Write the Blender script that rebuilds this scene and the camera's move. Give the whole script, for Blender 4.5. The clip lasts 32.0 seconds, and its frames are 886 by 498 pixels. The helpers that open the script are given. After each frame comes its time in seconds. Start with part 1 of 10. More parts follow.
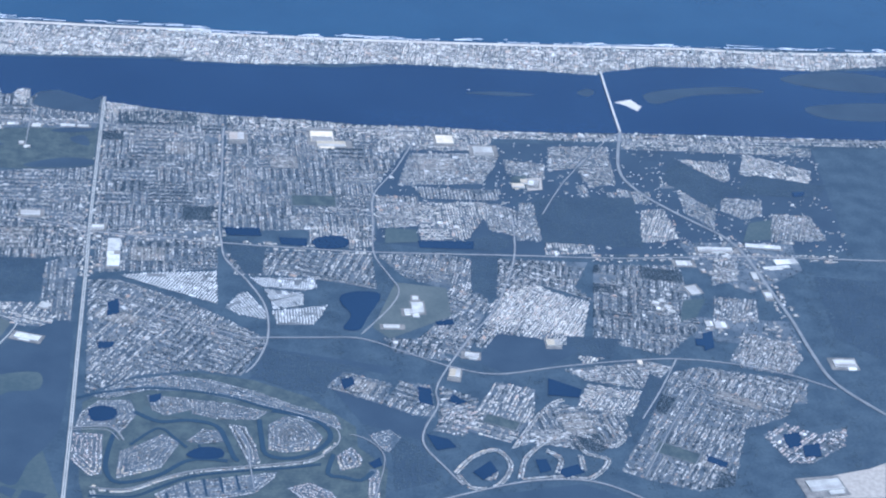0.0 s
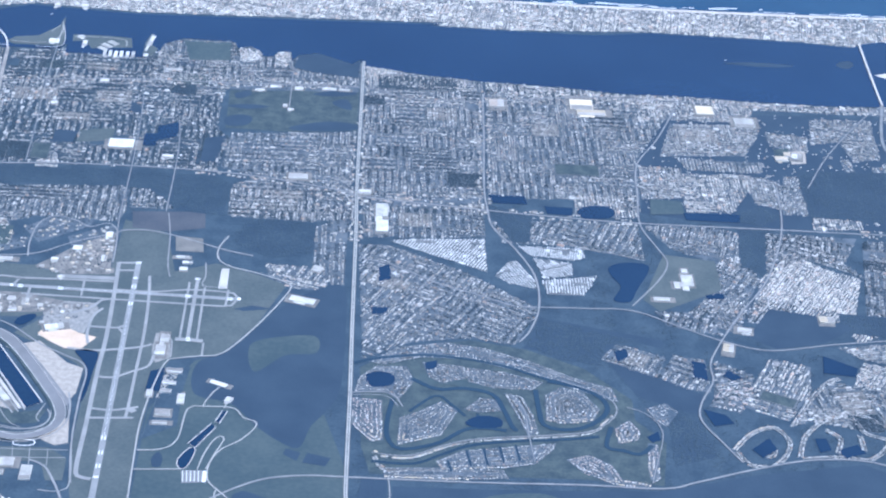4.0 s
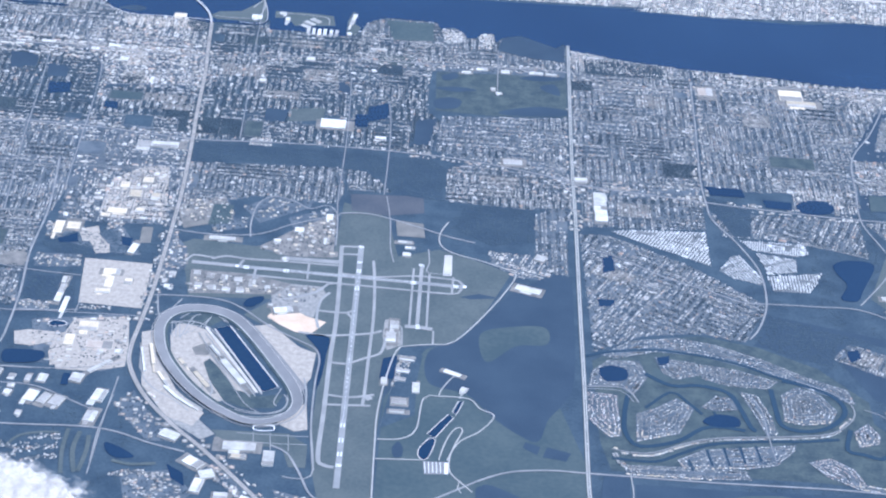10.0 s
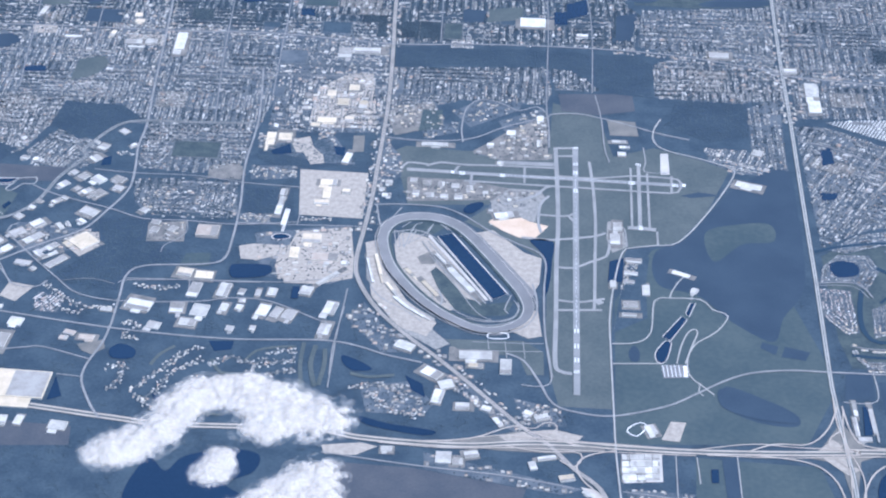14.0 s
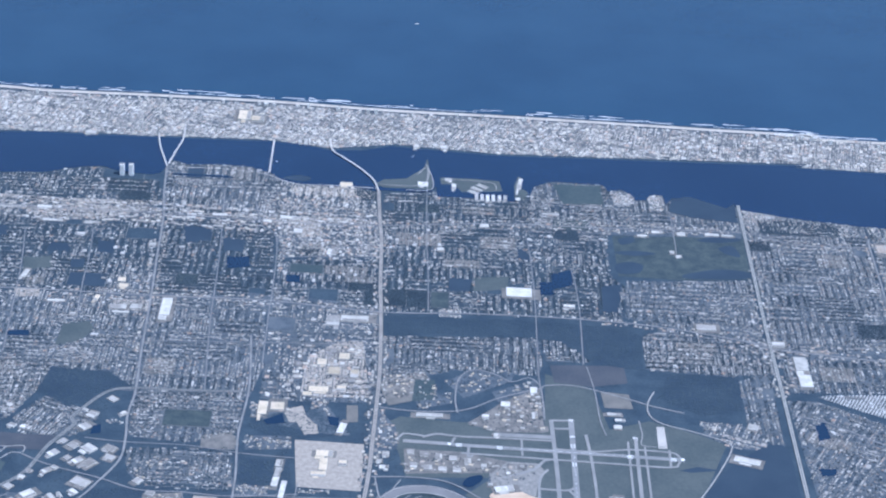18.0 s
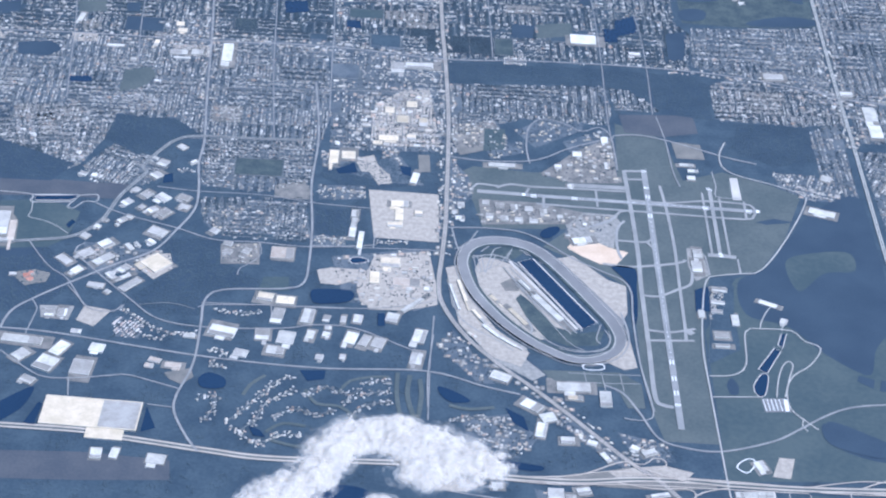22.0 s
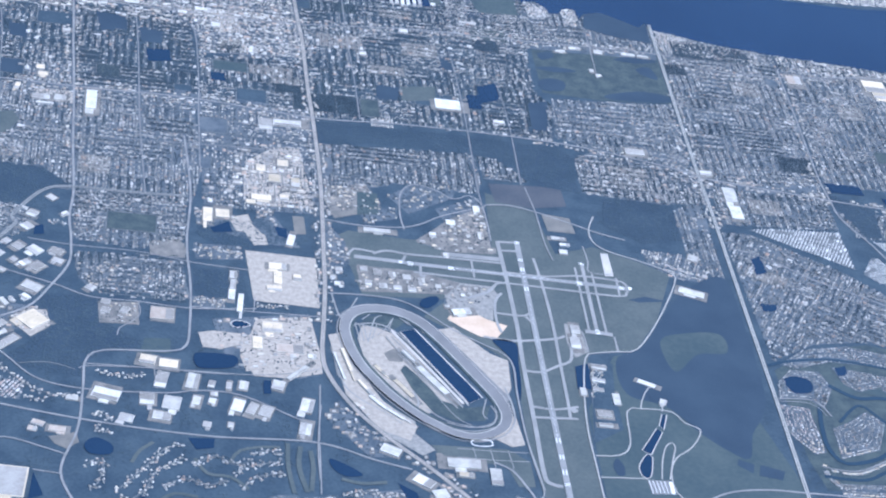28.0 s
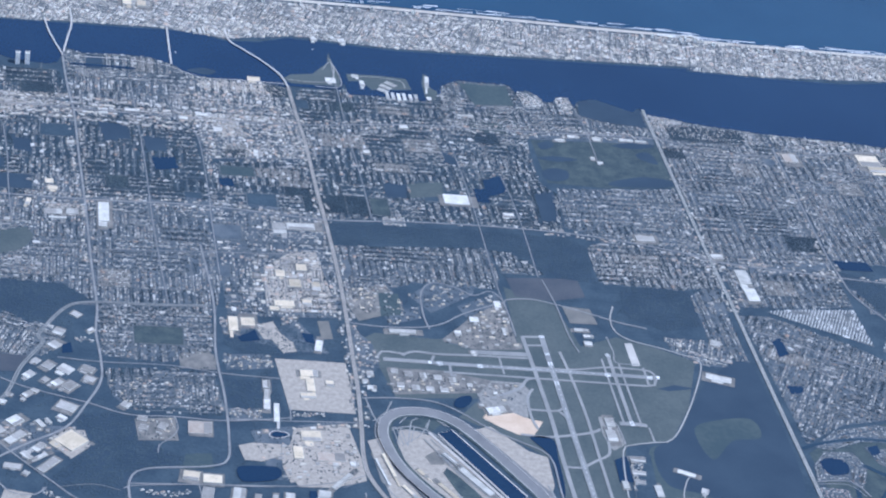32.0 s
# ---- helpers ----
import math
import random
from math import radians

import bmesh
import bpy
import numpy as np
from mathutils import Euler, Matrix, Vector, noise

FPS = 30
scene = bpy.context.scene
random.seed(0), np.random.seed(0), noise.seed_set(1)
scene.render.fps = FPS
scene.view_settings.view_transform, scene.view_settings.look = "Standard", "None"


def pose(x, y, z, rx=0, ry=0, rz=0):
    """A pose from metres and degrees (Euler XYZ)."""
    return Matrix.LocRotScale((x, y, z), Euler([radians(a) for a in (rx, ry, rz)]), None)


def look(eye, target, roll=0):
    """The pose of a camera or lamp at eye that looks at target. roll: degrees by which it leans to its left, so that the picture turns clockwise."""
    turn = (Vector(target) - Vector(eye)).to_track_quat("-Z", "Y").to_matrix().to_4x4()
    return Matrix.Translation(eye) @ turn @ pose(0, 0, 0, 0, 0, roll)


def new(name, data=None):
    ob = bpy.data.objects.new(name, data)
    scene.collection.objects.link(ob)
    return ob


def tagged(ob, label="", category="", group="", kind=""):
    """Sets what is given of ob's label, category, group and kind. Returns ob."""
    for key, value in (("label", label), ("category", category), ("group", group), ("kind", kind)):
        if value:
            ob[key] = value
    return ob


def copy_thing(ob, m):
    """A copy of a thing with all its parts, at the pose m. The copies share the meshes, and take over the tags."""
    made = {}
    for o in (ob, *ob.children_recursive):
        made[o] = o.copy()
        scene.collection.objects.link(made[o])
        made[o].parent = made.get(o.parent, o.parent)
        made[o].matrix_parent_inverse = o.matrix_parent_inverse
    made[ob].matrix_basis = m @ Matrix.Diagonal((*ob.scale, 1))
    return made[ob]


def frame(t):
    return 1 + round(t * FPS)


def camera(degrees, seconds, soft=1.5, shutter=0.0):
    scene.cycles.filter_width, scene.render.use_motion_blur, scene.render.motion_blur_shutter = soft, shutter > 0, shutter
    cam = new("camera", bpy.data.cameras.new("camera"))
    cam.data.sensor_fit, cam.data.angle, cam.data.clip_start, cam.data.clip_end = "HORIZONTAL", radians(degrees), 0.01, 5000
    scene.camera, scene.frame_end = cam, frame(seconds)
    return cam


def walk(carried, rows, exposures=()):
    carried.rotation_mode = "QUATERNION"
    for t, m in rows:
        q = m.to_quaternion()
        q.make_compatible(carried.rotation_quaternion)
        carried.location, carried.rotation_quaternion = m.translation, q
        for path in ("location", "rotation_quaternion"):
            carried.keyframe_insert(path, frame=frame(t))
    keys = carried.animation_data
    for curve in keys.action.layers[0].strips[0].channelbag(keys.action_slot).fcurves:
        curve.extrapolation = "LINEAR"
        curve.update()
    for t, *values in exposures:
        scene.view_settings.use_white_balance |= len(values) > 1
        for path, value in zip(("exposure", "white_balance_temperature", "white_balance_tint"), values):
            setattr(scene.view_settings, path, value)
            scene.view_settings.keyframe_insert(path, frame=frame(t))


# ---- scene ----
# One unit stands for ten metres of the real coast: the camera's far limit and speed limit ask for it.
cam = camera(24.13, 32.0, soft=2.15)
PATH = [
    (0, (243.02, -1164.38, 892.25), (376.46, -299.57, 408.20), 5.526),
    (0.5, (232.63, -1162.67, 892.04), (352.24, -298.18, 403.84), 5.123),
    (1, (222.24, -1160.95, 891.83), (331.08, -298.13, 398.17), 4.931),
    (1.5, (211.84, -1159.20, 891.63), (315.60, -303.59, 384.52), 4.919),
    (2, (201.43, -1157.42, 891.44), (306.63, -310.97, 369.48), 5.162),
    (2.5, (191.03, -1155.62, 891.26), (291.38, -313.04, 362.13), 5.222),
    (3, (180.62, -1153.80, 891.09), (257.28, -306.19, 366.05), 4.739),
    (3.5, (170.20, -1151.96, 890.93), (233.30, -297.69, 374.95), 4.597),
    (5.5, (128.51, -1144.34, 890.36), (155.12, -273.88, 398.86), 3.287),
    (6, (118.08, -1142.38, 890.24), (148.07, -283.95, 378.19), 3.882),
    (6.5, (107.64, -1140.40, 890.13), (146.54, -299.62, 350.15), 4.395),
    (7, (97.20, -1138.39, 890.03), (128.16, -305.27, 337.81), 4.077),
    (7.5, (86.76, -1136.36, 889.93), (112.75, -289.96, 358.02), 3.486),
    (8, (76.32, -1134.30, 889.85), (108.22, -282.75, 366.55), 4.023),
    (8.5, (65.87, -1132.22, 889.77), (113.58, -281.80, 365.85), 5.163),
    (9, (55.41, -1130.12, 889.70), (104.27, -280.63, 364.36), 5.305),
    (9.5, (44.96, -1128.00, 889.64), (80.34, -278.94, 362.52), 4.881),
    (10, (34.50, -1125.85, 889.59), (53.45, -273.58, 366.83), 4.808),
    (10.5, (24.03, -1123.68, 889.55), (18.89, -270.86, 367.35), 3.702),
    (11, (13.56, -1121.48, 889.51), (4.92, -270.80, 363.90), 2.622),
    (11.5, (3.09, -1119.26, 889.49), (-12.37, -270.81, 360.44), 1.335),
    (12, (-7.38, -1117.02, 889.47), (-29.58, -272.92, 353.73), 0.735),
    (12.5, (-17.86, -1114.75, 889.46), (-48.26, -292.63, 320.96), 0.732),
    (13, (-28.34, -1112.46, 889.46), (-67.20, -301.41, 305.77), 0.605),
    (13.5, (-38.83, -1110.15, 889.47), (-74.16, -294.43, 312.10), 0.771),
    (15.5, (-80.81, -1100.67, 889.58), (-91.08, -272.12, 329.76), 2.378),
    (16, (-91.31, -1098.24, 889.63), (-79.28, -262.11, 341.23), 3.368),
    (16.5, (-101.82, -1095.78, 889.69), (-80.36, -247.00, 361.40), 4.138),
    (17, (-112.33, -1093.31, 889.76), (-86.22, -231.15, 383.79), 4.370),
    (17.5, (-122.84, -1090.81, 889.84), (-97.57, -216.61, 404.93), 4.044),
    (18, (-133.36, -1088.28, 889.92), (-118.69, -203.44, 424.26), 3.218),
    (18.5, (-143.88, -1085.74, 890.02), (-140.85, -191.73, 441.97), 2.380),
    (19, (-154.40, -1083.17, 890.12), (-155.97, -184.22, 452.07), 2.029),
    (19.5, (-164.93, -1080.57, 890.23), (-165.11, -184.68, 445.97), 2.123),
    (20, (-175.46, -1077.96, 890.35), (-173.07, -196.00, 419.02), 2.550),
    (20.5, (-186.00, -1075.32, 890.48), (-180.91, -215.04, 380.67), 2.878),
    (21, (-196.54, -1072.65, 890.61), (-188.51, -233.01, 347.53), 3.154),
    (21.5, (-207.08, -1069.96, 890.76), (-189.15, -244.56, 326.50), 3.631),
    (22, (-217.63, -1067.25, 890.91), (-180.64, -250.40, 315.25), 4.384),
    (22.5, (-228.18, -1064.52, 891.07), (-166.84, -244.14, 322.55), 5.370),
    (23, (-238.73, -1061.76, 891.24), (-145.05, -230.80, 342.86), 6.940),
    (23.5, (-249.29, -1058.98, 891.42), (-119.45, -231.56, 345.05), 8.346),
    (24, (-259.85, -1056.18, 891.61), (-90.62, -238.21, 341.80), 10.041),
    (24.5, (-270.41, -1053.35, 891.81), (-62.36, -241.42, 346.38), 12.183),
    (26.5, (-312.71, -1041.81, 892.68), (-71.47, -221.71, 373.78), 14.747),
    (27, (-323.29, -1038.86, 892.91), (-99.69, -219.67, 364.77), 14.341),
    (27.5, (-333.87, -1035.89, 893.16), (-129.84, -219.46, 352.97), 13.674),
    (28, (-344.46, -1032.90, 893.42), (-170.80, -214.96, 344.95), 12.165),
    (28.5, (-355.06, -1029.89, 893.68), (-221.88, -208.12, 339.63), 10.337),
    (29, (-365.65, -1026.85, 893.96), (-266.22, -198.36, 342.84), 8.667),
    (29.5, (-376.25, -1023.79, 894.24), (-269.32, -187.62, 356.28), 8.699),
    (30, (-386.86, -1020.70, 894.53), (-237.23, -194.26, 351.75), 9.698),
    (30.5, (-397.46, -1017.59, 894.83), (-208.18, -205.28, 343.18), 10.016),
    (31, (-408.07, -1014.46, 895.13), (-200.32, -198.70, 355.35), 10.093),
    (31.5, (-418.69, -1011.31, 895.45), (-208.88, -187.22, 369.27), 10.429),
    (32, (-429.31, -1008.13, 895.77), (-218.31, -176.33, 382.35), 10.692),
]
EXPOSURES = [
    (0, 0.43, 5200, 10), (1, 0.55, 5200, 10), (2, 0.60, 5200, 10), (3.5, 0.59, 5250, 11), (6, 0.56, 5350, 12), (7, 0.75, 5450, 13), (8, 0.59, 5450, 13),
    (9, 0.54, 5400, 13), (11, 0.64, 5400, 13), (12, 0.36, 5450, 13), (12.6, 0.43, 5500, 14), (13, 0.47, 5500, 14), (16, 0.45, 5450, 13), (18, 0.24, 5350, 13), (20, 0.23, 5350, 13),
    (21, 0.33, 5450, 13), (22, 0.43, 5450, 13), (23, 0.43, 5400, 12), (24, 0.29, 5350, 12), (27, 0.37, 5350, 12), (29, 0.57, 5400, 13),
    (30, 0.28, 5400, 13), (31, 0.26, 5350, 12), (32, 0.12, 5350, 12),
]
walk(cam, [(t, look(eye, target, roll)) for t, eye, target, roll in PATH], exposures=EXPOSURES)

# ---- world, sun, exposure ----
world = bpy.data.worlds.new("world")
scene.world = world
world.use_nodes = True
wn = world.node_tree
sky = wn.nodes.new("ShaderNodeTexSky")
sky.sky_type, sky.sun_disc = "NISHITA", False
sky.sun_elevation, sky.sun_rotation = radians(56), radians(113)
sky.altitude, sky.air_density, sky.dust_density = 0, 1.2, 0.6
wn.links.new(sky.outputs[0], wn.nodes["Background"].inputs[0])
wn.nodes["Background"].inputs[1].default_value = 0.13
sun = new("sun", bpy.data.lights.new("sun", "SUN"))
sun.data.energy, sun.data.angle, sun.data.color = 3.6, radians(0.5), (1.0, 0.96, 0.9)
sun.matrix_world = look((552, -234, 900), (0, 0, 0))


# ---- materials ----
def surf(name, a, b, scale=0.05, fine=1.2, rough=0.8, bump=0.3, spec=0.35, island=None, metal=0.0, each=0.0):
    """Two tones mixed at two sizes of noise, with relief; island: colours that change from piece to piece."""
    m = bpy.data.materials.new(name)
    m.use_nodes = True
    nt = m.node_tree
    n, l, p = nt.nodes, nt.links, nt.nodes["Principled BSDF"]
    geo = n.new("ShaderNodeNewGeometry")
    big, small = n.new("ShaderNodeTexNoise"), n.new("ShaderNodeTexNoise")
    big.inputs["Scale"].default_value, big.inputs["Detail"].default_value = scale, 6
    small.inputs["Scale"].default_value, small.inputs["Detail"].default_value = fine, 4
    for t in (big, small):
        l.new(geo.outputs["Position"], t.inputs["Vector"])
    add = n.new("ShaderNodeMath")
    add.operation = "MULTIPLY_ADD"
    add.inputs[1].default_value = 0.55
    l.new(small.outputs[0], add.inputs[0])
    l.new(big.outputs[0], add.inputs[2])
    ramp = n.new("ShaderNodeValToRGB")
    ramp.color_ramp.elements[0].position, ramp.color_ramp.elements[1].position = 0.6, 0.95
    ramp.color_ramp.elements[0].color, ramp.color_ramp.elements[1].color = (*a, 1), (*b, 1)
    l.new(add.outputs[0], ramp.inputs[0])
    out = ramp.outputs[0]
    if island:
        pick = n.new("ShaderNodeValToRGB")
        pick.color_ramp.interpolation = "CONSTANT"
        while len(pick.color_ramp.elements) < len(island):
            pick.color_ramp.elements.new(0.5)
        for e, (at, c) in zip(pick.color_ramp.elements, island):
            e.position, e.color = at, (*c, 1)
        l.new(geo.outputs["Random Per Island"], pick.inputs[0])
        mix = n.new("ShaderNodeMix")
        mix.data_type, mix.blend_type = "RGBA", "MULTIPLY"
        mix.inputs["Factor"].default_value = 1.0
        l.new(pick.outputs[0], mix.inputs["A"])
        l.new(out, mix.inputs["B"])
        out = mix.outputs["Result"]
    if each:
        info, span, dim = n.new("ShaderNodeObjectInfo"), n.new("ShaderNodeMapRange"), n.new("ShaderNodeMix")
        span.inputs["To Min"].default_value, span.inputs["To Max"].default_value = 1 - each, 1.04
        l.new(info.outputs["Random"], span.inputs["Value"])
        dim.data_type, dim.blend_type = "RGBA", "MULTIPLY"
        dim.inputs["Factor"].default_value = 1.0
        l.new(out, dim.inputs["A"])
        l.new(span.outputs[0], dim.inputs["B"])
        out = dim.outputs["Result"]
    l.new(out, p.inputs["Base Color"])
    p.inputs["Roughness"].default_value, p.inputs["Specular IOR Level"].default_value = rough, spec
    p.inputs["Metallic"].default_value = metal
    if bump:
        bn = n.new("ShaderNodeBump")
        bn.inputs["Strength"].default_value, bn.inputs["Distance"].default_value = bump, 0.3
        l.new(small.outputs[0], bn.inputs["Height"])
        l.new(bn.outputs[0], p.inputs["Normal"])
    return m


# The next six ground colours carry distance haze as added blue.
land = surf("hazed_land_scrub", (0.0308, 0.0544, 0.0836), (0.0559, 0.0855, 0.1157), 0.05, 0.4)
grass = surf("hazed_mown_grass", (0.0678, 0.0893, 0.0979), (0.1018, 0.1208, 0.1244), 0.03, 0.35)
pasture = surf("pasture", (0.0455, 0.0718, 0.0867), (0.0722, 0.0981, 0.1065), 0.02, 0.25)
scrub = surf("hazed_dark_scrub", (0.0285, 0.0505, 0.0827), (0.0404, 0.0662, 0.0998), 0.03, 0.8)
lawn = surf("hazed_golf_turf", (0.037, 0.0579, 0.0741), (0.076, 0.1007, 0.1045), 0.09, 0.4)
heath = surf("hazed_reddish_marsh", (0.062, 0.074, 0.096), (0.088, 0.096, 0.114), 0.05, 0.5)
# Leaf green is shifted to blue: haze painted into the colour.
wood = surf("hazed_tree_leaves", (0.0292, 0.0517, 0.0778), (0.047, 0.074, 0.1001), 0.05, 1.0, 0.7, 0.1)
yard_lot = surf("paved_yard", (0.1232, 0.1258, 0.1275), (0.2422, 0.2295, 0.2167), 0.12, 1.2)
# Town ground tone with the blue of haze mixed in.
yard = surf("hazed_town_ground", (0.0568, 0.0816, 0.1111), (0.1366, 0.1566, 0.1814), 0.07, 0.9)
asphalt = surf("asphalt", (0.165, 0.175, 0.19), (0.235, 0.245, 0.255), 0.06, 1.5)
lane = surf("street_asphalt", (0.2035, 0.209, 0.22), (0.3025, 0.3025, 0.308), 0.08, 1.5)
byway = surf("worn_street", (0.115, 0.13, 0.145), (0.185, 0.195, 0.205), 0.06, 1.2)
concrete = surf("pale_concrete", (0.43, 0.41, 0.39), (0.56, 0.53, 0.50), 0.06, 1.0)
runwaym = surf("runway_concrete", (0.22, 0.23, 0.24), (0.30, 0.305, 0.31), 0.05, 1.4)
taxi = surf("taxiway_concrete", (0.235, 0.24, 0.245), (0.32, 0.32, 0.32), 0.05, 1.4)
track = surf("track_asphalt", (0.175, 0.178, 0.188), (0.225, 0.225, 0.235), 0.05, 1.0)
lotm = surf("car_park", (0.20, 0.20, 0.20), (0.325, 0.315, 0.30), 0.3, 2.2)
tan_lot = surf("sandy_car_park", (0.305, 0.280, 0.252), (0.43, 0.385, 0.34), 0.3, 2.2)
pale_track = surf("pale_gravel_track", (0.33, 0.325, 0.315), (0.43, 0.42, 0.405), 0.08, 1.2)
sand = surf("bare_sand", (0.56, 0.42, 0.31), (0.68, 0.54, 0.42), 0.07, 0.8)
pale_sand = surf("beach_sand", (0.46, 0.42, 0.38), (0.60, 0.56, 0.50), 0.05, 0.8)
paint = surf("white_paint", (0.74, 0.75, 0.75), (0.82, 0.82, 0.82), 0.1, 2.0)
white = surf("white_roofing", (0.54, 0.525, 0.495), (0.76, 0.74, 0.70), 0.12, 0.6, 0.6, 0.04, each=0.42)
cream = surf("cream_roofing", (0.60, 0.51, 0.38), (0.75, 0.64, 0.50), 0.12, 0.6, 0.6, 0.04, each=0.35)
grey = surf("grey_roofing", (0.35, 0.335, 0.32), (0.47, 0.455, 0.44), 0.12, 0.6, 0.7, 0.04, each=0.4)
brown = surf("tan_roofing", (0.42, 0.35, 0.30), (0.54, 0.47, 0.41), 0.12, 0.6, 0.7, 0.04, each=0.3)
red = surf("red_roofing", (0.425, 0.187, 0.1445), (0.527, 0.272, 0.2125), 0.12, 0.6, 0.7, 0.04, each=0.2)
wallm = surf("pale_render", (0.50, 0.49, 0.47), (0.62, 0.61, 0.58), 0.2, 1.5)
glassy = surf("dark_glazing", (0.03, 0.04, 0.05), (0.05, 0.06, 0.08), 0.2, 1.5, 0.2, 0, 0.5)
homes = surf("shingle_roofs", (0.62, 0.62, 0.62), (0.95, 0.95, 0.95), 0.05, 1.5, 0.7, 0.2, 0.35,
             [(0, (0.156, 0.161, 0.170)), (0.2, (0.267, 0.262, 0.262)), (0.42, (0.423, 0.409, 0.396)), (0.66, (0.58, 0.56, 0.53)), (0.86, (0.68, 0.67, 0.655)), (0.94, (0.414, 0.304, 0.248))])
bright = surf("pale_roofs", (0.75, 0.75, 0.75), (1, 1, 1), 0.05, 1.5, 0.6, 0.2, 0.35,
              [(0, (0.31, 0.30, 0.295)), (0.26, (0.46, 0.435, 0.41)), (0.52, (0.63, 0.585, 0.51)), (0.74, (0.67, 0.65, 0.62)), (0.9, (0.52, 0.405, 0.335))])
trailer = surf("trailer_roofs", (0.85, 0.85, 0.85), (1, 1, 1), 0.05, 1.5, 0.6, 0.2, 0.35,
               [(0, (0.508, 0.508, 0.508)), (0.3, (0.623, 0.623, 0.623)), (0.7, (0.660, 0.660, 0.660))])
boulevard = surf("boulevard_asphalt", (0.27, 0.252, 0.24), (0.36, 0.335, 0.315), 0.07, 1.3)
motor = surf("motorway_concrete", (0.36, 0.32, 0.285), (0.48, 0.43, 0.385), 0.06, 1.0)
brown_field = surf("worn_turf", (0.145, 0.145, 0.142), (0.215, 0.205, 0.19), 0.08, 0.8)
foam = surf("surf_foam", (0.72, 0.76, 0.80), (0.86, 0.88, 0.90), 0.1, 0.8, 0.6)
tiles = surf("clay_roofs", (0.75, 0.75, 0.75), (1, 1, 1), 0.05, 1.5, 0.6, 0.2, 0.35,
             [(0, (0.46, 0.36, 0.33)), (0.3, (0.55, 0.46, 0.42)), (0.55, (0.62, 0.56, 0.52)), (0.8, (0.7, 0.68, 0.66))])


def water_mat(name, a, b, rough):
    m = surf(name, a, b, 0.008, 0.6, rough, 0.08, 0.5)
    return m


lakew = water_mat("lake_water", (0.010, 0.027, 0.062), (0.016, 0.038, 0.080), 0.12)
riverw = water_mat("river_water", (0.0093, 0.0272, 0.0704), (0.0136, 0.0357, 0.0845), 0.2)
oceanw = water_mat("ocean_water", (0.016, 0.050, 0.104), (0.022, 0.062, 0.120), 0.25)
canalw = water_mat("canal_water", (0.024, 0.047, 0.076), (0.034, 0.060, 0.088), 0.15)


# ---- builders ----
BLOCKS, WAYS, CLEAR = [], [], []
OPEN = []
LAYER, SHEETS = [0], [0, 0, 0]


def layer(z):
    """A height of its own for each flat sheet, so that no two lie in one plane."""
    LAYER[0] += 1
    return z + 0.002 * (LAYER[0] % 117)


def mesh(name, co, faces, mats, index=None, parent=None):
    """One mesh object from arrays of corners and faces (all faces with the same number of corners)."""
    co, faces = np.asarray(co, np.float32), np.asarray(faces, np.int32)
    me = bpy.data.meshes.new(name)
    me.vertices.add(len(co))
    me.vertices.foreach_set("co", co.ravel())
    k = faces.shape[1]
    me.loops.add(faces.size)
    me.loops.foreach_set("vertex_index", faces.ravel())
    me.polygons.add(len(faces))
    me.polygons.foreach_set("loop_start", np.arange(0, faces.size, k, dtype=np.int32))
    me.polygons.foreach_set("loop_total", np.full(len(faces), k, np.int32))
    for m in mats:
        me.materials.append(m)
    if index is not None:
        me.polygons.foreach_set("material_index", np.asarray(index, np.int32))
    me.update(calc_edges=True)
    me.shade_flat()
    ob = new(name, me)
    if parent:
        ob.parent = parent
    return ob


def smooth(pts, closed=False, step=6.0):
    """A rounder line through the points."""
    p = np.array(pts, float)
    n = len(p)
    out = []
    for i in range(n if closed else n - 1):
        a, b, c, d = (p[(i + k) % n] if closed else p[min(max(i + k, 0), n - 1)] for k in (-1, 0, 1, 2))
        count = max(2, int(np.hypot(*(c - b)) / step) + 1)
        for u in np.arange(count) / count:
            out.append(0.5 * (2 * b + (c - a) * u + (2 * a - 5 * b + 4 * c - d) * u * u + (3 * b - a - 3 * c + d) * u ** 3))
    if not closed:
        out.append(p[-1])
    return np.array(out)


def strip(name, material, width, pts, z, closed=False, round_it=True, bank=0.0, thick=0.0, parent=None):
    """A band along a line; bank lifts its outer (left-hand) edge."""
    p = smooth(pts, closed) if round_it else np.array(pts, float)
    if closed:
        t = np.roll(p, -1, 0) - np.roll(p, 1, 0)
    else:
        t = np.gradient(p, axis=0)
    t /= np.maximum(np.hypot(t[:, 0], t[:, 1]), 1e-6)[:, None]
    side = np.stack([-t[:, 1], t[:, 0]], 1) * width / 2
    n = len(p)
    z = layer(z)
    zz = np.full((n, 1), z)
    co = np.concatenate([np.hstack([p + side, zz + bank]), np.hstack([p - side, zz])])
    i = np.arange(n if closed else n - 1)
    j = (i + 1) % n
    faces = np.stack([i, i + n, j + n, j], 1)
    if thick:
        co = np.concatenate([co, co - [0, 0, thick]])
        faces = np.concatenate([faces, np.stack([i + 2 * n, i, j, j + 2 * n], 1), np.stack([i + n, i + 3 * n, j + 3 * n, j + n], 1)])
    return mesh(name, co, faces, [material], parent=parent)


def road(name, material, width, label, pts, z=0.36, clear=True):
    width *= 0.74
    ob = strip(name, material, width, pts, z)
    if clear:
        WAYS.append((smooth(pts, step=15), width / 2 + 0.9))
    return tagged(ob, label, "road", kind="structure")


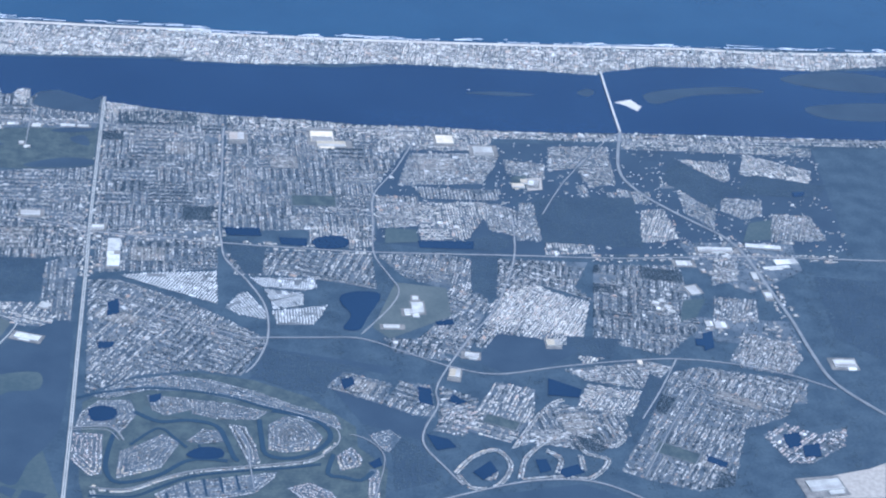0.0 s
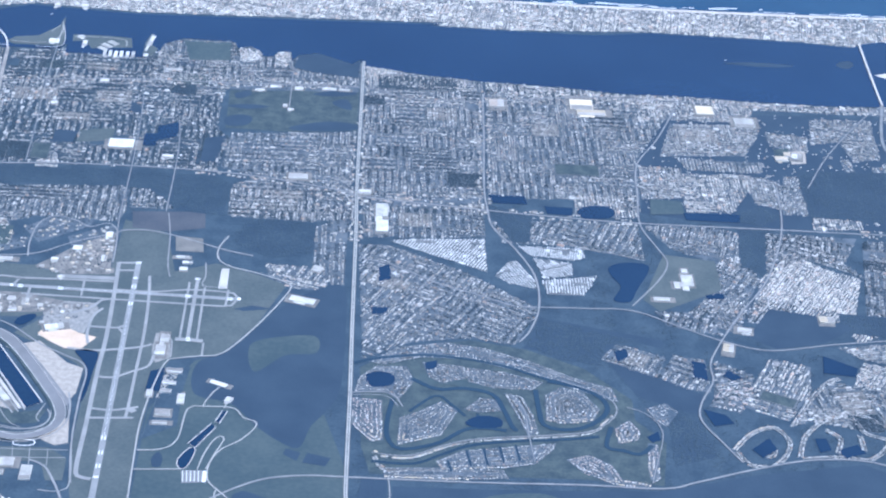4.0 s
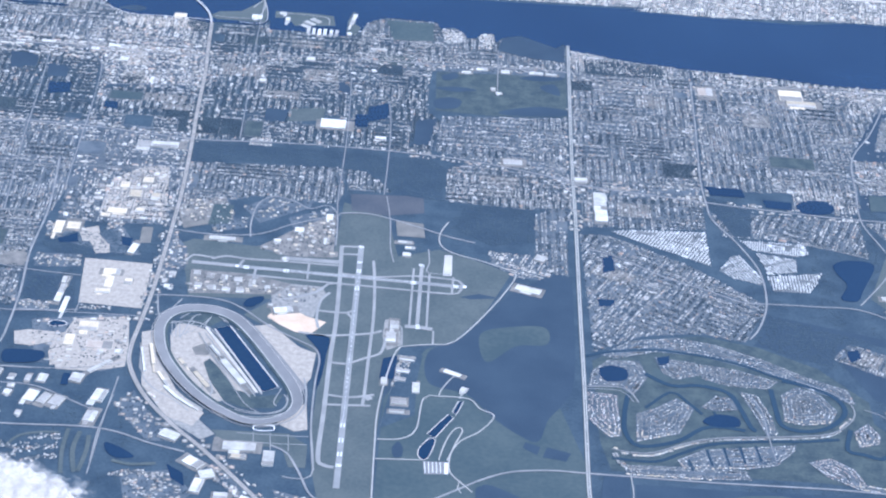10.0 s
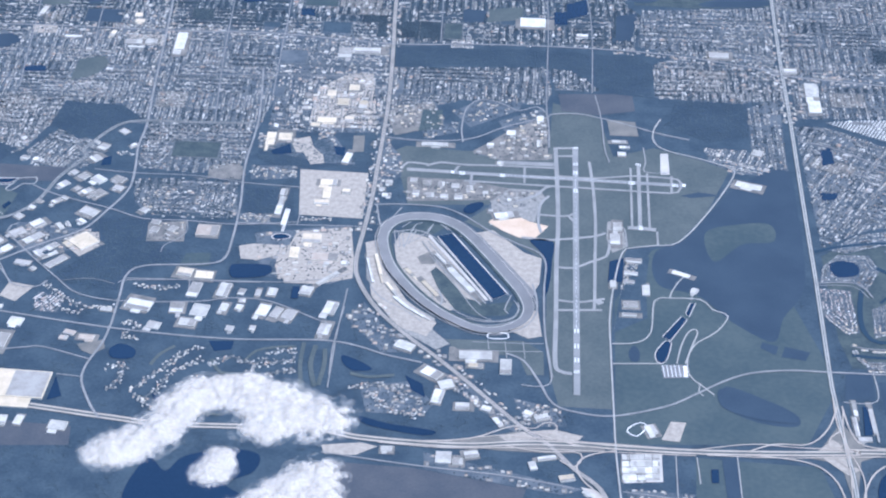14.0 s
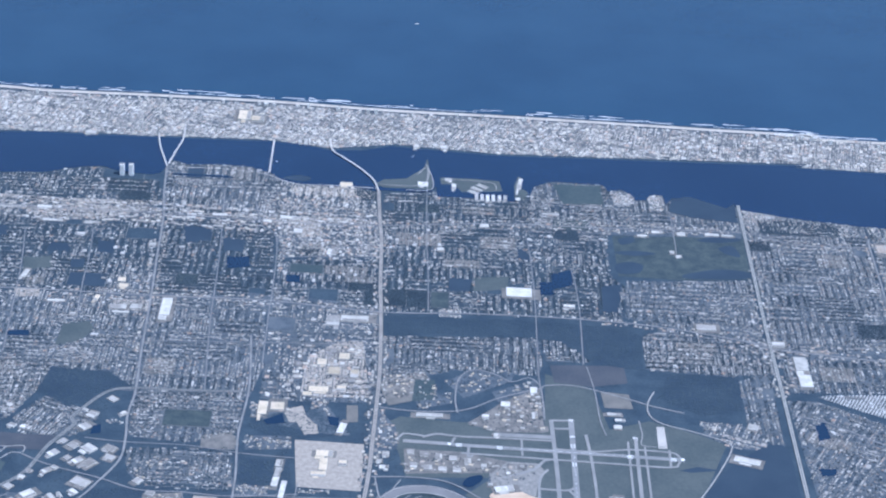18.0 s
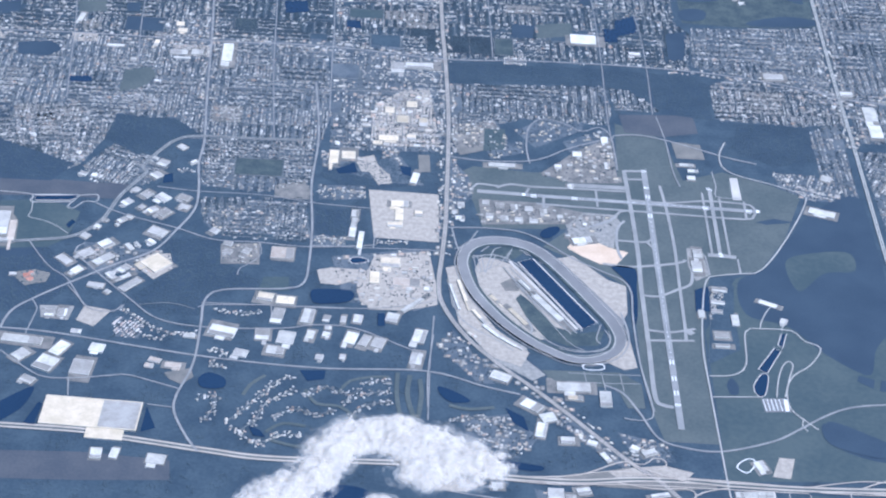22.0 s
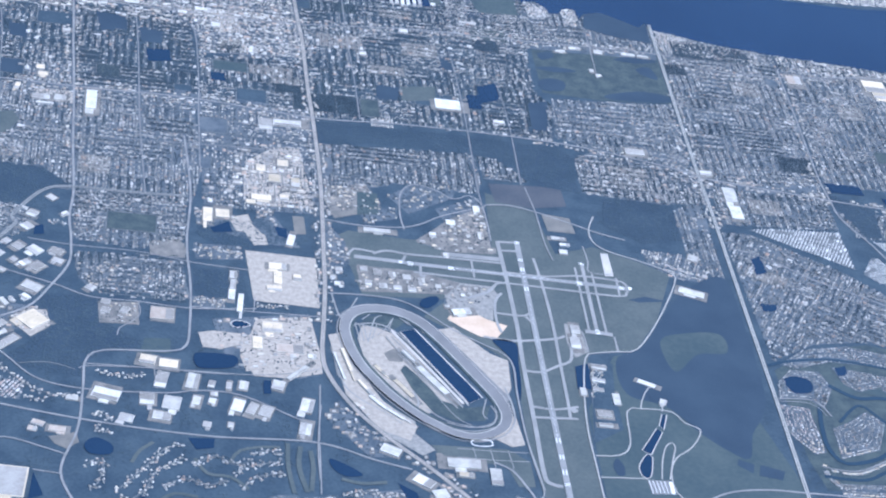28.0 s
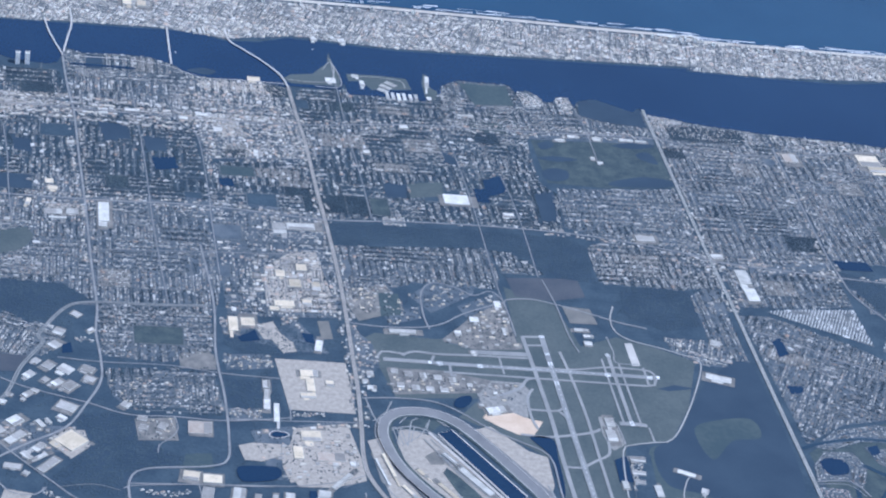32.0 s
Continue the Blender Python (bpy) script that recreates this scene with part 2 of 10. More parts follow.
def dual(name, material, width, apart, label, pts, z=0.36):
    """Two carriageways side by side with a grass strip between them."""
    p = smooth(pts)
    t = np.gradient(p, axis=0)
    t /= np.maximum(np.hypot(t[:, 0], t[:, 1]), 1e-6)[:, None]
    side = np.stack([-t[:, 1], t[:, 0]], 1) * apart / 2
    tagged(strip(name + "_median", grass, apart + width + 0.8, p, 0.3, round_it=False), "grass strip of " + label, "ground", kind="structure")
    for q in (p + side, p - side):
        tagged(strip(name, material, width, q, z, round_it=False), label, "road", kind="structure")
    WAYS.append((smooth(pts, step=15), apart / 2 + width / 2 + 0.9))


def filled(name, material, pts, z, round_it=False):
    p = smooth(pts, True, 3.0) if round_it else np.array(pts, float)
    if z < 0.28:
        k = 0 if z < 0.045 else 1 if z < 0.1 else 2
        SHEETS[k] += 1
        z = (0.012, 0.07, 0.19)[k] + (0.0006, 0.0009, 0.0012)[k] * SHEETS[k]
    else:
        z = layer(z)
    bm = bmesh.new()
    f = bm.faces.new([bm.verts.new((x, y, z)) for x, y in p])
    f.normal_update()
    if f.normal.z < 0:
        f.normal_flip()
    bmesh.ops.triangulate(bm, faces=bm.faces[:])
    me = bpy.data.meshes.new(name)
    bm.to_mesh(me)
    bm.free()
    me.materials.append(material)
    return new(name, me)


def area(name, material, label, pts, z=0.06, block=True, round_it=False):
    (BLOCKS if block else OPEN).append(np.array(smooth(pts, True, 8.0) if round_it else pts, float))
    return tagged(filled(name, material, pts, z, round_it), label, name.split("_")[0], kind="structure")


def lake(label, pts, z=0.3, bank=0.0):
    if bank:
        tagged(strip("lake_bank", concrete, bank, pts, z + 0.03, closed=True, round_it=len(pts) > 4), "pale sandy bank round a pond", "bank", kind="structure")
    return area("water_lake", lakew, label, pts, z, True, len(pts) > 4)


def inside(p, poly):
    x, y = p[:, 0], p[:, 1]
    hit = np.zeros(len(p), bool)
    q = np.roll(poly, -1, 0)
    for (x0, y0), (x1, y1) in zip(poly, q):
        if y0 != y1:
            hit ^= ((y0 > y) != (y1 > y)) & (x < (x1 - x0) * (y - y0) / (y1 - y0) + x0)
    return hit


CACHE = {}


def spans():
    """Boxes of all blocked outlines and all pieces of main road, kept until more are added."""
    key = (len(BLOCKS), len(WAYS))
    if CACHE.get("key") != key:
        CACHE["key"] = key
        CACHE["low"], CACHE["high"] = np.array([b.min(0) for b in BLOCKS]), np.array([b.max(0) for b in BLOCKS])
        if CACHE.get("ways") != len(WAYS):
            CACHE["ways"] = len(WAYS)
            CACHE["from"] = np.concatenate([line[:-1] for line, gap in WAYS])
            CACHE["to"] = np.concatenate([line[1:] for line, gap in WAYS])
            CACHE["gap"] = np.concatenate([np.full(len(line) - 1, gap) for line, gap in WAYS])
    return CACHE


def free(p):
    """Which of the points lie off all waters, fields and main roads."""
    ok = np.ones(len(p), bool)
    if not len(p):
        return ok
    lo, hi = p.min(0), p.max(0)
    c = spans()
    for i in np.nonzero((c["low"] < hi).all(1) & (c["high"] > lo).all(1))[0]:
        pick = np.nonzero((p[:, 0] > c["low"][i, 0]) & (p[:, 0] < c["high"][i, 0]) & (p[:, 1] > c["low"][i, 1]) & (p[:, 1] < c["high"][i, 1]) & ok)[0]
        if len(pick):
            ok[pick[inside(p[pick], BLOCKS[i])]] = False
    g = c["gap"][:, None]
    near = (np.minimum(c["from"], c["to"]) - g < hi).all(1) & (np.maximum(c["from"], c["to"]) + g > lo).all(1)
    for i in np.nonzero(near)[0]:
        a, gap = c["from"][i], c["gap"][i]
        d = c["to"][i] - a
        x0, x1, y0, y1 = min(0, d[0]) - gap, max(0, d[0]) + gap, min(0, d[1]) - gap, max(0, d[1]) + gap
        r = p - a
        pick = np.nonzero((r[:, 0] > x0) & (r[:, 0] < x1) & (r[:, 1] > y0) & (r[:, 1] < y1) & ok)[0]
        if len(pick):
            r = r[pick]
            u = np.clip((r @ d) / (d @ d + 1e-9), 0, 1)
            ok[pick[np.hypot(*(r - u[:, None] * d).T) <= gap]] = False
    return ok


HOUSE = np.array([(-1, -1, 0), (1, -1, 0), (1, 1, 0), (-1, 1, 0), (-1, -1, 1), (1, -1, 1), (1, 1, 1), (-1, 1, 1), (-0.55, 0, 1.7), (0.55, 0, 1.7)]) * (0.5, 0.5, 1)
HOUSE_F = np.array([(0, 1, 5, 4), (1, 2, 6, 5), (2, 3, 7, 6), (3, 0, 4, 7), (4, 5, 9, 8), (5, 6, 9, 9), (6, 7, 8, 9), (7, 4, 8, 8)])
HOUSE_M = np.array([1, 1, 1, 1, 0, 0, 0, 0])
CLUMP = np.array([(1, 0, 0.35), (0.25, 0.95, 0.45), (-0.85, 0.5, 0.3), (-0.7, -0.7, 0.5), (0.4, -0.9, 0.35), (0.1, 0.05, 1.0), (0.1, 0.0, -0.1)])
CLUMP_F = np.array([(0, 1, 5), (1, 2, 5), (2, 3, 5), (3, 4, 5), (4, 0, 5), (1, 0, 6), (2, 1, 6), (3, 2, 6), (4, 3, 6), (0, 4, 6)])


def stamp(name, shape, faces, at, size, turn, mats, base=0.05, index=None):
    """Many copies of one small shape as one mesh."""
    n, k = len(at), len(shape)
    c, s = np.cos(turn)[:, None], np.sin(turn)[:, None]
    v = shape[None] * size[:, None, :]
    co = np.stack([v[..., 0] * c - v[..., 1] * s + at[:, None, 0], v[..., 0] * s + v[..., 1] * c + at[:, None, 1], v[..., 2] + base], -1).reshape(-1, 3)
    f = (faces[None] + (np.arange(n) * k)[:, None, None]).reshape(-1, faces.shape[1])
    return mesh(name, co, f, mats, None if index is None else np.tile(index, n))


def trees(name, label, at, rng, low=0.35, high=0.8, base=0.05, tall=1.0):
    r = rng.uniform(low, high, len(at))
    size = np.stack([r * rng.uniform(0.8, 1.3, len(at)), r * rng.uniform(0.8, 1.3, len(at)), r * tall * rng.uniform(1.0, 1.7, len(at))], 1)
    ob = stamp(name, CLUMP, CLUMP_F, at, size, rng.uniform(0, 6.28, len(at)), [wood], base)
    return tagged(ob, label, "trees", kind="stuff")


def patchy(p, rng, size):
    """A smooth random field over the plan, about -1.5 to 1.5."""
    v = np.zeros(len(p))
    for k in range(6):
        a = rng.uniform(0, 6.28)
        f = 6.28 / (size * rng.uniform(0.6, 2.2))
        v += np.sin((p[:, 0] * math.cos(a) + p[:, 1] * math.sin(a)) * f + rng.uniform(0, 6.28)) * 0.42
    return v


def scatter(pts, per, rng):
    p = np.array(pts, float)
    lo, hi = p.min(0), p.max(0)
    q = rng.uniform(lo, hi, (int(np.prod(hi - lo) * per), 2))
    return q[inside(q, p)]


def woods(label, per, pts, floor_it=True):
    per = per * 1.7
    rng = np.random.default_rng(len(BLOCKS) + 7)
    if floor_it:
        tagged(filled("ground_woodland", scrub, pts, 0.05), "dark floor of a wood", "ground", kind="structure")
    q = scatter(pts, per, rng)
    q = q[free(q)]
    BLOCKS.append(np.array(pts, float))
    if len(q):
        trees("woodland", label, q, rng, 0.5, 1.1, 0.02, 0.3)


UNIT = np.array([(-1, -1, 0), (1, -1, 0), (1, 1, 0), (-1, 1, 0), (-1, -1, 1), (1, -1, 1), (1, 1, 1), (-1, 1, 1)]) * (0.5, 0.5, 1)
UNIT_F = np.array([(0, 1, 5, 4), (1, 2, 6, 5), (2, 3, 7, 6), (3, 0, 4, 7), (4, 5, 6, 7), (3, 2, 1, 0)])


UNIT_M = np.array([1, 1, 1, 1, 0, 1])
SINGLE = [0]


def box(name, material, x, y, z, w, d, h, parent):
    return mesh(name, UNIT * (w, d, h) + (x, y, z), UNIT_F, [material], parent=parent)


def villa(roof, colour, w, d):
    """A single house: walls, hipped roof with eaves, porch, pale drive."""
    e = new("house", None)
    box("wall", wallm, 0, 0, 0, w, d, 0.42, e)
    co = HOUSE[4:] * (w * 1.1, d * 1.12, 1) * (1, 1, 0.42)
    mesh("roof", co, HOUSE_F[4:] - 4, [roof], parent=e)
    box("porch", wallm, 0, -d * 0.6, 0, w * 0.3, d * 0.25, 0.36, e)
    box("drive", concrete, w * 0.3, -d * 0.95, 0.06, w * 0.2, d * 0.7, 0.05, e)
    e.location = (0, -3500 + 10 * len(villas), 0)
    villas.append(e)
    return tagged(e, f"small {colour} hipped-roof house with pale walls", "house")


villas = []
villa(grey, "grey", 1.7, 1.25)
villa(brown, "tan", 1.6, 1.3)
villa(white, "white", 1.5, 1.15)
villa(cream, "cream", 1.8, 1.2)


def quarters(label, angle, fill, palette, leaf, poly, rng, size, stores, calm, floor):
    """A district as a patchwork of blocks, each with streets of its own direction, spacing and shade."""
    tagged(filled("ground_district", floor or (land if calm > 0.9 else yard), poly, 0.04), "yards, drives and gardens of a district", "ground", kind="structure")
    ca, sa = math.cos(radians(angle)), math.sin(radians(angle))
    out, back = np.array([(ca, -sa), (sa, ca)]), np.array([(ca, sa), (-sa, ca)])
    lo, hi = (poly @ back).min(0), (poly @ back).max(0)
    ys = [lo[1] - rng.uniform(0, 12)]
    while ys[-1] < hi[1]:
        ys.append(ys[-1] + rng.uniform(13, 30))
    place, turn, scale, green, quads, faces, plots, tones, bits = [], [], [], [], [], [], [], [], []
    high, low = layer(0.3), 0.262

    def bar(cx, cy, along, across, wide, long):
        k = len(quads)
        for du, dv in ((-long, -wide), (long, -wide), (long, wide), (-long, wide)):
            quads.append((cx + du * along[0] + dv * across[0], cy + du * along[1] + dv * across[1], high + 0.003 * (along[0] > 0.5)))
        faces.append((k, k + 1, k + 2, k + 3))

    def street(a, b, wide):
        a, b = np.array(a) @ out, np.array(b) @ out
        count = max(1, int(np.hypot(*(b - a)) / 3))
        u = (np.arange(count) + 0.5) / count
        c = a + u[:, None] * (b - a)
        d = (b - a) / np.hypot(*(b - a))
        bits.append(np.hstack([c, np.tile((*d, wide, np.hypot(*(b - a)) / count / 2), (count, 1))]))

    for y0, y1 in zip(ys[:-1], ys[1:]):
        street((lo[0], y1), (hi[0], y1), 0.5)
        x = lo[0] - rng.uniform(0, 20)
        while x < hi[0]:
            x0, x = x, x + rng.uniform(16, 44)
            mid = np.array(((x0 + x) / 2, (y0 + y1) / 2))
            street((x, y0), (x, y1), 0.5)
            kind = rng.random()
            north = rng.random() < (0.8 if angle else 0.55)
            gap = rng.uniform(4.2, 5.4) if calm < -0.6 else rng.uniform(5.2, 8.2)
            if kind < (0.0 if calm < -0.6 else 0.03 + 0.04 * (calm > 0.9)):
                rows, dense, tree = False, 0.0, rng.choice([0.0, 0.5])
                plots.append((x0 + 1, y0 + 1, x - 1, y1 - 1))
                tones.append(int(rng.integers(3)))
            elif kind < (0.02 if calm < -0.6 else 0.18):
                rows, dense, tree = True, 0.45, leaf * 2.2
            else:
                rows, dense, tree = True, fill * rng.uniform(0.75, 1.05) * (1 - 0.2 * max(calm, 0)), leaf * rng.uniform(0.4, 1.1)
            if kind > 0.92:
                plots.append((x0 + 1, y0 + 1, x - 1, y1 - 1))
                tones.append(3)
            if rows:
                long = (y1 - y0 if north else x - x0) - 2.0
                wide = (x - x0 if north else y1 - y0) - 1.2
                count = max(1, int(round(wide / gap)))
                for v in (np.arange(count) + 0.5) * wide / count - wide / 2:
                    lot = rng.uniform(1.3, 1.6) if calm < -0.6 else rng.uniform(1.35, 2.1)
                    for sign in (-1, 1):
                        u = np.arange(-long / 2, long / 2, lot) + rng.uniform(-0.2, 0.2)
                        u = u[rng.random(len(u)) < dense * rng.choice([0.6, 0.9, 1.0])]
                        o = v + sign * rng.uniform(1.15, 1.5) + rng.normal(0, 0.13, len(u))
                        place.append(mid + (np.stack([o, u], 1) if north else np.stack([u, o], 1)))
                        turn.append(np.full(len(u), math.pi / 2 if north else 0.0) + rng.normal(0, 0.06, len(u)) + (rng.random(len(u)) < 0.12) * math.pi / 2)
                        scale.append(np.full(len(u), rng.uniform(0.85, 1.15)))
                    a, b = (mid + (v, -long / 2), mid + (v, long / 2)) if north else (mid + (-long / 2, v), mid + (long / 2, v))
                    street(a, b, 0.36)
            if tree:
                q = rng.uniform((x0, y0), (x, y1), (int((x - x0) * (y1 - y0) * tree * 2.2), 2))
                if rows:
                    off = ((q[:, 0] if north else q[:, 1]) - (mid[0] if north else mid[1]) + wide / 2) % (wide / count) - wide / count / 2
                    q = q[np.abs(off) > 2.0]
                green.append(q)
    at, turn, k = np.concatenate(place) @ out, np.concatenate(turn) - radians(angle), np.concatenate(scale)
    ok = inside(at, poly) & free(at)
    at, turn, k = at[ok], turn[ok], k[ok]
    n = len(at)
    k = k * size * rng.uniform(0.8, 1.2, n) * np.where(rng.random(n) < stores, rng.uniform(1.5, 2.6, n), 1)
    dims = np.stack([1.6 * k * rng.uniform(0.85, 1.25, n), 1.1 * k * rng.uniform(0.85, 1.2, n), 0.33 * rng.uniform(0.9, 1.5, n)], 1)
    tagged(stamp("houses", HOUSE, HOUSE_F, at, dims, turn, [palette, wallm], index=HOUSE_M), label, "houses", kind="stuff")
    lanes = np.concatenate(bits)
    lanes = lanes[inside(lanes[:, :2], poly)]
    for x, y, dx, dy, wide, long in lanes[free(lanes[:, :2])]:
        bar(x, y, (dx, dy), (-dy, dx), wide, long)
    tagged(mesh("street_lanes", quads, faces, [byway]), "narrow grey residential streets", "street", kind="structure")
    co, quad, index = [], [], []
    for (x0, y0, x1, y1), tone in zip(plots, tones):
        c = np.array([(x0, y0), (x1, y0), (x1, y1), (x0, y1)]) @ out
        if (inside(c, poly) & free(c)).all():
            quad.append([len(co) + i for i in range(4)])
            co += [(*p, low) for p in c]
            index.append(tone)
    if quad:
        tagged(mesh("ground_plots", co, quad, [scrub, lawn, pasture, yard_lot], index), "open plots, playing fields and paved blocks", "ground", kind="structure")
    q = np.concatenate(green) @ out if green else np.zeros((0, 2))
    q = q[inside(q, poly)]
    q = q[free(q)]
    if len(q):
        trees("garden_trees", "dark green trees between the houses, tinted haze-blue", q, rng)


def hood(label, angle, gap, lot, fill, palette, leaf, pts, size=1.0, floor_it=True, shops=0.04, calm=0.5, floor=None, single=0, loose=0.0):
    """Streets with houses on both sides and trees between them, inside an outline."""
    rng = np.random.default_rng(int(abs(pts[0][0]) * 7 + abs(pts[0][1])))
    poly = np.array(pts, float)
    if 4.0 <= gap <= 6.6 and calm > -0.9:
        gap *= 1.3
    if np.ptp(poly, 0).min() > 34 and calm > -0.9 and floor_it and not single and not loose:
        return quarters(label, 0 if angle in (90, -3) else angle, fill, palette, leaf, poly, rng, size, shops, calm, floor)
    if floor_it:
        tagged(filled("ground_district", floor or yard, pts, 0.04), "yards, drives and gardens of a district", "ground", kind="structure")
    mid = poly.mean(0)
    a = radians(angle)
    d, s = np.array([np.sin(a), np.cos(a)]), np.array([np.cos(a), -np.sin(a)])
    rel = poly - mid
    u0, u1, v0, v1 = (rel @ d).min(), (rel @ d).max(), (rel @ s).min(), (rel @ s).max()
    vs = np.arange(v0, v1 + gap, gap) + rng.uniform(-0.3, 0.3)
    us = np.arange(u0, u1, lot)
    place, turn = [], []
    long = rng.uniform(14, 24)
    for v in vs:
        thick = rng.choice([0.1, 0.55, 0.95, 1.0, 1.0, 1.0], size=int((u1 - u0) / long) + 2)
        if calm <= -0.8:
            thick = np.ones(len(thick))
        for sign in (-1, 1):
            u = us + rng.uniform(-0.15, 0.15, len(us)) * lot
            w = np.full(len(u), v + sign * min(gap * 0.25, 1.6)) + rng.normal(0, 0.12, len(u))
            keep = (rng.random(len(u)) < fill * thick[((u - u0) / long).astype(int)]) & ((u - u0) % long > 1.3)
            place.append(mid + u[keep, None] * d + w[keep, None] * s)
            turn.append(np.full(keep.sum(), math.atan2(d[1], d[0])) + (rng.random(keep.sum()) < 0.15) * math.pi / 2 + rng.normal(0, 0.05, keep.sum()))
    at, turn = np.concatenate(place), np.concatenate(turn)
    if loose:
        at, turn = at + rng.normal(0, loose, at.shape), turn + rng.uniform(-0.8, 0.8, len(turn))
    ok = inside(at, poly)
    at, turn = at[ok], turn[ok]
    ok = free(at)
    at, turn = at[ok], turn[ok]
    for line, gap2 in CLEAR:
        if len(at) and (line.min(0) - gap2 < at.max(0)).all() and (line.max(0) + gap2 > at.min(0)).all():
            far = np.min(np.hypot(at[:, None, 0] - line[None, :, 0], at[:, None, 1] - line[None, :, 1]), 1) > gap2
            at, turn = at[far], turn[far]
    field = int(rng.integers(1 << 30))
    ok = patchy(at, np.random.default_rng(field), 30) + 0.55 * patchy(at, np.random.default_rng(field + 1), 9) > rng.uniform(-1.5, calm, len(at)) * 0.55 - 0.25
    at, turn = at[ok], turn[ok]
    if len(at):
        if single:
            order = np.argsort(at[:, 1])[:single]
            for i in order:
                home = copy_thing(villas[int(rng.integers(len(villas)))], pose(at[i, 0], at[i, 1], 0, 0, 0, math.degrees(turn[i])))
                tagged(home, group=label)
            rest = np.setdiff1d(np.arange(len(at)), order)
            at, turn = at[rest], turn[rest]
        n = len(at)
        k = size * rng.uniform(0.75, 1.25, n) * np.where(rng.random(n) < shops, rng.uniform(1.5, 2.6, n), 1)
        dims = np.stack([1.6 * k * rng.uniform(0.85, 1.25, n), 1.1 * k * rng.uniform(0.85, 1.2, n), 0.33 * rng.uniform(0.9, 1.5, n)], 1)
        tagged(stamp("houses", HOUSE, HOUSE_F, at, dims, turn, [palette, wallm], index=HOUSE_M), label, "houses", kind="stuff")
    step, high = 3.0, layer(0.3)
    quads, faces = [], []
    for v in ([] if loose else vs):
        u = np.arange(u0, u1, step)
        c = mid + (u[:, None] + step / 2) * d + v * s
        good = inside(c, poly) & (rng.random(len(c)) < 0.85)
        good &= free(c)
        for b in u[good]:
            k = len(quads)
            for du, dv in ((0, -0.42), (step, -0.42), (step, 0.42), (0, 0.42)):
                quads.append((*(mid + (b + du) * d + (v + dv) * s), high))
            faces.append((k, k + 1, k + 2, k + 3))
    for b in ([] if loose else np.arange(u0, u1, long)):
        w = np.arange(v0, v1, step)
        c = mid + (b + 0.4) * d + (w[:, None] + step / 2) * s
        good = inside(c, poly) & free(c) & (rng.random(len(c)) < 0.9)
        for v in w[good]:
            k = len(quads)
            for du, dv in ((0, 0), (0, step), (0.8, step), (0.8, 0)):
                quads.append((*(mid + (b + du) * d + (v + dv) * s), high + 0.006))
            faces.append((k, k + 1, k + 2, k + 3))
    if faces:
        tagged(mesh("street_lanes", quads, faces, [byway]), "narrow grey residential streets", "street", kind="structure")
    if leaf:
        q = scatter(pts, leaf * 2.6, rng)
        w = (q - mid) @ s - v0
        q = q[free(q) & (np.abs((w + gap / 2) % gap - gap / 2) > min(2.3, gap * 0.33)) & (patchy(q, np.random.default_rng(field), 30) + 0.5 * patchy(q, rng, 8) < rng.uniform(-0.9, 1.5, len(q)))]
        if len(q):
            trees("garden_trees", "dark green trees between the houses, tinted haze-blue", q, rng)


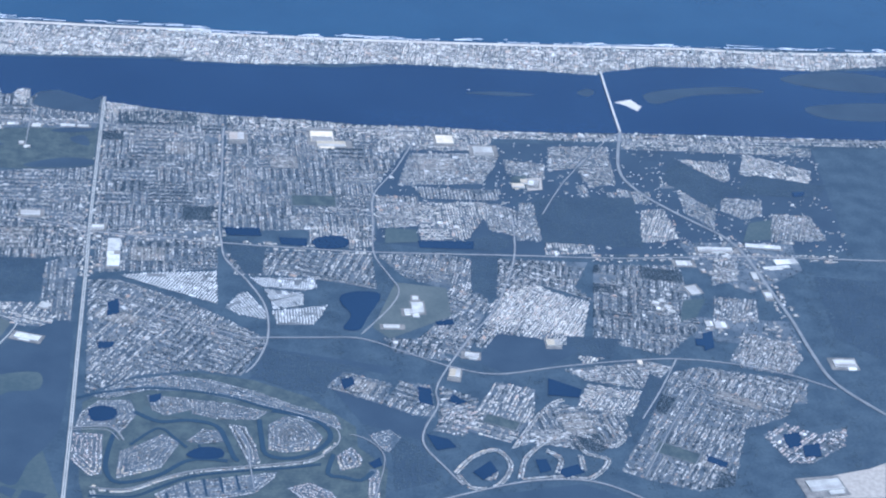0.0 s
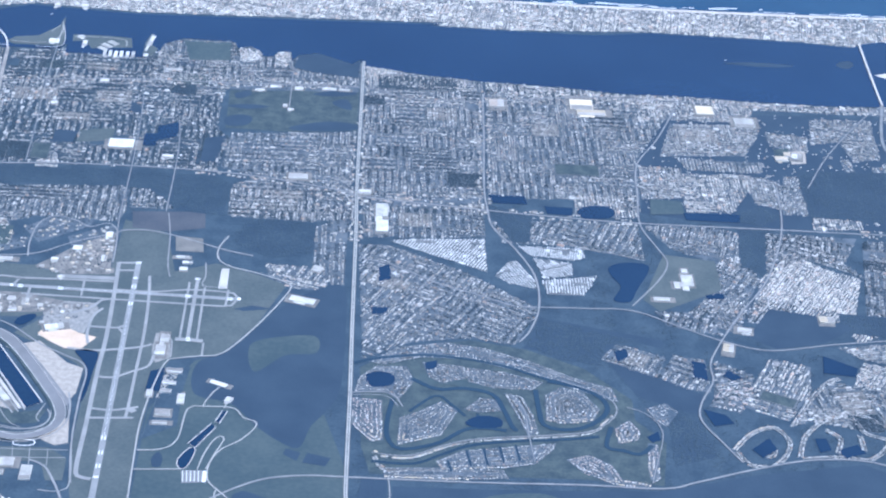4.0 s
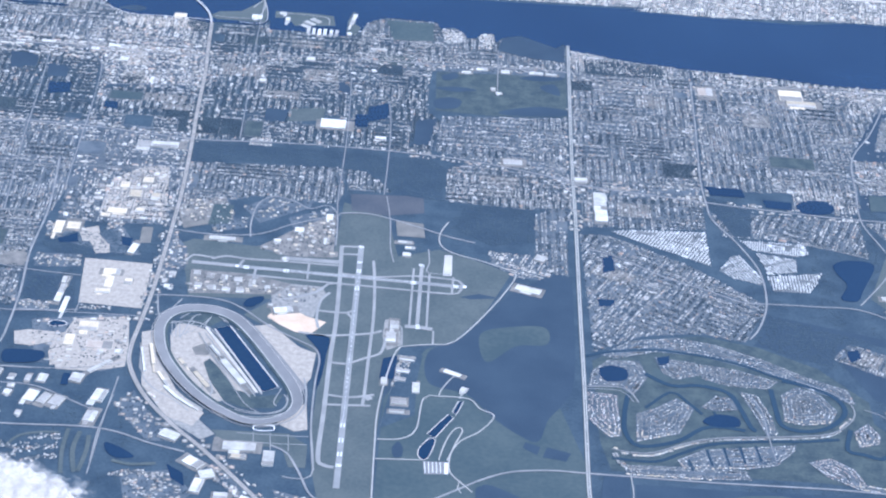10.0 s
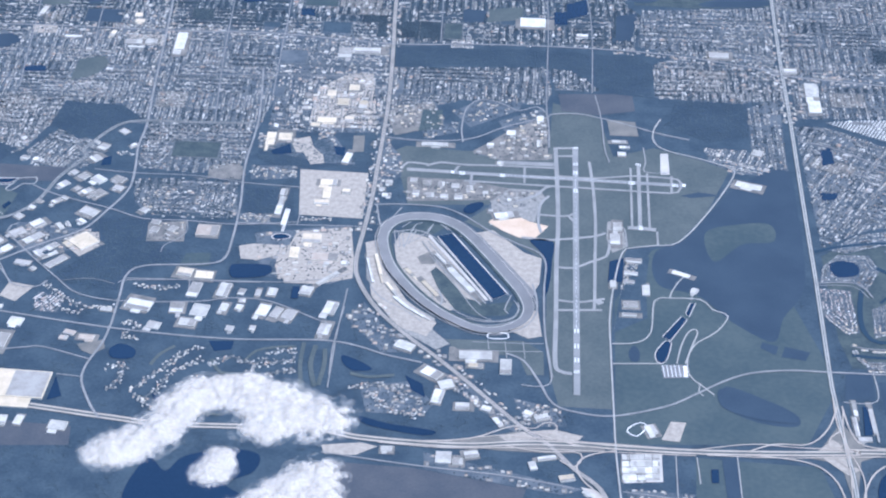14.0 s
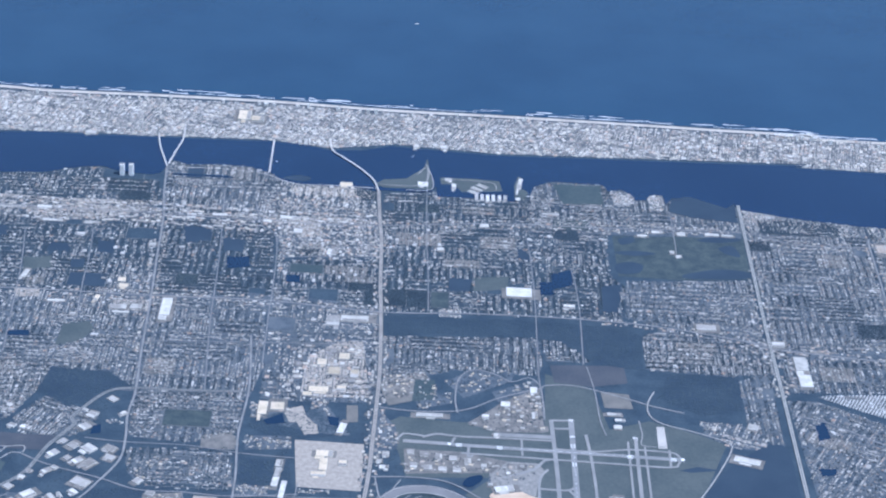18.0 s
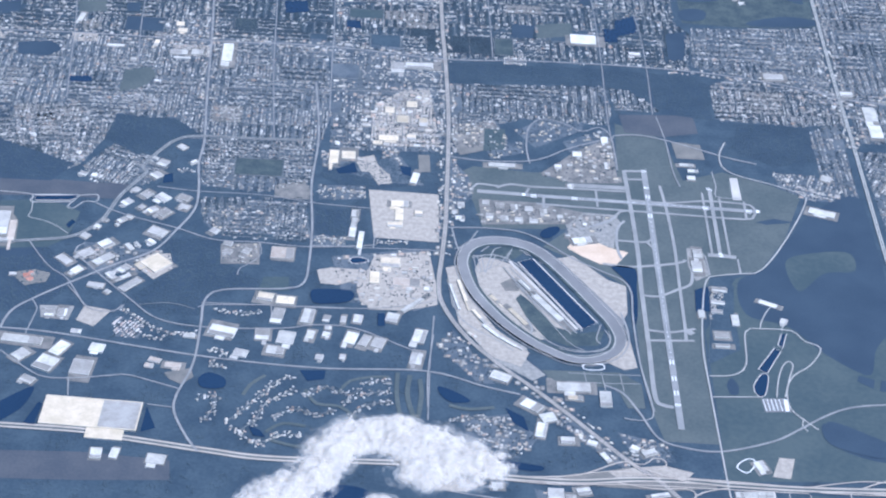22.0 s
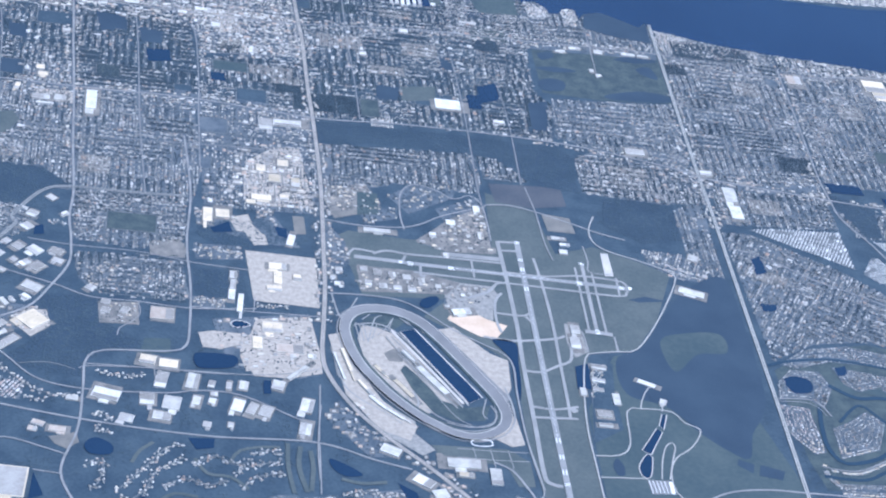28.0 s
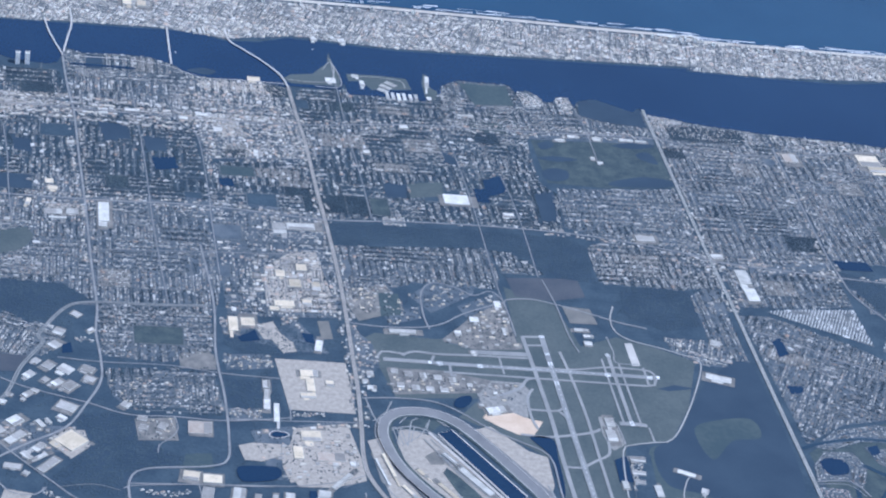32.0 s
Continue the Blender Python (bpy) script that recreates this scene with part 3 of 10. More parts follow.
def cove(label, palette, single, pts, lot=1.75):
    """Houses in rings that follow the shore of an island, with lanes between the rings."""
    rng = np.random.default_rng(int(abs(pts[0][0]) * 3 + abs(pts[0][1]) * 7))
    corner = np.array(pts, float)
    edge = np.concatenate([a + (b - a) * (np.arange(n) / n)[:, None] for a, b, n in ((a, b, max(2, int(np.hypot(*(b - a)) / 1.2))) for a, b in zip(corner, np.roll(corner, -1, 0)))])
    tagged(filled("ground_district", yard, pts, 0.2), "yards and gardens of an estate", "ground", kind="structure")
    step = np.roll(edge, -1, 0) - np.roll(edge, 1, 0)
    step /= np.maximum(np.hypot(step[:, 0], step[:, 1]), 1e-6)[:, None]
    side = np.stack([-step[:, 1], step[:, 0]], 1)
    if not inside(edge + side * 0.3, edge).mean() > 0.5:
        side = -side
    place, turn, quads, faces, high = [], [], [], [], layer(0.3)
    for ring in range(6):
        base = 1.2 + ring * 6.6
        for off in (base, base + 2.9):
            q = edge + side * off
            gap = np.min(np.hypot(q[:, None, 0] - edge[None, :, 0], q[:, None, 1] - edge[None, :, 1]), 1)
            keep = inside(q, edge) & (gap > off - 0.25)
            last = None
            for i in np.nonzero(keep)[0]:
                if last is None or np.hypot(*(q[i] - last)) > lot * rng.uniform(0.85, 1.3):
                    last = q[i]
                    if rng.random() < 0.9:
                        place.append(q[i] + rng.normal(0, 0.3, 2))
                        turn.append(math.atan2(step[i, 1], step[i, 0]) + rng.normal(0, 0.1))
            if off == base:
                q = edge + side * (off + 1.45)
                ok = inside(q, edge) & free(q)
                for i in np.nonzero(ok[:-1] & ok[1:])[0]:
                    if np.hypot(*(q[i + 1] - q[i])) < 3:
                        k = len(quads)
                        quads += [(*(q[j] + side[j] * d), high) for j, d in ((i, -0.36), (i + 1, -0.36), (i + 1, 0.36), (i, 0.36))]
                        faces.append((k, k + 1, k + 2, k + 3))
    at, turn = np.array(place), np.array(turn)
    ok = free(at)
    at, turn = at[ok], turn[ok]
    order = np.argsort(at[:, 1])
    for i in order[:single]:
        tagged(copy_thing(villas[int(rng.integers(len(villas)))], pose(at[i, 0], at[i, 1], 0, 0, 0, math.degrees(turn[i]))), group=label)
    at, turn = at[order[single:]], turn[order[single:]]
    n = len(at)
    if n:
        k = rng.uniform(0.75, 1.15, n)
        dims = np.stack([1.5 * k, 1.1 * k, 0.36 * rng.uniform(0.9, 1.4, n)], 1)
        tagged(stamp("houses", HOUSE, HOUSE_F, at, dims, turn, [palette, wallm], index=HOUSE_M), label, "houses", kind="stuff")
    if faces:
        tagged(mesh("estate_lanes", quads, faces, [byway]), "winding grey estate lanes", "street", kind="structure")
    q = scatter(pts, 0.22, rng)
    q = q[free(q)]
    if len(q):
        trees("garden_trees", "dark trees among the estate houses", q, rng, 0.3, 0.6)


WORDS = {id(red): "dull red", id(white): "white", id(cream): "cream", id(grey): "grey", id(brown): "tan"}


def row(label, lot, palette, leaf, pts, off=1.25, single=0, closed=False, loose=0.0):
    """Houses facing a winding lane on both sides, with trees behind them."""
    rng = np.random.default_rng(int(abs(pts[0][0]) * 5 + abs(pts[0][1]) * 3))
    p = smooth(pts, closed, lot)
    t = np.gradient(p, axis=0)
    t /= np.maximum(np.hypot(t[:, 0], t[:, 1]), 1e-6)[:, None]
    side = np.stack([-t[:, 1], t[:, 0]], 1)
    tagged(strip("estate_lane", byway, 0.8, pts, 0.33, closed), "winding grey estate lane", "street", kind="structure")
    CLEAR.append((smooth(pts, closed, 1.5), 2.3))
    at = np.concatenate([p + side * off, p - side * off]) + rng.normal(0, 0.14 + loose, (2 * len(p), 2))
    turn = np.tile(np.arctan2(t[:, 1], t[:, 0]), 2) + rng.normal(0, 0.08 + loose, 2 * len(p))
    ok = free(at) & (rng.random(len(at)) < 0.93 - 0.25 * loose)
    at, turn = at[ok], turn[ok]
    for i in range(min(single, len(at))):
        tagged(copy_thing(villas[int(rng.integers(len(villas)))], pose(at[i, 0], at[i, 1], 0, 0, 0, math.degrees(turn[i]))), group=label)
    at, turn = at[single:], turn[single:]
    n = len(at)
    if n:
        k = rng.uniform(0.8, 1.2, n)
        dims = np.stack([1.5 * k, 1.15 * k, 0.36 * rng.uniform(0.9, 1.4, n)], 1)
        tagged(stamp("houses", HOUSE, HOUSE_F, at, dims, turn, [palette, wallm], index=HOUSE_M), label, "houses", kind="stuff")
    q = np.concatenate([p + side * rng.uniform(1.9, 3.0, (len(p), 1)), p - side * rng.uniform(1.9, 3.0, (len(p), 1))]) + rng.normal(0, 0.3, (2 * len(p), 2))
    q = q[rng.random(len(q)) < leaf]
    q = q[free(q)]
    if len(q):
        trees("garden_trees", "dark trees behind the houses", q, rng, 0.3, 0.6)


LOTS = []


def wild(label, per, pts, size=26, bias=0.2):
    """Loose clumps of trees over open land, off roads, waters and buildings."""
    rng = np.random.default_rng(int(abs(pts[0][0]) + abs(pts[0][1]) * 3))
    q = scatter(pts, per, rng)
    q = q[patchy(q, rng, size) + 0.6 * patchy(q, rng, 7) > rng.uniform(bias, bias + 1.0, len(q))]
    q = q[free(q)]
    if len(q):
        trees("scrub_trees", label, q, rng, 0.3, 0.8, 0.02, 0.4)


def hall(kind, roof, height, x, y, w, d, rot=0, yard_it=True):
    """A large flat-roofed building: walls, parapet roof, plant on top."""
    rng = np.random.default_rng(int(abs(x * 13 + y * 7)))
    e = new(kind, None)
    e.matrix_world = pose(x, y, 0, 0, 0, rot)
    box("wall", wallm, 0, 0, 0, w, d, height, e)
    r = box("roof", roof, 0, 0, height, w * 1.01, d * 1.01, 0.06, e)
    for sx, sy, lx, ly in ((0, -0.5, w, 0.12), (0, 0.5, w, 0.12), (-0.5, 0, 0.12, d), (0.5, 0, 0.12, d)):
        if w > 5:
            box("parapet", wallm, sx * w, sy * d, height + 0.06, lx, ly, 0.07, e)
    if w * d > 8 and rng.random() < 0.6:
        other = grey if roof is not grey else white
        k = rng.uniform(0.25, 0.45)
        if rng.random() < 0.5:
            box("raised_roof", other, (0.5 - k / 2) * w * 0.96, 0, height + 0.06, w * k, d * 0.94, 0.08, e)
        else:
            box("raised_roof", other, 0, (k / 2 - 0.5) * d * 0.94, height + 0.06, w * 0.94, d * k, 0.08, e)
    if w * d > 6 and rng.random() < 0.45:
        aw, ad = w * rng.uniform(0.3, 0.6), d * rng.uniform(0.25, 0.5)
        ax, ay = rng.uniform(-0.3, 0.3) * w, -d / 2 - ad / 2
        annex = box("annex", wallm, ax, ay, 0, aw, ad, height * 0.7, e)
        box("annex_roof", roof, ax, ay, height * 0.7, aw * 1.02, ad * 1.02, 0.05, annex)
    for k in range(int(min(6, 1 + w * d / 20))):
        box("rooftop_unit", grey if roof is not grey else white, rng.uniform(-0.4, 0.4) * w, rng.uniform(-0.4, 0.4) * d, height + 0.06, rng.uniform(0.25, 0.5), rng.uniform(0.25, 0.5), 0.2, e)
    if yard_it:
        LOTS.append((x, y, w, d, rot))
    c, s = math.cos(radians(rot)) / 2, math.sin(radians(rot)) / 2
    BLOCKS.append(np.array([(x + px * w * c - py * d * s, y + px * w * s + py * d * c) for px, py in ((-1, -1), (1, -1), (1, 1), (-1, 1))]))
    return tagged(e, f"{WORDS[id(roof)]} flat-roofed {kind.replace('_', ' ')} with pale walls", kind.split("_")[-1])


def band(name, material, width, label, category, pts, z=0.09, closed=False):
    return tagged(strip(name, material, width, pts, z, closed), label, category, kind="structure")


def isle(label, pts):
    tagged(filled("island", scrub, pts, 0.34, True), label, "island", kind="structure")


def canal(width, pts):
    tagged(strip("water_canal", canalw, width, pts, 0.3), "dull green estate canal", "canal", kind="structure")
    WAYS.append((smooth(pts, step=15), width / 2 + 0.5))


def pave(width, z=0.34, pts=()):
    tagged(strip("taxiway", taxi, width, pts, z), "pale concrete taxiway", "taxiway", kind="structure")


def rect_lake(label, pts):
    tagged(filled("water_lake", lakew, pts, 0.42), label, "lake", kind="structure")
    tagged(strip("lake_bank", concrete, 1.0, pts, 0.45, closed=True, round_it=False), "pale stone bank round the lake", "bank", kind="structure")


def speedway(pts):
    BLOCKS.append(np.array(pts, float))
    tagged(strip("speedway_track", track, 7.0, pts, 0.42, closed=True, bank=0.9), "banked grey asphalt speedway track", "track", kind="structure")
    p = smooth(pts, True)
    t = np.roll(p, -1, 0) - np.roll(p, 1, 0)
    t /= np.hypot(t[:, 0], t[:, 1])[:, None]
    out = np.stack([-t[:, 1], t[:, 0]], 1)
    tagged(strip("track_wall", concrete, 0.3, p[::3] + out[::3] * 3.7, 1.4, closed=True), "white outer wall of the speedway", "wall", kind="structure")
    tagged(strip("track_apron", pale_track, 0.9, p[::3] - out[::3] * 4.0, 0.42, closed=True), "grey flat apron inside the track", "track", kind="structure")
    tagged(strip("track_verge", lawn, 2.2, p[::3] - out[::3] * 5.6, 0.40, closed=True), "grass verge inside the track", "ground", kind="structure")
    tagged(strip("track_road", lane, 0.8, p[::3] + out[::3] * 5.4, 0.4, closed=True), "pale service road round the speedway", "road", kind="structure")


def bridge(label, width, pts):
    """A raised deck with kerbs on rows of piers."""
    e = new("bridge", None)
    e.location = (pts[0][0], pts[0][1], 0)
    rel = np.array(pts, float) - np.array(pts[0])
    p = smooth(rel, step=3)
    strip("deck", concrete, width, rel, 1.1, thick=0.25, parent=e)
    n = np.gradient(p, axis=0)
    n /= np.hypot(n[:, 0], n[:, 1])[:, None]
    side = np.stack([-n[:, 1], n[:, 0]], 1) * (width / 2 - 0.08)
    for q in (p + side, p - side):
        strip("parapet", paint, 0.14, q[::2], 1.22, thick=0.12, parent=e)
    for x, y in p[2:-2:2]:
        box("pier", concrete, x, y, 0, 0.35, 0.35, 0.9, e)
    return tagged(e, label, "bridge")


def breakers(pts):
    """Broken white lines of breakers just off the beach."""
    rng = np.random.default_rng(5)
    p = smooth(pts, step=4)
    quads, faces = [], []
    for off, keep in ((0.3, 0.7), (3.5, 0.4), (7.0, 0.25)):
        i = 0
        while i < len(p) - 2:
            run = int(rng.integers(1, 7))
            if rng.random() < keep:
                w = rng.uniform(0.4, 1.6)
                wob = off + rng.uniform(-0.8, 0.8)
                seg = p[i:i + run + 1]
                for a, b in zip(seg[:-1], seg[1:]):
                    k = len(quads)
                    w2 = max(0.2, w + rng.uniform(-0.5, 0.5))
                    quads += [(a[0], a[1] + wob, 0.6), (b[0], b[1] + wob, 0.6), (b[0], b[1] + wob + w2, 0.65), (a[0], a[1] + wob + w, 0.65)]
                    faces.append((k, k + 1, k + 2, k + 3))
                    w = w2
            i += run
    tagged(mesh("breakers", quads, faces, [foam]), "broken white lines of surf", "surf", kind="stuff")


def tower(height, w, d, pts):
    """A tall white block with bands of dark windows and a plant room."""
    e = new("tower_block", None)
    e.location = (*pts[0], 0)
    box("wall", paint, 0, 0, 0, w, d, height, e)
    for k in range(int(height / 0.9)):
        box("window_band", glassy, 0, -d / 2 - 0.03, 0.35 + k * 0.9, w * 0.6, 0.06, 0.07, e)
    box("roof", white, 0, 0, height, w * 1.04, d * 1.03, 0.15, e)
    box("plant_room", grey, 0, d * 0.1, height + 0.15, w * 0.45, d * 0.3, 0.5, e)
    BLOCKS.append(np.array([(pts[0][0] - w, pts[0][1] - d), (pts[0][0] + w, pts[0][1] - d), (pts[0][0] + w, pts[0][1] + d), (pts[0][0] - w, pts[0][1] + d)]))
    return tagged(e, "tall white apartment tower with dark window bands", "tower", group="riverside towers")


def paved(lots, rng):
    """Car parks of uneven size beside the buildings, as one sheet of separate pieces."""
    quads, faces = [], []
    z = 0.262
    for i, (x, y, w, d, *turn) in enumerate(lots):
        if rng.random() < 0.8:
            grow = 0.2 if turn else 0.6
            a, b = w * rng.uniform(0.52, 0.6 + grow), d * rng.uniform(0.55, 0.75 + grow)
            cx, cy = rng.uniform(-0.5, 0.5) * w * grow, rng.uniform(-0.7, 0.7) * d * grow
            c, s = math.cos(radians(turn[0] if turn else 0)), math.sin(radians(turn[0] if turn else 0))
            k, h = len(quads), z + (i % 11) * 0.0025
            for px, py in ((cx - a, cy - b), (cx + a, cy - b), (cx + a, cy + b), (cx - a, cy + b)):
                quads.append((x + px * c - py * s, y + px * s + py * c, h))
            faces.append((k, k + 1, k + 2, k + 3))
            BLOCKS.append(np.array([q[:2] for q in quads[-4:]]))
    if faces:
        tagged(mesh("parking_lots", quads, faces, [yard_lot]), "grey paved parking lots", "parking", kind="stuff")


def shops(label, gap, pts, reach=3.5, big=1.0):
    """Stores and their lots in a broken strip along both sides of a main road."""
    rng = np.random.default_rng(int(abs(pts[0][0]) * 11 + abs(pts[0][1])))
    p = smooth(pts, step=gap)
    t = np.gradient(p, axis=0)
    t /= np.hypot(t[:, 0], t[:, 1])[:, None]
    side = np.stack([-t[:, 1], t[:, 0]], 1)
    rows, lots = [], []
    for q, n, a in zip(p, side, np.arctan2(t[:, 1], t[:, 0])):
        for k in (-1, 1):
            if rng.random() < 0.72:
                w, d = rng.uniform(0.9, 3.4) * big, rng.uniform(0.8, 2.4) * big
                c = q + n * k * rng.uniform(2.6, 2.6 + reach) + rng.normal(0, 0.4, 2)
                rows.append((*c, w, d, rng.uniform(0.4, 0.8), a))
                lots.append((*c, w, d))
    r = np.array(rows)
    ok = free(r[:, :2])
    r, lots = r[ok], [x for x, y in zip(lots, ok) if y]
    paved(lots, rng)
    tagged(stamp("stores", UNIT, UNIT_F, r[:, :2], r[:, 2:5], r[:, 5], [bright, wallm], 0, UNIT_M), label, "stores", kind="stuff")
    for x, y, w, d in lots:
        BLOCKS.append(np.array([(x - w / 2, y - d / 2), (x + w / 2, y - d / 2), (x + w / 2, y + d / 2), (x - w / 2, y + d / 2)]))


def campus(label, count, scale, pts):
    """Larger single buildings, loosely on the street grid, with paved yards between them."""
    rng = np.random.default_rng(int(abs(pts[0][0]) * 3 + abs(pts[0][1]) * 5))
    poly = np.array(pts, float)
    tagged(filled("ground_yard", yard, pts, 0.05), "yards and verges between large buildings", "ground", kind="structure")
    lots = []
    turn = rng.choice([0, 0, 0, 4, -6])
    rest = []
    made = 0
    for q in scatter(pts, 4.0, rng)[:count * 12]:
        if made >= count:
            break
        if free(q[None])[0]:
            w, d = rng.uniform(1.6, 4.6) * scale, rng.uniform(1.4, 3.4) * scale
            if free(np.array([(q[0] + sx * w * 0.55, q[1] + sy * d * 0.55) for sx in (-1, 1) for sy in (-1, 1)])).all():
                roof = (white, cream, grey, grey, cream, brown)[rng.integers(6)]
                if SINGLE[0] < 290:
                    SINGLE[0] += 1
                    tagged(hall("commercial_building", roof, rng.uniform(0.5, 0.9), q[0], q[1], w, d, turn, False), group=label)
                else:
                    rest.append((q[0], q[1], w, d, rng.uniform(0.5, 0.9)))
                    BLOCKS.append(np.array([(q[0] + sx * w / 2, q[1] + sy * d / 2) for sx, sy in ((-1, -1), (1, -1), (1, 1), (-1, 1))]))
                made += 1
                lots.append((q[0], q[1], w, d))
    paved(lots, rng)
    if rest:
        r = np.array(rest)
        ob = stamp("buildings", UNIT, UNIT_F, r[:, :2], r[:, 2:], np.full(len(r), radians(float(turn))), [bright, wallm], 0, UNIT_M)
        tagged(ob, label + " with flat pale roofs", "buildings", kind="stuff")
    q = scatter(pts, 0.06, rng)
    q = q[free(q)]
    if len(q):
        trees("yard_trees", "dark trees between the buildings", q, rng)


def hotels(pts):
    """A broken row of white hotel slabs behind the beach."""
    rng = np.random.default_rng(11)
    p = smooth(pts, step=9)
    for x, y in p:
        if rng.random() < 0.62:
            w, d, h = rng.uniform(1.2, 4.5), rng.uniform(1.6, 4.5), rng.choice([0.8, 1.2, 2.0, 3.2, 4.5])
            e = new("hotel", None)
            e.location = (x + rng.uniform(-3, 3), y - rng.uniform(2, 6), 0)
            box("wall", wallm, 0, 0, 0, w, d, h, e)
            for k in range(int(h / 0.6)):
                box("balcony_band", paint, 0, -d / 2 - 0.1, 0.3 + 0.6 * k, w * 0.94, 0.2, 0.14, e)
            box("roof", white, 0, 0, h, w * 1.02, d * 1.02, 0.08, e)
            box("plant_room", grey, w * 0.2, 0, h + 0.08, w * 0.25, d * 0.2, 0.3, e)
            tagged(e, "white seafront hotel with balcony bands" if h > 1.5 else "low white seafront motel", "hotel", group="seafront hotels")
            BLOCKS.append(np.array([(x - w, y - 6 - d), (x + w, y - 6 - d), (x + w, y + d), (x - w, y + d)]) * 1.0)


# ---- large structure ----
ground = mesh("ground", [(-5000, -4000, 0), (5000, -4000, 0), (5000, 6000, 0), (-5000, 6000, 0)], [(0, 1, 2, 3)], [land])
tagged(ground, "flat green coastal plain to the horizon, tinted haze-blue", "ground", kind="structure")
area("water_river", riverw, "dark blue tidal river", z=0.29, pts=[(-1500, 690), (-900, 712), (-601.2, 715.3), (-546.9, 717), (-493.2, 722.3), (-470.4, 734.6), (-441.2, 742.6), (-423.4, 733), (-392.6, 728.5), (-382.2, 733.3), (-378.9, 748.8), (-374.3, 763.4), (-359.5, 754.6), (-332, 757.3), (-298.6, 756.8), (-275.5, 743.9), (-260.7, 726.5), (-219.3, 720.6), (-186.5, 720.2), (-168.9, 714.5), (-165.7, 718.5), (-137.2, 717.6), (-118.6, 719.4), (-113.1, 732.3), (-112.2, 710.2), (-45.6, 710.6), (-40.4, 706.2), (-35.9, 709.1), (-26.7, 718.5), (-21, 724), (-17.9, 741.6), (1.7, 756.1), (51.5, 753.4), (55.9, 738.9), (68.6, 745.1), (77.6, 734.8), (82, 722.9), (93.2, 725.2), (95.3, 735.3), (108.7, 736.6), (109.9, 717.1), (116.8, 729.9), (132.9, 736.4), (169.8, 715.6), (177.8, 726), (180.7, 712.8), (240, 697.7), (300.9, 689.1), (373.1, 685.1), (434.1, 676.6), (501.8, 677.3), (563.7, 672.5), (637.9, 671), (696.2, 674.9), (784.1, 676.8), (872.1, 674.8), (972.8, 676.1), (1600, 745), (2500, 790), (2500, 1000), (1600, 960), (1026.5, 854), (941.1, 842.7), (853.5, 847.5), (757.7, 839.8), (705.2, 824), (691, 812.8), (637, 818.6), (570.7, 821.9), (480.7, 824.7), (420.2, 812.7), (331.9, 812.7), (244.6, 815.5), (273.2, 821.8), (176.5, 817.4), (62, 813.8), (-52.1, 810.2), (-109, 815.1), (-160.3, 820.6), (-188.6, 807), (-222.5, 803.6), (-245.8, 814.6), (-280.2, 817.8), (-337.1, 816), (-394, 815.5), (-465, 813.6), (-507.8, 814.6), (-563.7, 808.8), (-622.1, 816.4), (-900, 790), (-1500, 770)])
area("water_ocean", oceanw, "blue ocean with faint swell", z=0.29, pts=[(-2500, 880), (-1200, 905), (-645.3, 928.3), (-525.1, 923.5), (-406.1, 924.5), (-286.7, 922.5), (-167.4, 914.8), (-48.6, 912.9), (69.9, 909.6), (187.9, 904.8), (287, 902.3), (243.9, 892.9), (425, 889.3), (610.2, 890.2), (800.6, 895.9), (1040.6, 900.8), (2000, 1010), (5000, 1150), (5000, 5900), (-5000, 5900)])
band("beach", pale_sand, 6, "wide pale sandy beach", "beach", z=0.34, pts=[(-2500, 876), (-1200, 901), (-644, 922.5), (-524.2, 917.6), (-405.4, 918.6), (-286.3, 916.7), (-167.3, 909), (-48.8, 907.1), (69.4, 903.8), (187.1, 899), (286, 896.6), (244, 889.9), (424.8, 886.3), (609.8, 887.2), (800, 892.8), (1039.7, 897.6), (2000, 1006)])
breakers(pts=[(-1200, 906), (-645.6, 929.8), (-525.4, 924.9), (-406.2, 925.9), (-286.8, 924), (-167.4, 916.3), (-48.6, 914.4), (70, 911), (188.1, 906.2), (287.2, 903.8), (243.9, 894.4), (425.1, 890.8), (610.4, 891.8), (800.9, 897.4), (1041.1, 902.3)])
isle("low green island in the river", pts=[(-262.9, 735), (-247.8, 742.8), (-235.4, 737.7), (-244.4, 729.4)])
isle("low green island in the river", pts=[(547.1, 759.8), (581.4, 765.1), (621.3, 761.2), (591.9, 754.9)])
isle("low green island in the river", pts=[(665.4, 768.6), (679.2, 779.4), (685.1, 771.5), (675.9, 759.7)])
isle("low green island in the river", pts=[(737.9, 769.8), (777.8, 786.8), (841.4, 795.9), (869.4, 783.8), (792.8, 771.1), (745.5, 747)])
isle("low green island in the river", pts=[(897.6, 821.7), (960.7, 844.3), (1019.6, 831.2), (1008.4, 794.2), (935.5, 798.7)])
isle("low green island in the river", pts=[(910.5, 752), (999.7, 765.3), (987, 723.3), (921.7, 725.6)])
area("sandbank", pale_sand, "pale sandy spoil island", z=0.34, pts=[(701.9, 748), (720.2, 756.1), (728.9, 739), (722.6, 727.8), (713.1, 740.6)])
area("ground_point", grass, "grassy riverside land with wharves", z=0.34, block=False, pts=[(-173, 731.4), (-164.9, 742.2), (-142.8, 746.9), (-134, 760.4), (-126.2, 771.5), (-122.7, 795.2), (-120.6, 772), (-117.4, 744.4), (-117.5, 724.4), (-137.3, 725), (-164.7, 724.8)])
area("ground_point", grass, "grassy marina land", z=0.34, block=False, pts=[(-109.6, 752.7), (-76.2, 753.5), (-51.3, 750.9), (-48.3, 728.7), (-87.9, 722.4), (-95.9, 739), (-108.6, 737.7)])
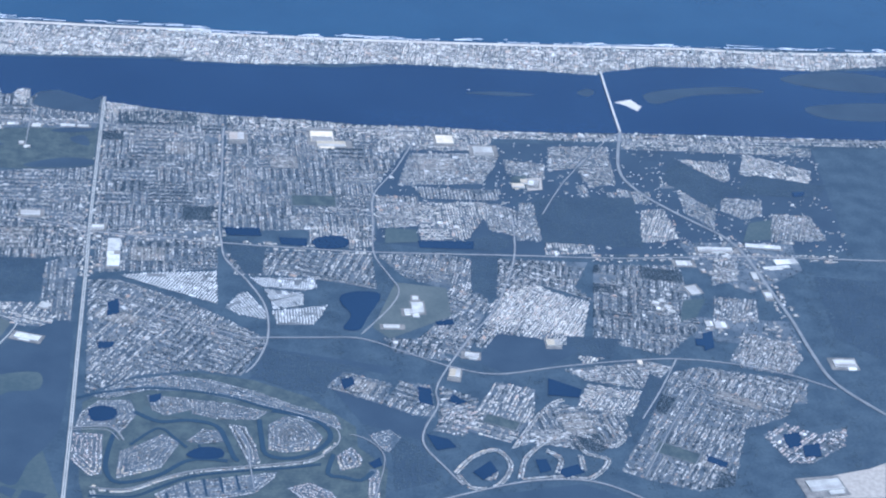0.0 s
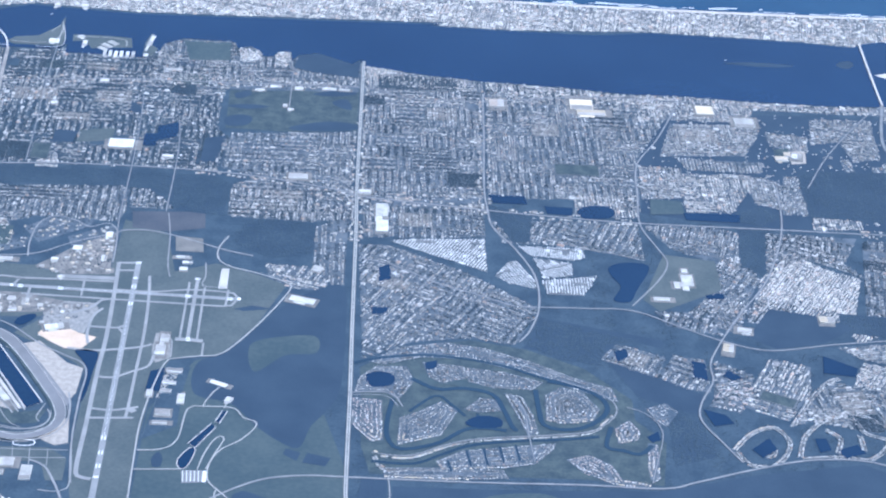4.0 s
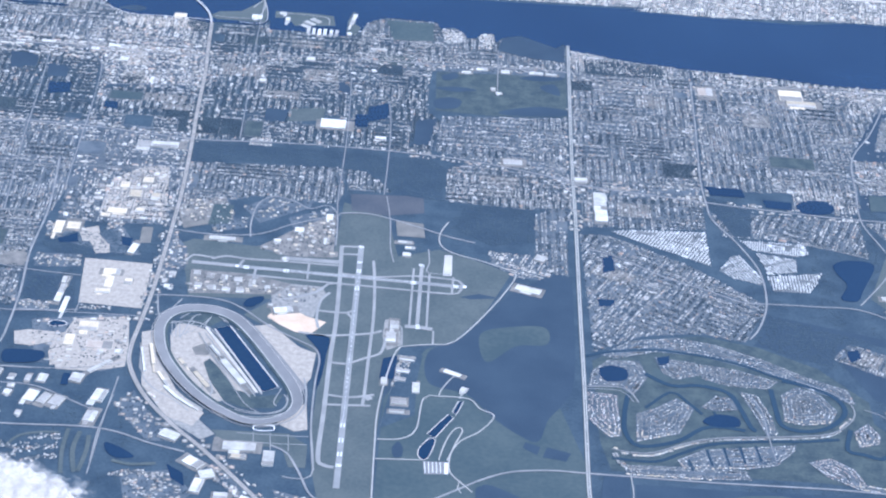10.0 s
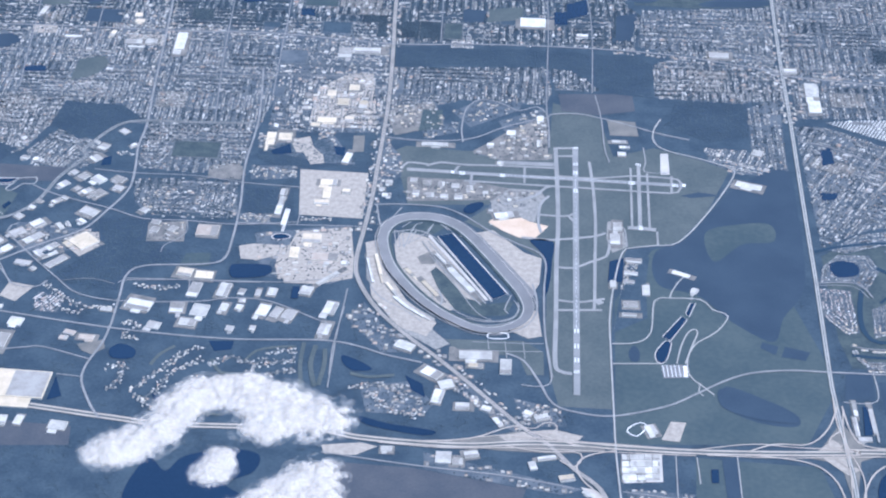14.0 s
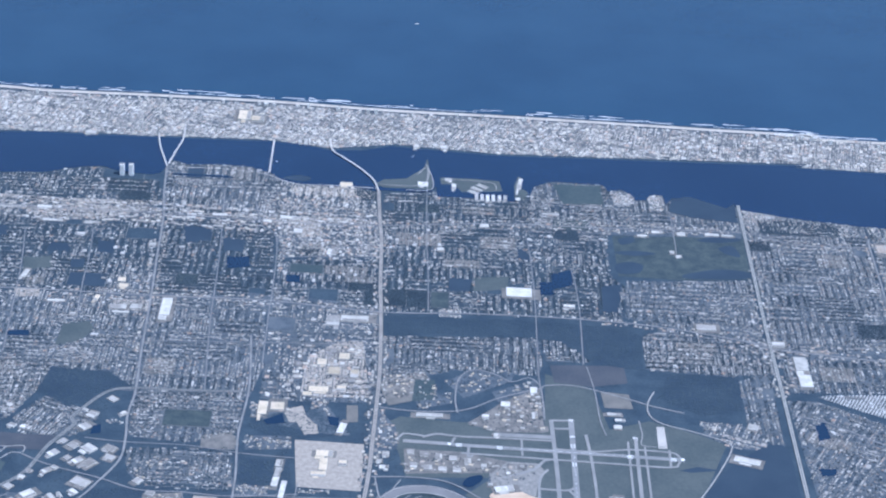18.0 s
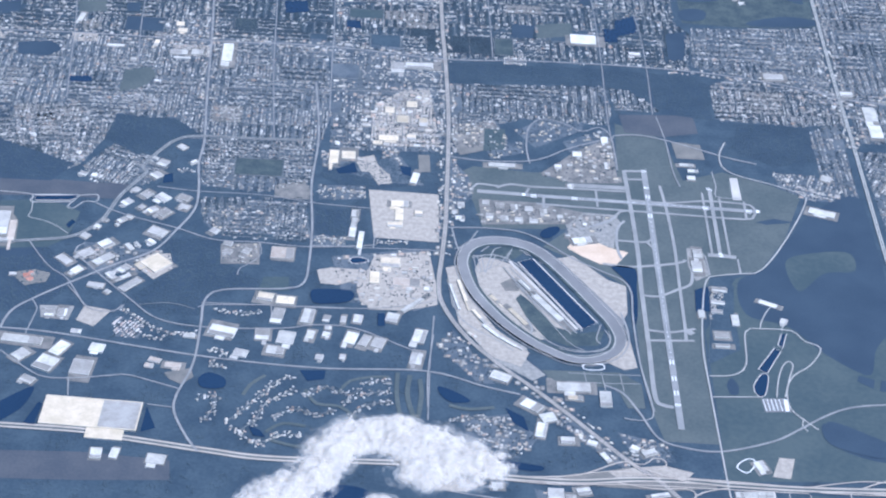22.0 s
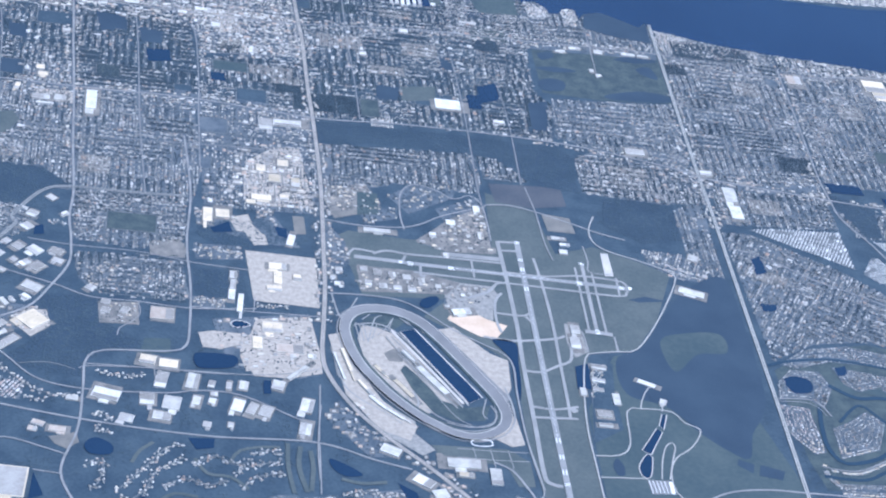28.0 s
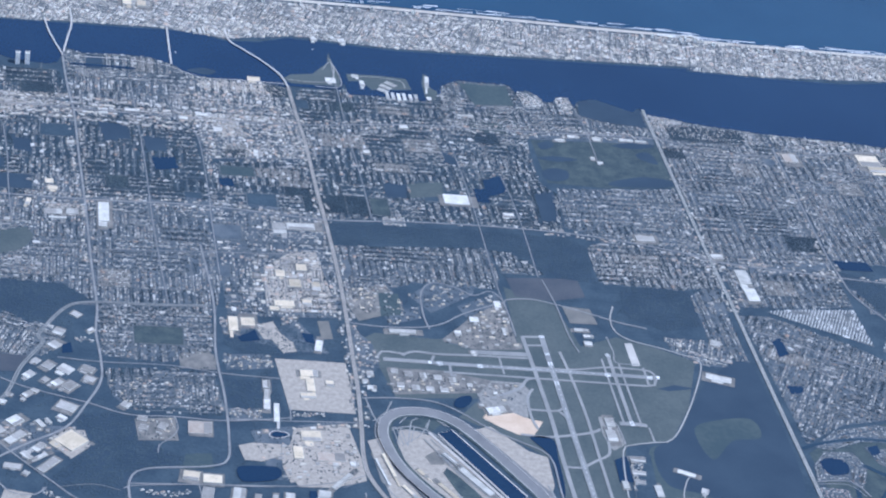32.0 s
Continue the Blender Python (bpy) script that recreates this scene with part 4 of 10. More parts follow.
area("ground_point", grass, "grey marina quay", z=0.34, block=False, pts=[(-36.9, 711.4), (-36.7, 742.3), (-32.5, 764.1), (-29.2, 761.9), (-29.2, 736.8), (-23, 728.7), (-27, 712.4)])

# ---- roads ----
road("road_lane", pale_track, 1.3, "pale service track round a pond", pts=[(-505.9, 244.1), (-480, 242.6), (-472.1, 241), (-471.7, 235.7), (-470.5, 231.2), (-440.4, 234)])
road("road_lane", pale_track, 1.2, "pale service track round a pond", pts=[(-472.1, 241), (-454.4, 242.7), (-435.3, 243.6), (-424, 245.5), (-422.4, 239.4), (-424.4, 235.4), (-432.1, 235.5), (-439.2, 225.7), (-444.1, 227.5), (-439.9, 236.3), (-436.6, 243.5)])
road("road_lane", pale_track, 0.9, "pale farm track", pts=[(-470.5, 231.2), (-469.7, 218.4), (-470.7, 211.5), (-459.7, 208), (-448.3, 201.6), (-438.5, 192.2)])
road("road_lane", lane, 1.2, "grey access road", pts=[(-450, 70.7), (-447.3, 90.3), (-446.5, 100.3), (-451.6, 109.8)])
road("road_lane", lane, 1.1, "grey access road", pts=[(-429.2, 128.6), (-419.1, 113.9), (-411.6, 103.1)])
road("road_lane", lane, 1.1, "grey access road", pts=[(-395.3, 99.8), (-390.6, 102.9), (-388.1, 108.4)])
road("road_lane", lane, 1.2, "grey office road", pts=[(-283.2, 117), (-280.9, 94)])
road("road_lane", lane, 1.2, "grey access road", pts=[(-169.9, 51.6), (-169.2, 70.6), (-167.7, 96.6), (-166.9, 113.2)])
road("road_lane", lane, 1.1, "grey lane beside the fairways", pts=[(-169.9, 48.5), (-170.2, 24), (-170.8, -2.8)])
road("road_lane", lane, 1.3, "grey road to the mall", pts=[(-258.9, 192.7), (-237.9, 193.1), (-212.6, 193.1), (-187.4, 193.8), (-162.1, 193.9)])
road("road_lane", lane, 1.1, "grey mall road", pts=[(-212.6, 193.1), (-211.4, 211.6)])
road("road_lane", lane, 1.0, "grey office loop road", pts=[(-296.6, 193), (-294.8, 178.7), (-301, 167.4), (-308.7, 159.7), (-310, 150.4)])
road("road_lane", lane, 1.1, "grey yard road", pts=[(-334.7, 109.5), (-331, 112.4), (-323.1, 113.8), (-283.1, 116.4), (-254.9, 116), (-230.8, 116.7)])
road("road_field", pale_track, 1.2, "pale track to a small depot", pts=[(68.1, 116.8), (69.5, 123.9), (74.9, 137.1), (79.3, 143.8)])
road("road_field", pale_track, 1.0, "pale track to a small depot", pts=[(83.6, 115.7), (84.6, 120), (88.1, 125.1)])
road("road_field", pale_track, 1.0, "pale track to a small depot", pts=[(85.4, 18.3), (83.6, 10), (86.4, 4.6)])
dual("road_boulevard", boulevard, 1.45, 1.6, "wide grey boulevard", pts=[(-168.9, 716.9), (-165.2, 651.7), (-162.5, 612.1), (-160.3, 526.4), (-158.2, 481.2), (-155.7, 391.8), (-156.2, 329), (-157.3, 278.1), (-158.3, 233), (-161, 189.6), (-163.6, 151.8), (-160.4, 126.5), (-144.9, 92.3), (-122.1, 61.8), (-98.3, 36.4), (-75.2, 9.7), (-54.6, -15.6), (-36.7, -36.7), (-19.3, -53.2), (-2.2, -76.8), (14.4, -95.4), (23.4, -122), (28, -138.1)])
dual("road_parkway", pale_track, 1.05, 1.6, "straight dual carriageway beside woods", pts=[(181.5, 723.3), (179.2, 572.5), (177.8, 458.9), (178, 389.4), (177, 246.4), (176.6, 140.3), (175.4, 31.3), (175.8, 8.6), (177.2, -21.7), (178.6, -53.8), (179.9, -84.8), (177.7, -128.6)])
road("road_cross", lane, 2.4, "long grey main road through town", pts=[(-554.2, 488.3), (-466.3, 491.1), (-353, 489), (-259.7, 490.2), (-158.2, 479.2), (-82.7, 483.8), (5.6, 483.6), (78.5, 477.2), (144.8, 461.6), (174.9, 451.8), (178.9, 447.3), (292, 432.1), (361.1, 425.1), (425.7, 420.8), (551.9, 420.2), (654.4, 419.5), (760.4, 427.1), (850.1, 425.8), (896.9, 424.6)])
dual("motorway", motor, 1.7, 3.4, "pale concrete motorway with two carriageways", pts=[(-900, -20), (-450.5, -27.4), (-383.7, -32.8), (-316.5, -43.1), (-272.2, -48.3), (-178.5, -47), (-147.5, -53.3), (-109.4, -56.7), (-71.8, -57.2), (-34.4, -52.5), (3.2, -51.8), (25.7, -53.3), (78, -54.5), (134.1, -52.7), (182.7, -49.5), (215.8, -46.8), (500, -45), (900, -30)])
road("road_south", lane, 2.0, "grey main road", pts=[(300.5, 663.8), (297.6, 651.1), (295.4, 573.2), (291.6, 473.5), (293, 432.2), (296.5, 402.3), (315.1, 364.2), (328.2, 322.7), (328.5, 275.4), (318.8, 239.2), (309.4, 222.3)])
road("road_curved", lane, 1.8, "curving grey road", pts=[(183.2, 340.5), (209, 332.2), (248.8, 304.6), (281, 289.7), (308.3, 275.6), (328.5, 275.4), (368.2, 276.6), (405.3, 275.9), (440.7, 255.3), (475.6, 234.9), (511.2, 224.9), (564.1, 237.2), (617.5, 247.2), (664.7, 251.9), (712.6, 245.4), (756.7, 229.3), (789.5, 208.9)])
road("road_diagonal", asphalt, 4.0, "broad diagonal highway", pts=[(695.4, 680), (678.9, 595.7), (689.6, 549.3), (719.1, 505.6), (753, 463.6), (765.7, 427.3), (773.1, 372.1), (780.1, 319.5), (784.3, 260.5), (791.9, 217.4), (820.7, 172.5)])
road("road_edge", lane, 2.2, "grey road along the edge of town", pts=[(622.6, 33.9), (591.9, 63.4), (561.1, 79.5), (518.3, 78.8), (473.8, 64.6), (429.7, 46.7), (403.8, 37.3), (346.5, 38), (265, 36.2), (177.9, 36.8), (148.2, 37), (120.5, 32), (100.4, 21.1), (80.3, 5.5), (60.6, -8.1), (24.8, -20.7), (-0.8, -18.2), (-16.3, -10), (-26.5, 14.2), (-36.9, 35.8), (-49, 43.5)])
road("road_north", lane, 2.2, "curving grey road past warehouses", pts=[(-320, -45.1), (-328.6, -31.6), (-339.4, -6.5), (-339.7, 11.2), (-333.5, 35.9), (-331, 58.2), (-330.8, 94), (-330.4, 118.9), (-318.8, 132), (-275.2, 137.1), (-261.6, 145.3), (-259, 171.6), (-259, 218.2), (-262.4, 275.2), (-260.2, 345), (-266.3, 428.8)])
road("road_business", lane, 2.0, "straight grey business road", pts=[(-468.3, 75.6), (-428.8, 72.4), (-329.5, 54.8), (-247.6, 47.5), (-173.3, 49.8), (-132.1, 36.1), (-107.8, 29.3)])
road("road_avenue", lane, 2.4, "straight grey avenue through town", pts=[(-378.1, 746.3), (-373.1, 684.9), (-367.5, 638.3), (-363.3, 560.7), (-360, 508.6), (-356.9, 449.4), (-354.3, 393.4), (-350.5, 332), (-351.6, 295.9), (-348.6, 264.2), (-348.6, 233.2), (-360.3, 202.1), (-374.1, 175.4), (-400.5, 155.3), (-427.7, 132.2), (-450.6, 111.3), (-463.8, 95.5), (-468.3, 75.6)])
road("road_waterfront", lane, 2.4, "pale grey waterfront highway and sidings", pts=[(-900, 630), (-587.7, 649.9), (-481.4, 648.4), (-375.3, 646.8), (-269.1, 641.8), (-163.5, 643.7), (-57.2, 658.4), (49.5, 660.3), (178, 664.3), (227.1, 644.6), (300.8, 646.8), (387.2, 664.8), (448.7, 667), (560.6, 665.2), (673, 662.2), (768, 659.9), (1400, 700)])
road("road_street", lane, 1.15, "grey town street", pts=[(-285.1, 681.4), (-273.7, 629.9), (-259.3, 608.7), (-254.9, 518), (-254.7, 472.8), (-253, 383.7)])
road("road_street", lane, 1.15, "grey town street", pts=[(-26.9, 624.7), (-25.4, 602.5), (-23.5, 538.6), (-23.2, 478.2), (-23.9, 393.7), (-22.2, 358.6)])
road("road_street", lane, 1.15, "grey town street", pts=[(11.6, 573.3), (14.5, 542), (15.6, 486.4), (14.5, 406)])
road("road_street", lane, 1.15, "grey town street", pts=[(-122.3, 771.8), (-121.2, 638.5), (-118.5, 561.6), (-117.1, 484.8)])
road("road_street", lane, 1.15, "grey town street", pts=[(-254.5, 570.7), (-213.8, 576.5), (-167.7, 580.8)])
road("road_street", lane, 1.15, "grey town street", pts=[(-344.7, 412.6), (-274, 416.7), (-160.3, 422.6)])
road("road_street", lane, 1.15, "grey town street", pts=[(-428.5, 609.7), (-423.5, 555.2), (-421.3, 503.2), (-416.4, 444.2)])
road("road_street", lane, 1.15, "grey town street", pts=[(-490, 604), (-480, 528.9), (-472.2, 439.4), (-467.4, 383.9)])
road("road_street", lane, 1.15, "grey town street", pts=[(-316.4, 702.6), (-307.7, 565.8), (-303.3, 454), (-295.5, 336.4)])
road("road_street", lane, 1.2, "short lane to the golf clubhouse", pts=[(112.6, 701.6), (112.2, 648.9), (111.4, 604.1)])
road("road_terminal", lane, 1.8, "grey airport road", pts=[(-158, 325.3), (-127.7, 321.2), (-95.6, 323.4), (-77.5, 330.8), (-59.6, 345.3), (-32.1, 360.6), (-22.8, 364.8)])
road("road_campus", lane, 1.6, "grey loop road round the campus", pts=[(-90.9, 321.1), (-92.9, 343), (-89.8, 374.8), (-77.7, 389.5), (-60.9, 384.2), (-46.4, 373.2), (-32.5, 380.6), (-23.8, 370.2), (-21.5, 343.4), (-21.1, 317.2)])
road("road_airport", lane, 2.0, "grey road behind the airport", pts=[(-22.2, 358.6), (-20.5, 368.6), (0.6, 371.9), (21.6, 366.1), (47.1, 355.2), (70.1, 344.3), (92.8, 337.1)])
road("road_hangars", lane, 1.4, "grey road to the hangars", pts=[(17, 402.5), (21.6, 364.3), (23.7, 320.2), (27.3, 298.2)])
road("road_track", lane, 1.8, "grey road beside the speedway", pts=[(-156.3, 225.1), (-130.1, 226.9), (-103.6, 224.7), (-85.5, 214.1), (-62.8, 192.3), (-40.9, 177.1), (-27.9, 168.2), (-22.5, 153.8), (-23.5, 121.3), (-22.6, 73), (-19, 33.8), (-16.8, 18)])
road("road_fence", pale_track, 1.5, "pale perimeter track beside a fence", pts=[(28.2, -110.9), (25.6, -60.8), (24.8, -13.5), (24, 49.5), (23.9, 89.6), (27.8, 131.8), (34.9, 172.4), (44.4, 179.8), (61.5, 183.9), (77.9, 189.5), (101.9, 230.5), (124.8, 283), (122.8, 296.2), (100.8, 308.3), (73.9, 319.3), (64.2, 331.7), (64.2, 349.3), (70.7, 367.6)])
road("road_field", pale_track, 1.35, "pale farm track", pts=[(25.3, 59.5), (42.5, 61.9), (52.8, 74.6), (56.9, 112.5), (68.1, 116.8), (90.6, 116.1), (98.3, 104.8), (109, 97.3), (99.1, 77.6), (84.5, 63.4), (77.9, 46.5), (78, 27.3), (86.5, 15.2), (93.9, 6.4)])
road("road_field", pale_track, 1.35, "pale farm track", pts=[(25.1, 36.6), (42.1, 37.7), (59.9, 38.9)])
road("road_loop", pale_track, 1.35, "pale narrow loop", pts=[(69.8, 39.5), (73.6, 59.3), (78.9, 75), (83.5, 80), (86.2, 76.1), (81.2, 59.8), (75.7, 39.9)])
road("road_frontage", lane, 1.5, "grey frontage road", pts=[(-168.3, -70.4), (-107.8, -79.6), (-51.9, -85.7), (-18.6, -91.9), (-2, -96.4)])
road("road_frontage", lane, 1.3, "pale frontage road", pts=[(29, -97.2), (61.7, -102.2), (111.6, -116.4), (146.9, -122.6), (206.3, -126.3)])
road("ramp", motor, 1.5, "pale concrete slip road", z=0.46, pts=[(111.7, -52.9), (131, -43.6), (153.5, -42.1), (168.1, -25.3), (176.9, -0.6)])
road("ramp", motor, 1.5, "pale concrete slip road", z=0.46, pts=[(179.9, -0.4), (183, -27.3), (191, -41.5), (216, -44.5)])
road("ramp", motor, 1.5, "pale concrete slip road", z=0.46, pts=[(115.2, -55.6), (152, -61.3), (168.7, -79.9), (174.2, -117.7), (175.6, -128.7)])
road("ramp", motor, 1.5, "pale concrete slip road", z=0.46, pts=[(179.7, -122.7), (185.2, -90), (195.7, -67), (215, -53.2)])
road("ramp", motor, 1.3, "pale concrete loop ramp", z=0.46, pts=[(175.5, -27.8), (169.2, -34.1), (166.9, -43), (171.8, -46.8), (176.9, -40.6), (178.9, -50.9)])
road("ramp", motor, 1.3, "pale concrete loop ramp", z=0.46, pts=[(167.5, -52.8), (171.5, -58.3), (175.9, -62.6), (178.4, -70.9), (178.5, -84.9)])
road("ramp", motor, 1.5, "pale concrete slip road", z=0.46, pts=[(-109.5, -55.5), (-72.1, -50.8), (-42.4, -35.9), (-30.9, -41.1), (-2.4, -52.2), (25.7, -55)])
road("ramp", motor, 1.5, "pale concrete slip road", z=0.46, pts=[(25.7, -56.7), (7, -63.1), (-0.4, -73.9), (3.4, -87.7), (16.3, -103.5)])
road("ramp", motor, 1.3, "pale concrete loop ramp", z=0.46, pts=[(-36.7, -36.7), (-28, -37.3), (-21.7, -31), (-15.2, -31.7), (-13.6, -37.6), (-19.5, -42.1), (-27.1, -40.2)])
road("ramp", motor, 1.2, "pale concrete slip road", z=0.46, pts=[(-131.9, -58.2), (-86.6, -61.1), (-41.7, -58.2), (-4.2, -58.1), (25.7, -58.5), (77.9, -58.6)])
road("ramp", motor, 1.2, "pale concrete slip road", z=0.46, pts=[(-87, -54.1), (-49.7, -45.8), (-23.2, -47.6), (3.2, -49.5), (25.7, -50.3), (63.1, -52.6)])
road("ramp", motor, 1.2, "pale concrete slip road", z=0.46, pts=[(78.1, -52.8), (115.9, -44.5), (145.7, -46.1), (183.1, -46), (216.2, -42.8)])
road("ramp", motor, 1.2, "pale concrete slip road", z=0.46, pts=[(85.4, -57.5), (133.7, -57.3), (182.3, -53.6), (215.3, -50.9)])
road("ramp", motor, 1.2, "pale concrete slip road", z=0.46, pts=[(174.6, 8.5), (174.9, -21.9), (181.1, -50.8), (186.4, -78.8), (181.2, -122.6)])
road("ramp", motor, 1.2, "pale concrete slip road", z=0.46, pts=[(180.4, -3.4), (178.1, -27.6), (178.5, -62.4), (176.7, -96), (175.2, -125.6)])
road("ramp", motor, 1.3, "pale concrete slip road", z=0.46, pts=[(-49.3, -56.3), (-22.9, -61), (-2.4, -59.7), (3.3, -65.1), (-2.2, -75.1), (-11.6, -68.9)])
road("road_lane", lane, 1.5, "grey industrial road", pts=[(-464, 50.5), (-441.5, 30.6), (-429.1, 23.7), (-410.2, 23.9), (-384.2, 28.9), (-372.9, 29.8), (-337.3, 17.4)])
road("road_lane", lane, 1.2, "grey access road", pts=[(-411.3, 5.8), (-413.7, 24.8)])
road("road_lane", lane, 1.2, "grey access road", pts=[(-358.1, 0.3), (-340.6, -1.9)])
dual("road_divided", lane, 1.0, 1.7, "sweeping dual carriageway", pts=[(-700, 150), (-510, 174.3), (-485.9, 177.8), (-461.9, 182.1), (-434, 189.7), (-416.2, 212), (-405.8, 247.1), (-390.3, 280.1), (-394.4, 287.5), (-374.2, 326.5), (-352.5, 336), (-310.4, 336.2), (-264, 338.5)])
road("road_lane", lane, 1.3, "pale access road", pts=[(-465.9, 181.8), (-446.8, 151.3), (-432.7, 138.6), (-424.8, 125.6), (-411.6, 103.1), (-393.4, 100), (-386.5, 108.5)])
road("road_lane", lane, 1.5, "grey business park road", pts=[(-423.3, 234), (-400.4, 220.9), (-358.6, 205.9), (-330.2, 193.7), (-296.6, 193), (-258.7, 190.5), (-210.4, 197.1)])
road("road_lane", lane, 1.5, "grey business park road", pts=[(-424.4, 180.3), (-430, 170.5), (-409.2, 144.1), (-383.4, 115.5), (-361, 94.1), (-326.7, 87), (-273.5, 90), (-252.4, 95.6), (-223.2, 94.1), (-188.2, 75.7), (-175.3, 68.4)])
road("road_lane", lane, 1.3, "grey access road", pts=[(-330.5, 115.3), (-267.9, 116.6), (-213.8, 118), (-181.2, 125.2), (-165.1, 132)])
road("road_lane", lane, 1.3, "grey access road", pts=[(-380, 260.6), (-347.7, 256.9), (-298, 256.1), (-258.8, 248.9), (-215.9, 245.3)])
road("road_lane", lane, 1.3, "grey road by the fairways", pts=[(-170.9, 11.1), (-171, 46.7), (-167.3, 90.8)])
road("road_south", lane, 1.7, "grey curving main road", pts=[(485.2, 651), (459.7, 582.8), (435.1, 529.8), (429.4, 469.6), (426.5, 417.8), (437.2, 378.6), (443, 354.8), (432.8, 326.3), (405.8, 283)])
road("road_south", lane, 1.8, "grey curving main road", pts=[(559.9, 497.6), (551.6, 418.2), (525.4, 334.2), (494.6, 278.6), (470.5, 230.6), (459.2, 201.3), (458, 177.2), (444.7, 145.7), (442.4, 123), (455.7, 93.7), (466, 72.4)])
road("road_south", lane, 1.6, "straight road beside a drain", pts=[(664.7, 251.9), (642.4, 205.5), (619.3, 163)])
road("road_south", lane, 1.0, "straight pale service track", pts=[(682.3, 227.5), (644.9, 161.1), (606.3, 84.7)])
road("road_south", lane, 1.4, "grey street", pts=[(695, 677.4), (667.7, 643.9), (621.6, 568.7), (589.2, 499.1)])
road("road_south", lane, 1.6, "curving estate road", pts=[(175.5, 142.5), (205.8, 144.2), (216.5, 126.8)])
road("road_estate", lane, 1.0, "curving estate road", pts=[(386.3, 137.6), (400.7, 129.4), (410.5, 107.7), (403.3, 71.7), (396.6, 47.2)])
bridge("high white road bridge across the river", 1.8, pts=[(-168.9, 714.5), (-174.8, 738.7), (-189.2, 763.9), (-206.7, 786.7), (-218.5, 802.7), (-222.3, 827.7)])
bridge("long low causeway bridge", 1.6, pts=[(-277.2, 743.7), (-277.9, 782.2), (-278.7, 822)])
bridge("pale road bridge with a forked end", 1.5, pts=[(-377.5, 746.4), (-384.7, 771.4), (-391.4, 797), (-395.5, 823.5)])
bridge("pale road bridge with a forked end", 1.5, pts=[(-377.1, 752.8), (-373.5, 783), (-369.8, 812.6), (-371.5, 846.6)])
bridge("long pale causeway bridge", 2.2, pts=[(695, 677.4), (696.3, 723.3), (698.3, 778), (700.2, 823.6)])

# ---- airport and speedway ----
area("runway_marking", paint, "white runway threshold block", z=0.45, pts=[(-98.6, 277.1), (-93.1, 276.6), (-93, 273.3), (-98.4, 273.8)])
area("runway_marking", paint, "white runway threshold block", z=0.45, pts=[(-65.7, 275.1), (-61.1, 274.6), (-61.1, 272.1), (-65.6, 272.7)])
area("runway_marking", paint, "white runway threshold block", z=0.45, pts=[(48.9, 297.1), (52.1, 297.4), (52, 293.1), (48.9, 292.9)])
area("runway_marking", paint, "white runway threshold block", z=0.45, pts=[(47.8, 207.4), (50.9, 207.6), (51.2, 203.8), (48.2, 203.6)])
area("runway_marking", paint, "white runway threshold block", z=0.45, pts=[(81.9, 270.2), (86.8, 270.5), (86.6, 266.4), (81.8, 266.9)])
area("runway_marking", paint, "white runway threshold block", z=0.45, pts=[(49.4, 270.5), (53.8, 270.8), (53.8, 267.5), (49.3, 268)])
area("yard_wall", paint, "white shed roof beside the bays", z=0.4, pts=[(74, 37.3), (76.8, 37.4), (76.7, 24.7), (74, 24.5)])
pave(0.8, pts=[(-137.8, 190.4), (-135.3, 169.3)])
pave(0.8, pts=[(-134.7, 189.8), (-132.4, 170.3)])
pave(0.8, pts=[(-131.6, 188.5), (-129.2, 168.2)])
pave(0.9, pts=[(-139.6, 191.1), (-127.2, 188), (-112, 185.2)])
pave(0.9, pts=[(-129.2, 168.2), (-125.1, 188.2), (-122, 199.2), (-117, 202.6)])
pave(0.9, pts=[(-142.6, 190.9), (-136.9, 201.3), (-126.4, 206.6), (-113.5, 208.3), (-102.3, 202.8), (-95.2, 193.3)])
pave(1.3, pts=[(-122.2, 118.3), (-112.7, 101.4), (-101.9, 93.7), (-97.1, 102.4), (-100.4, 116.2)])
pave(1.1, pts=[(-106, 157.9), (-99.1, 149.5), (-86.8, 156.2)])
pave(1.0, pts=[(-137.2, 161), (-138, 149.8), (-133.9, 135.5), (-122.2, 118.3)])
pave(1.0, pts=[(-43.2, 112.9), (-41.5, 99.1), (-44.4, 87.2), (-54.4, 81.1), (-66.5, 79.6), (-78.9, 82.9)])
pave(1.0, pts=[(-156.6, 154.5), (-153.5, 134.2), (-148.3, 113.1), (-137.3, 99.7), (-124.2, 90.2), (-111.1, 77.4)])
pave(1.1, pts=[(-153.7, 225.3), (-150, 201.9), (-145.6, 190.7)])
pave(1.0, pts=[(-151.8, 197.9), (-143.5, 202.4), (-134.1, 222.6)])
pave(1.0, pts=[(54.9, 322.3), (56.2, 301), (55, 286.6), (73, 285.3)])
pave(1.2, pts=[(26.6, 202.2), (36.2, 206.6), (38.1, 191.4), (38.4, 180.1)])
area("apron", concrete, "pale sandy apron corner", z=0.14, pts=[(-66.3, 203.7), (-58.5, 214.3), (-50.8, 218), (-48.3, 210.3), (-54.6, 202.1)])
area("ground_infield", brown_field, "worn paddock grass", z=0.205, pts=[(-123.9, 154.4), (-110.5, 162.8), (-102.7, 153.6), (-103.9, 144.8), (-114.7, 142.6)])
band("bay_marking", paint, 0.5, "pale line between bays", "marking", z=0.4, pts=[(59.8, 37), (60.7, 24.3)])
band("bay_marking", paint, 0.5, "pale line between bays", "marking", z=0.4, pts=[(62.6, 37.2), (63.4, 24.4)])
band("bay_marking", paint, 0.5, "pale line between bays", "marking", z=0.4, pts=[(65.4, 37.3), (66.2, 24.6)])
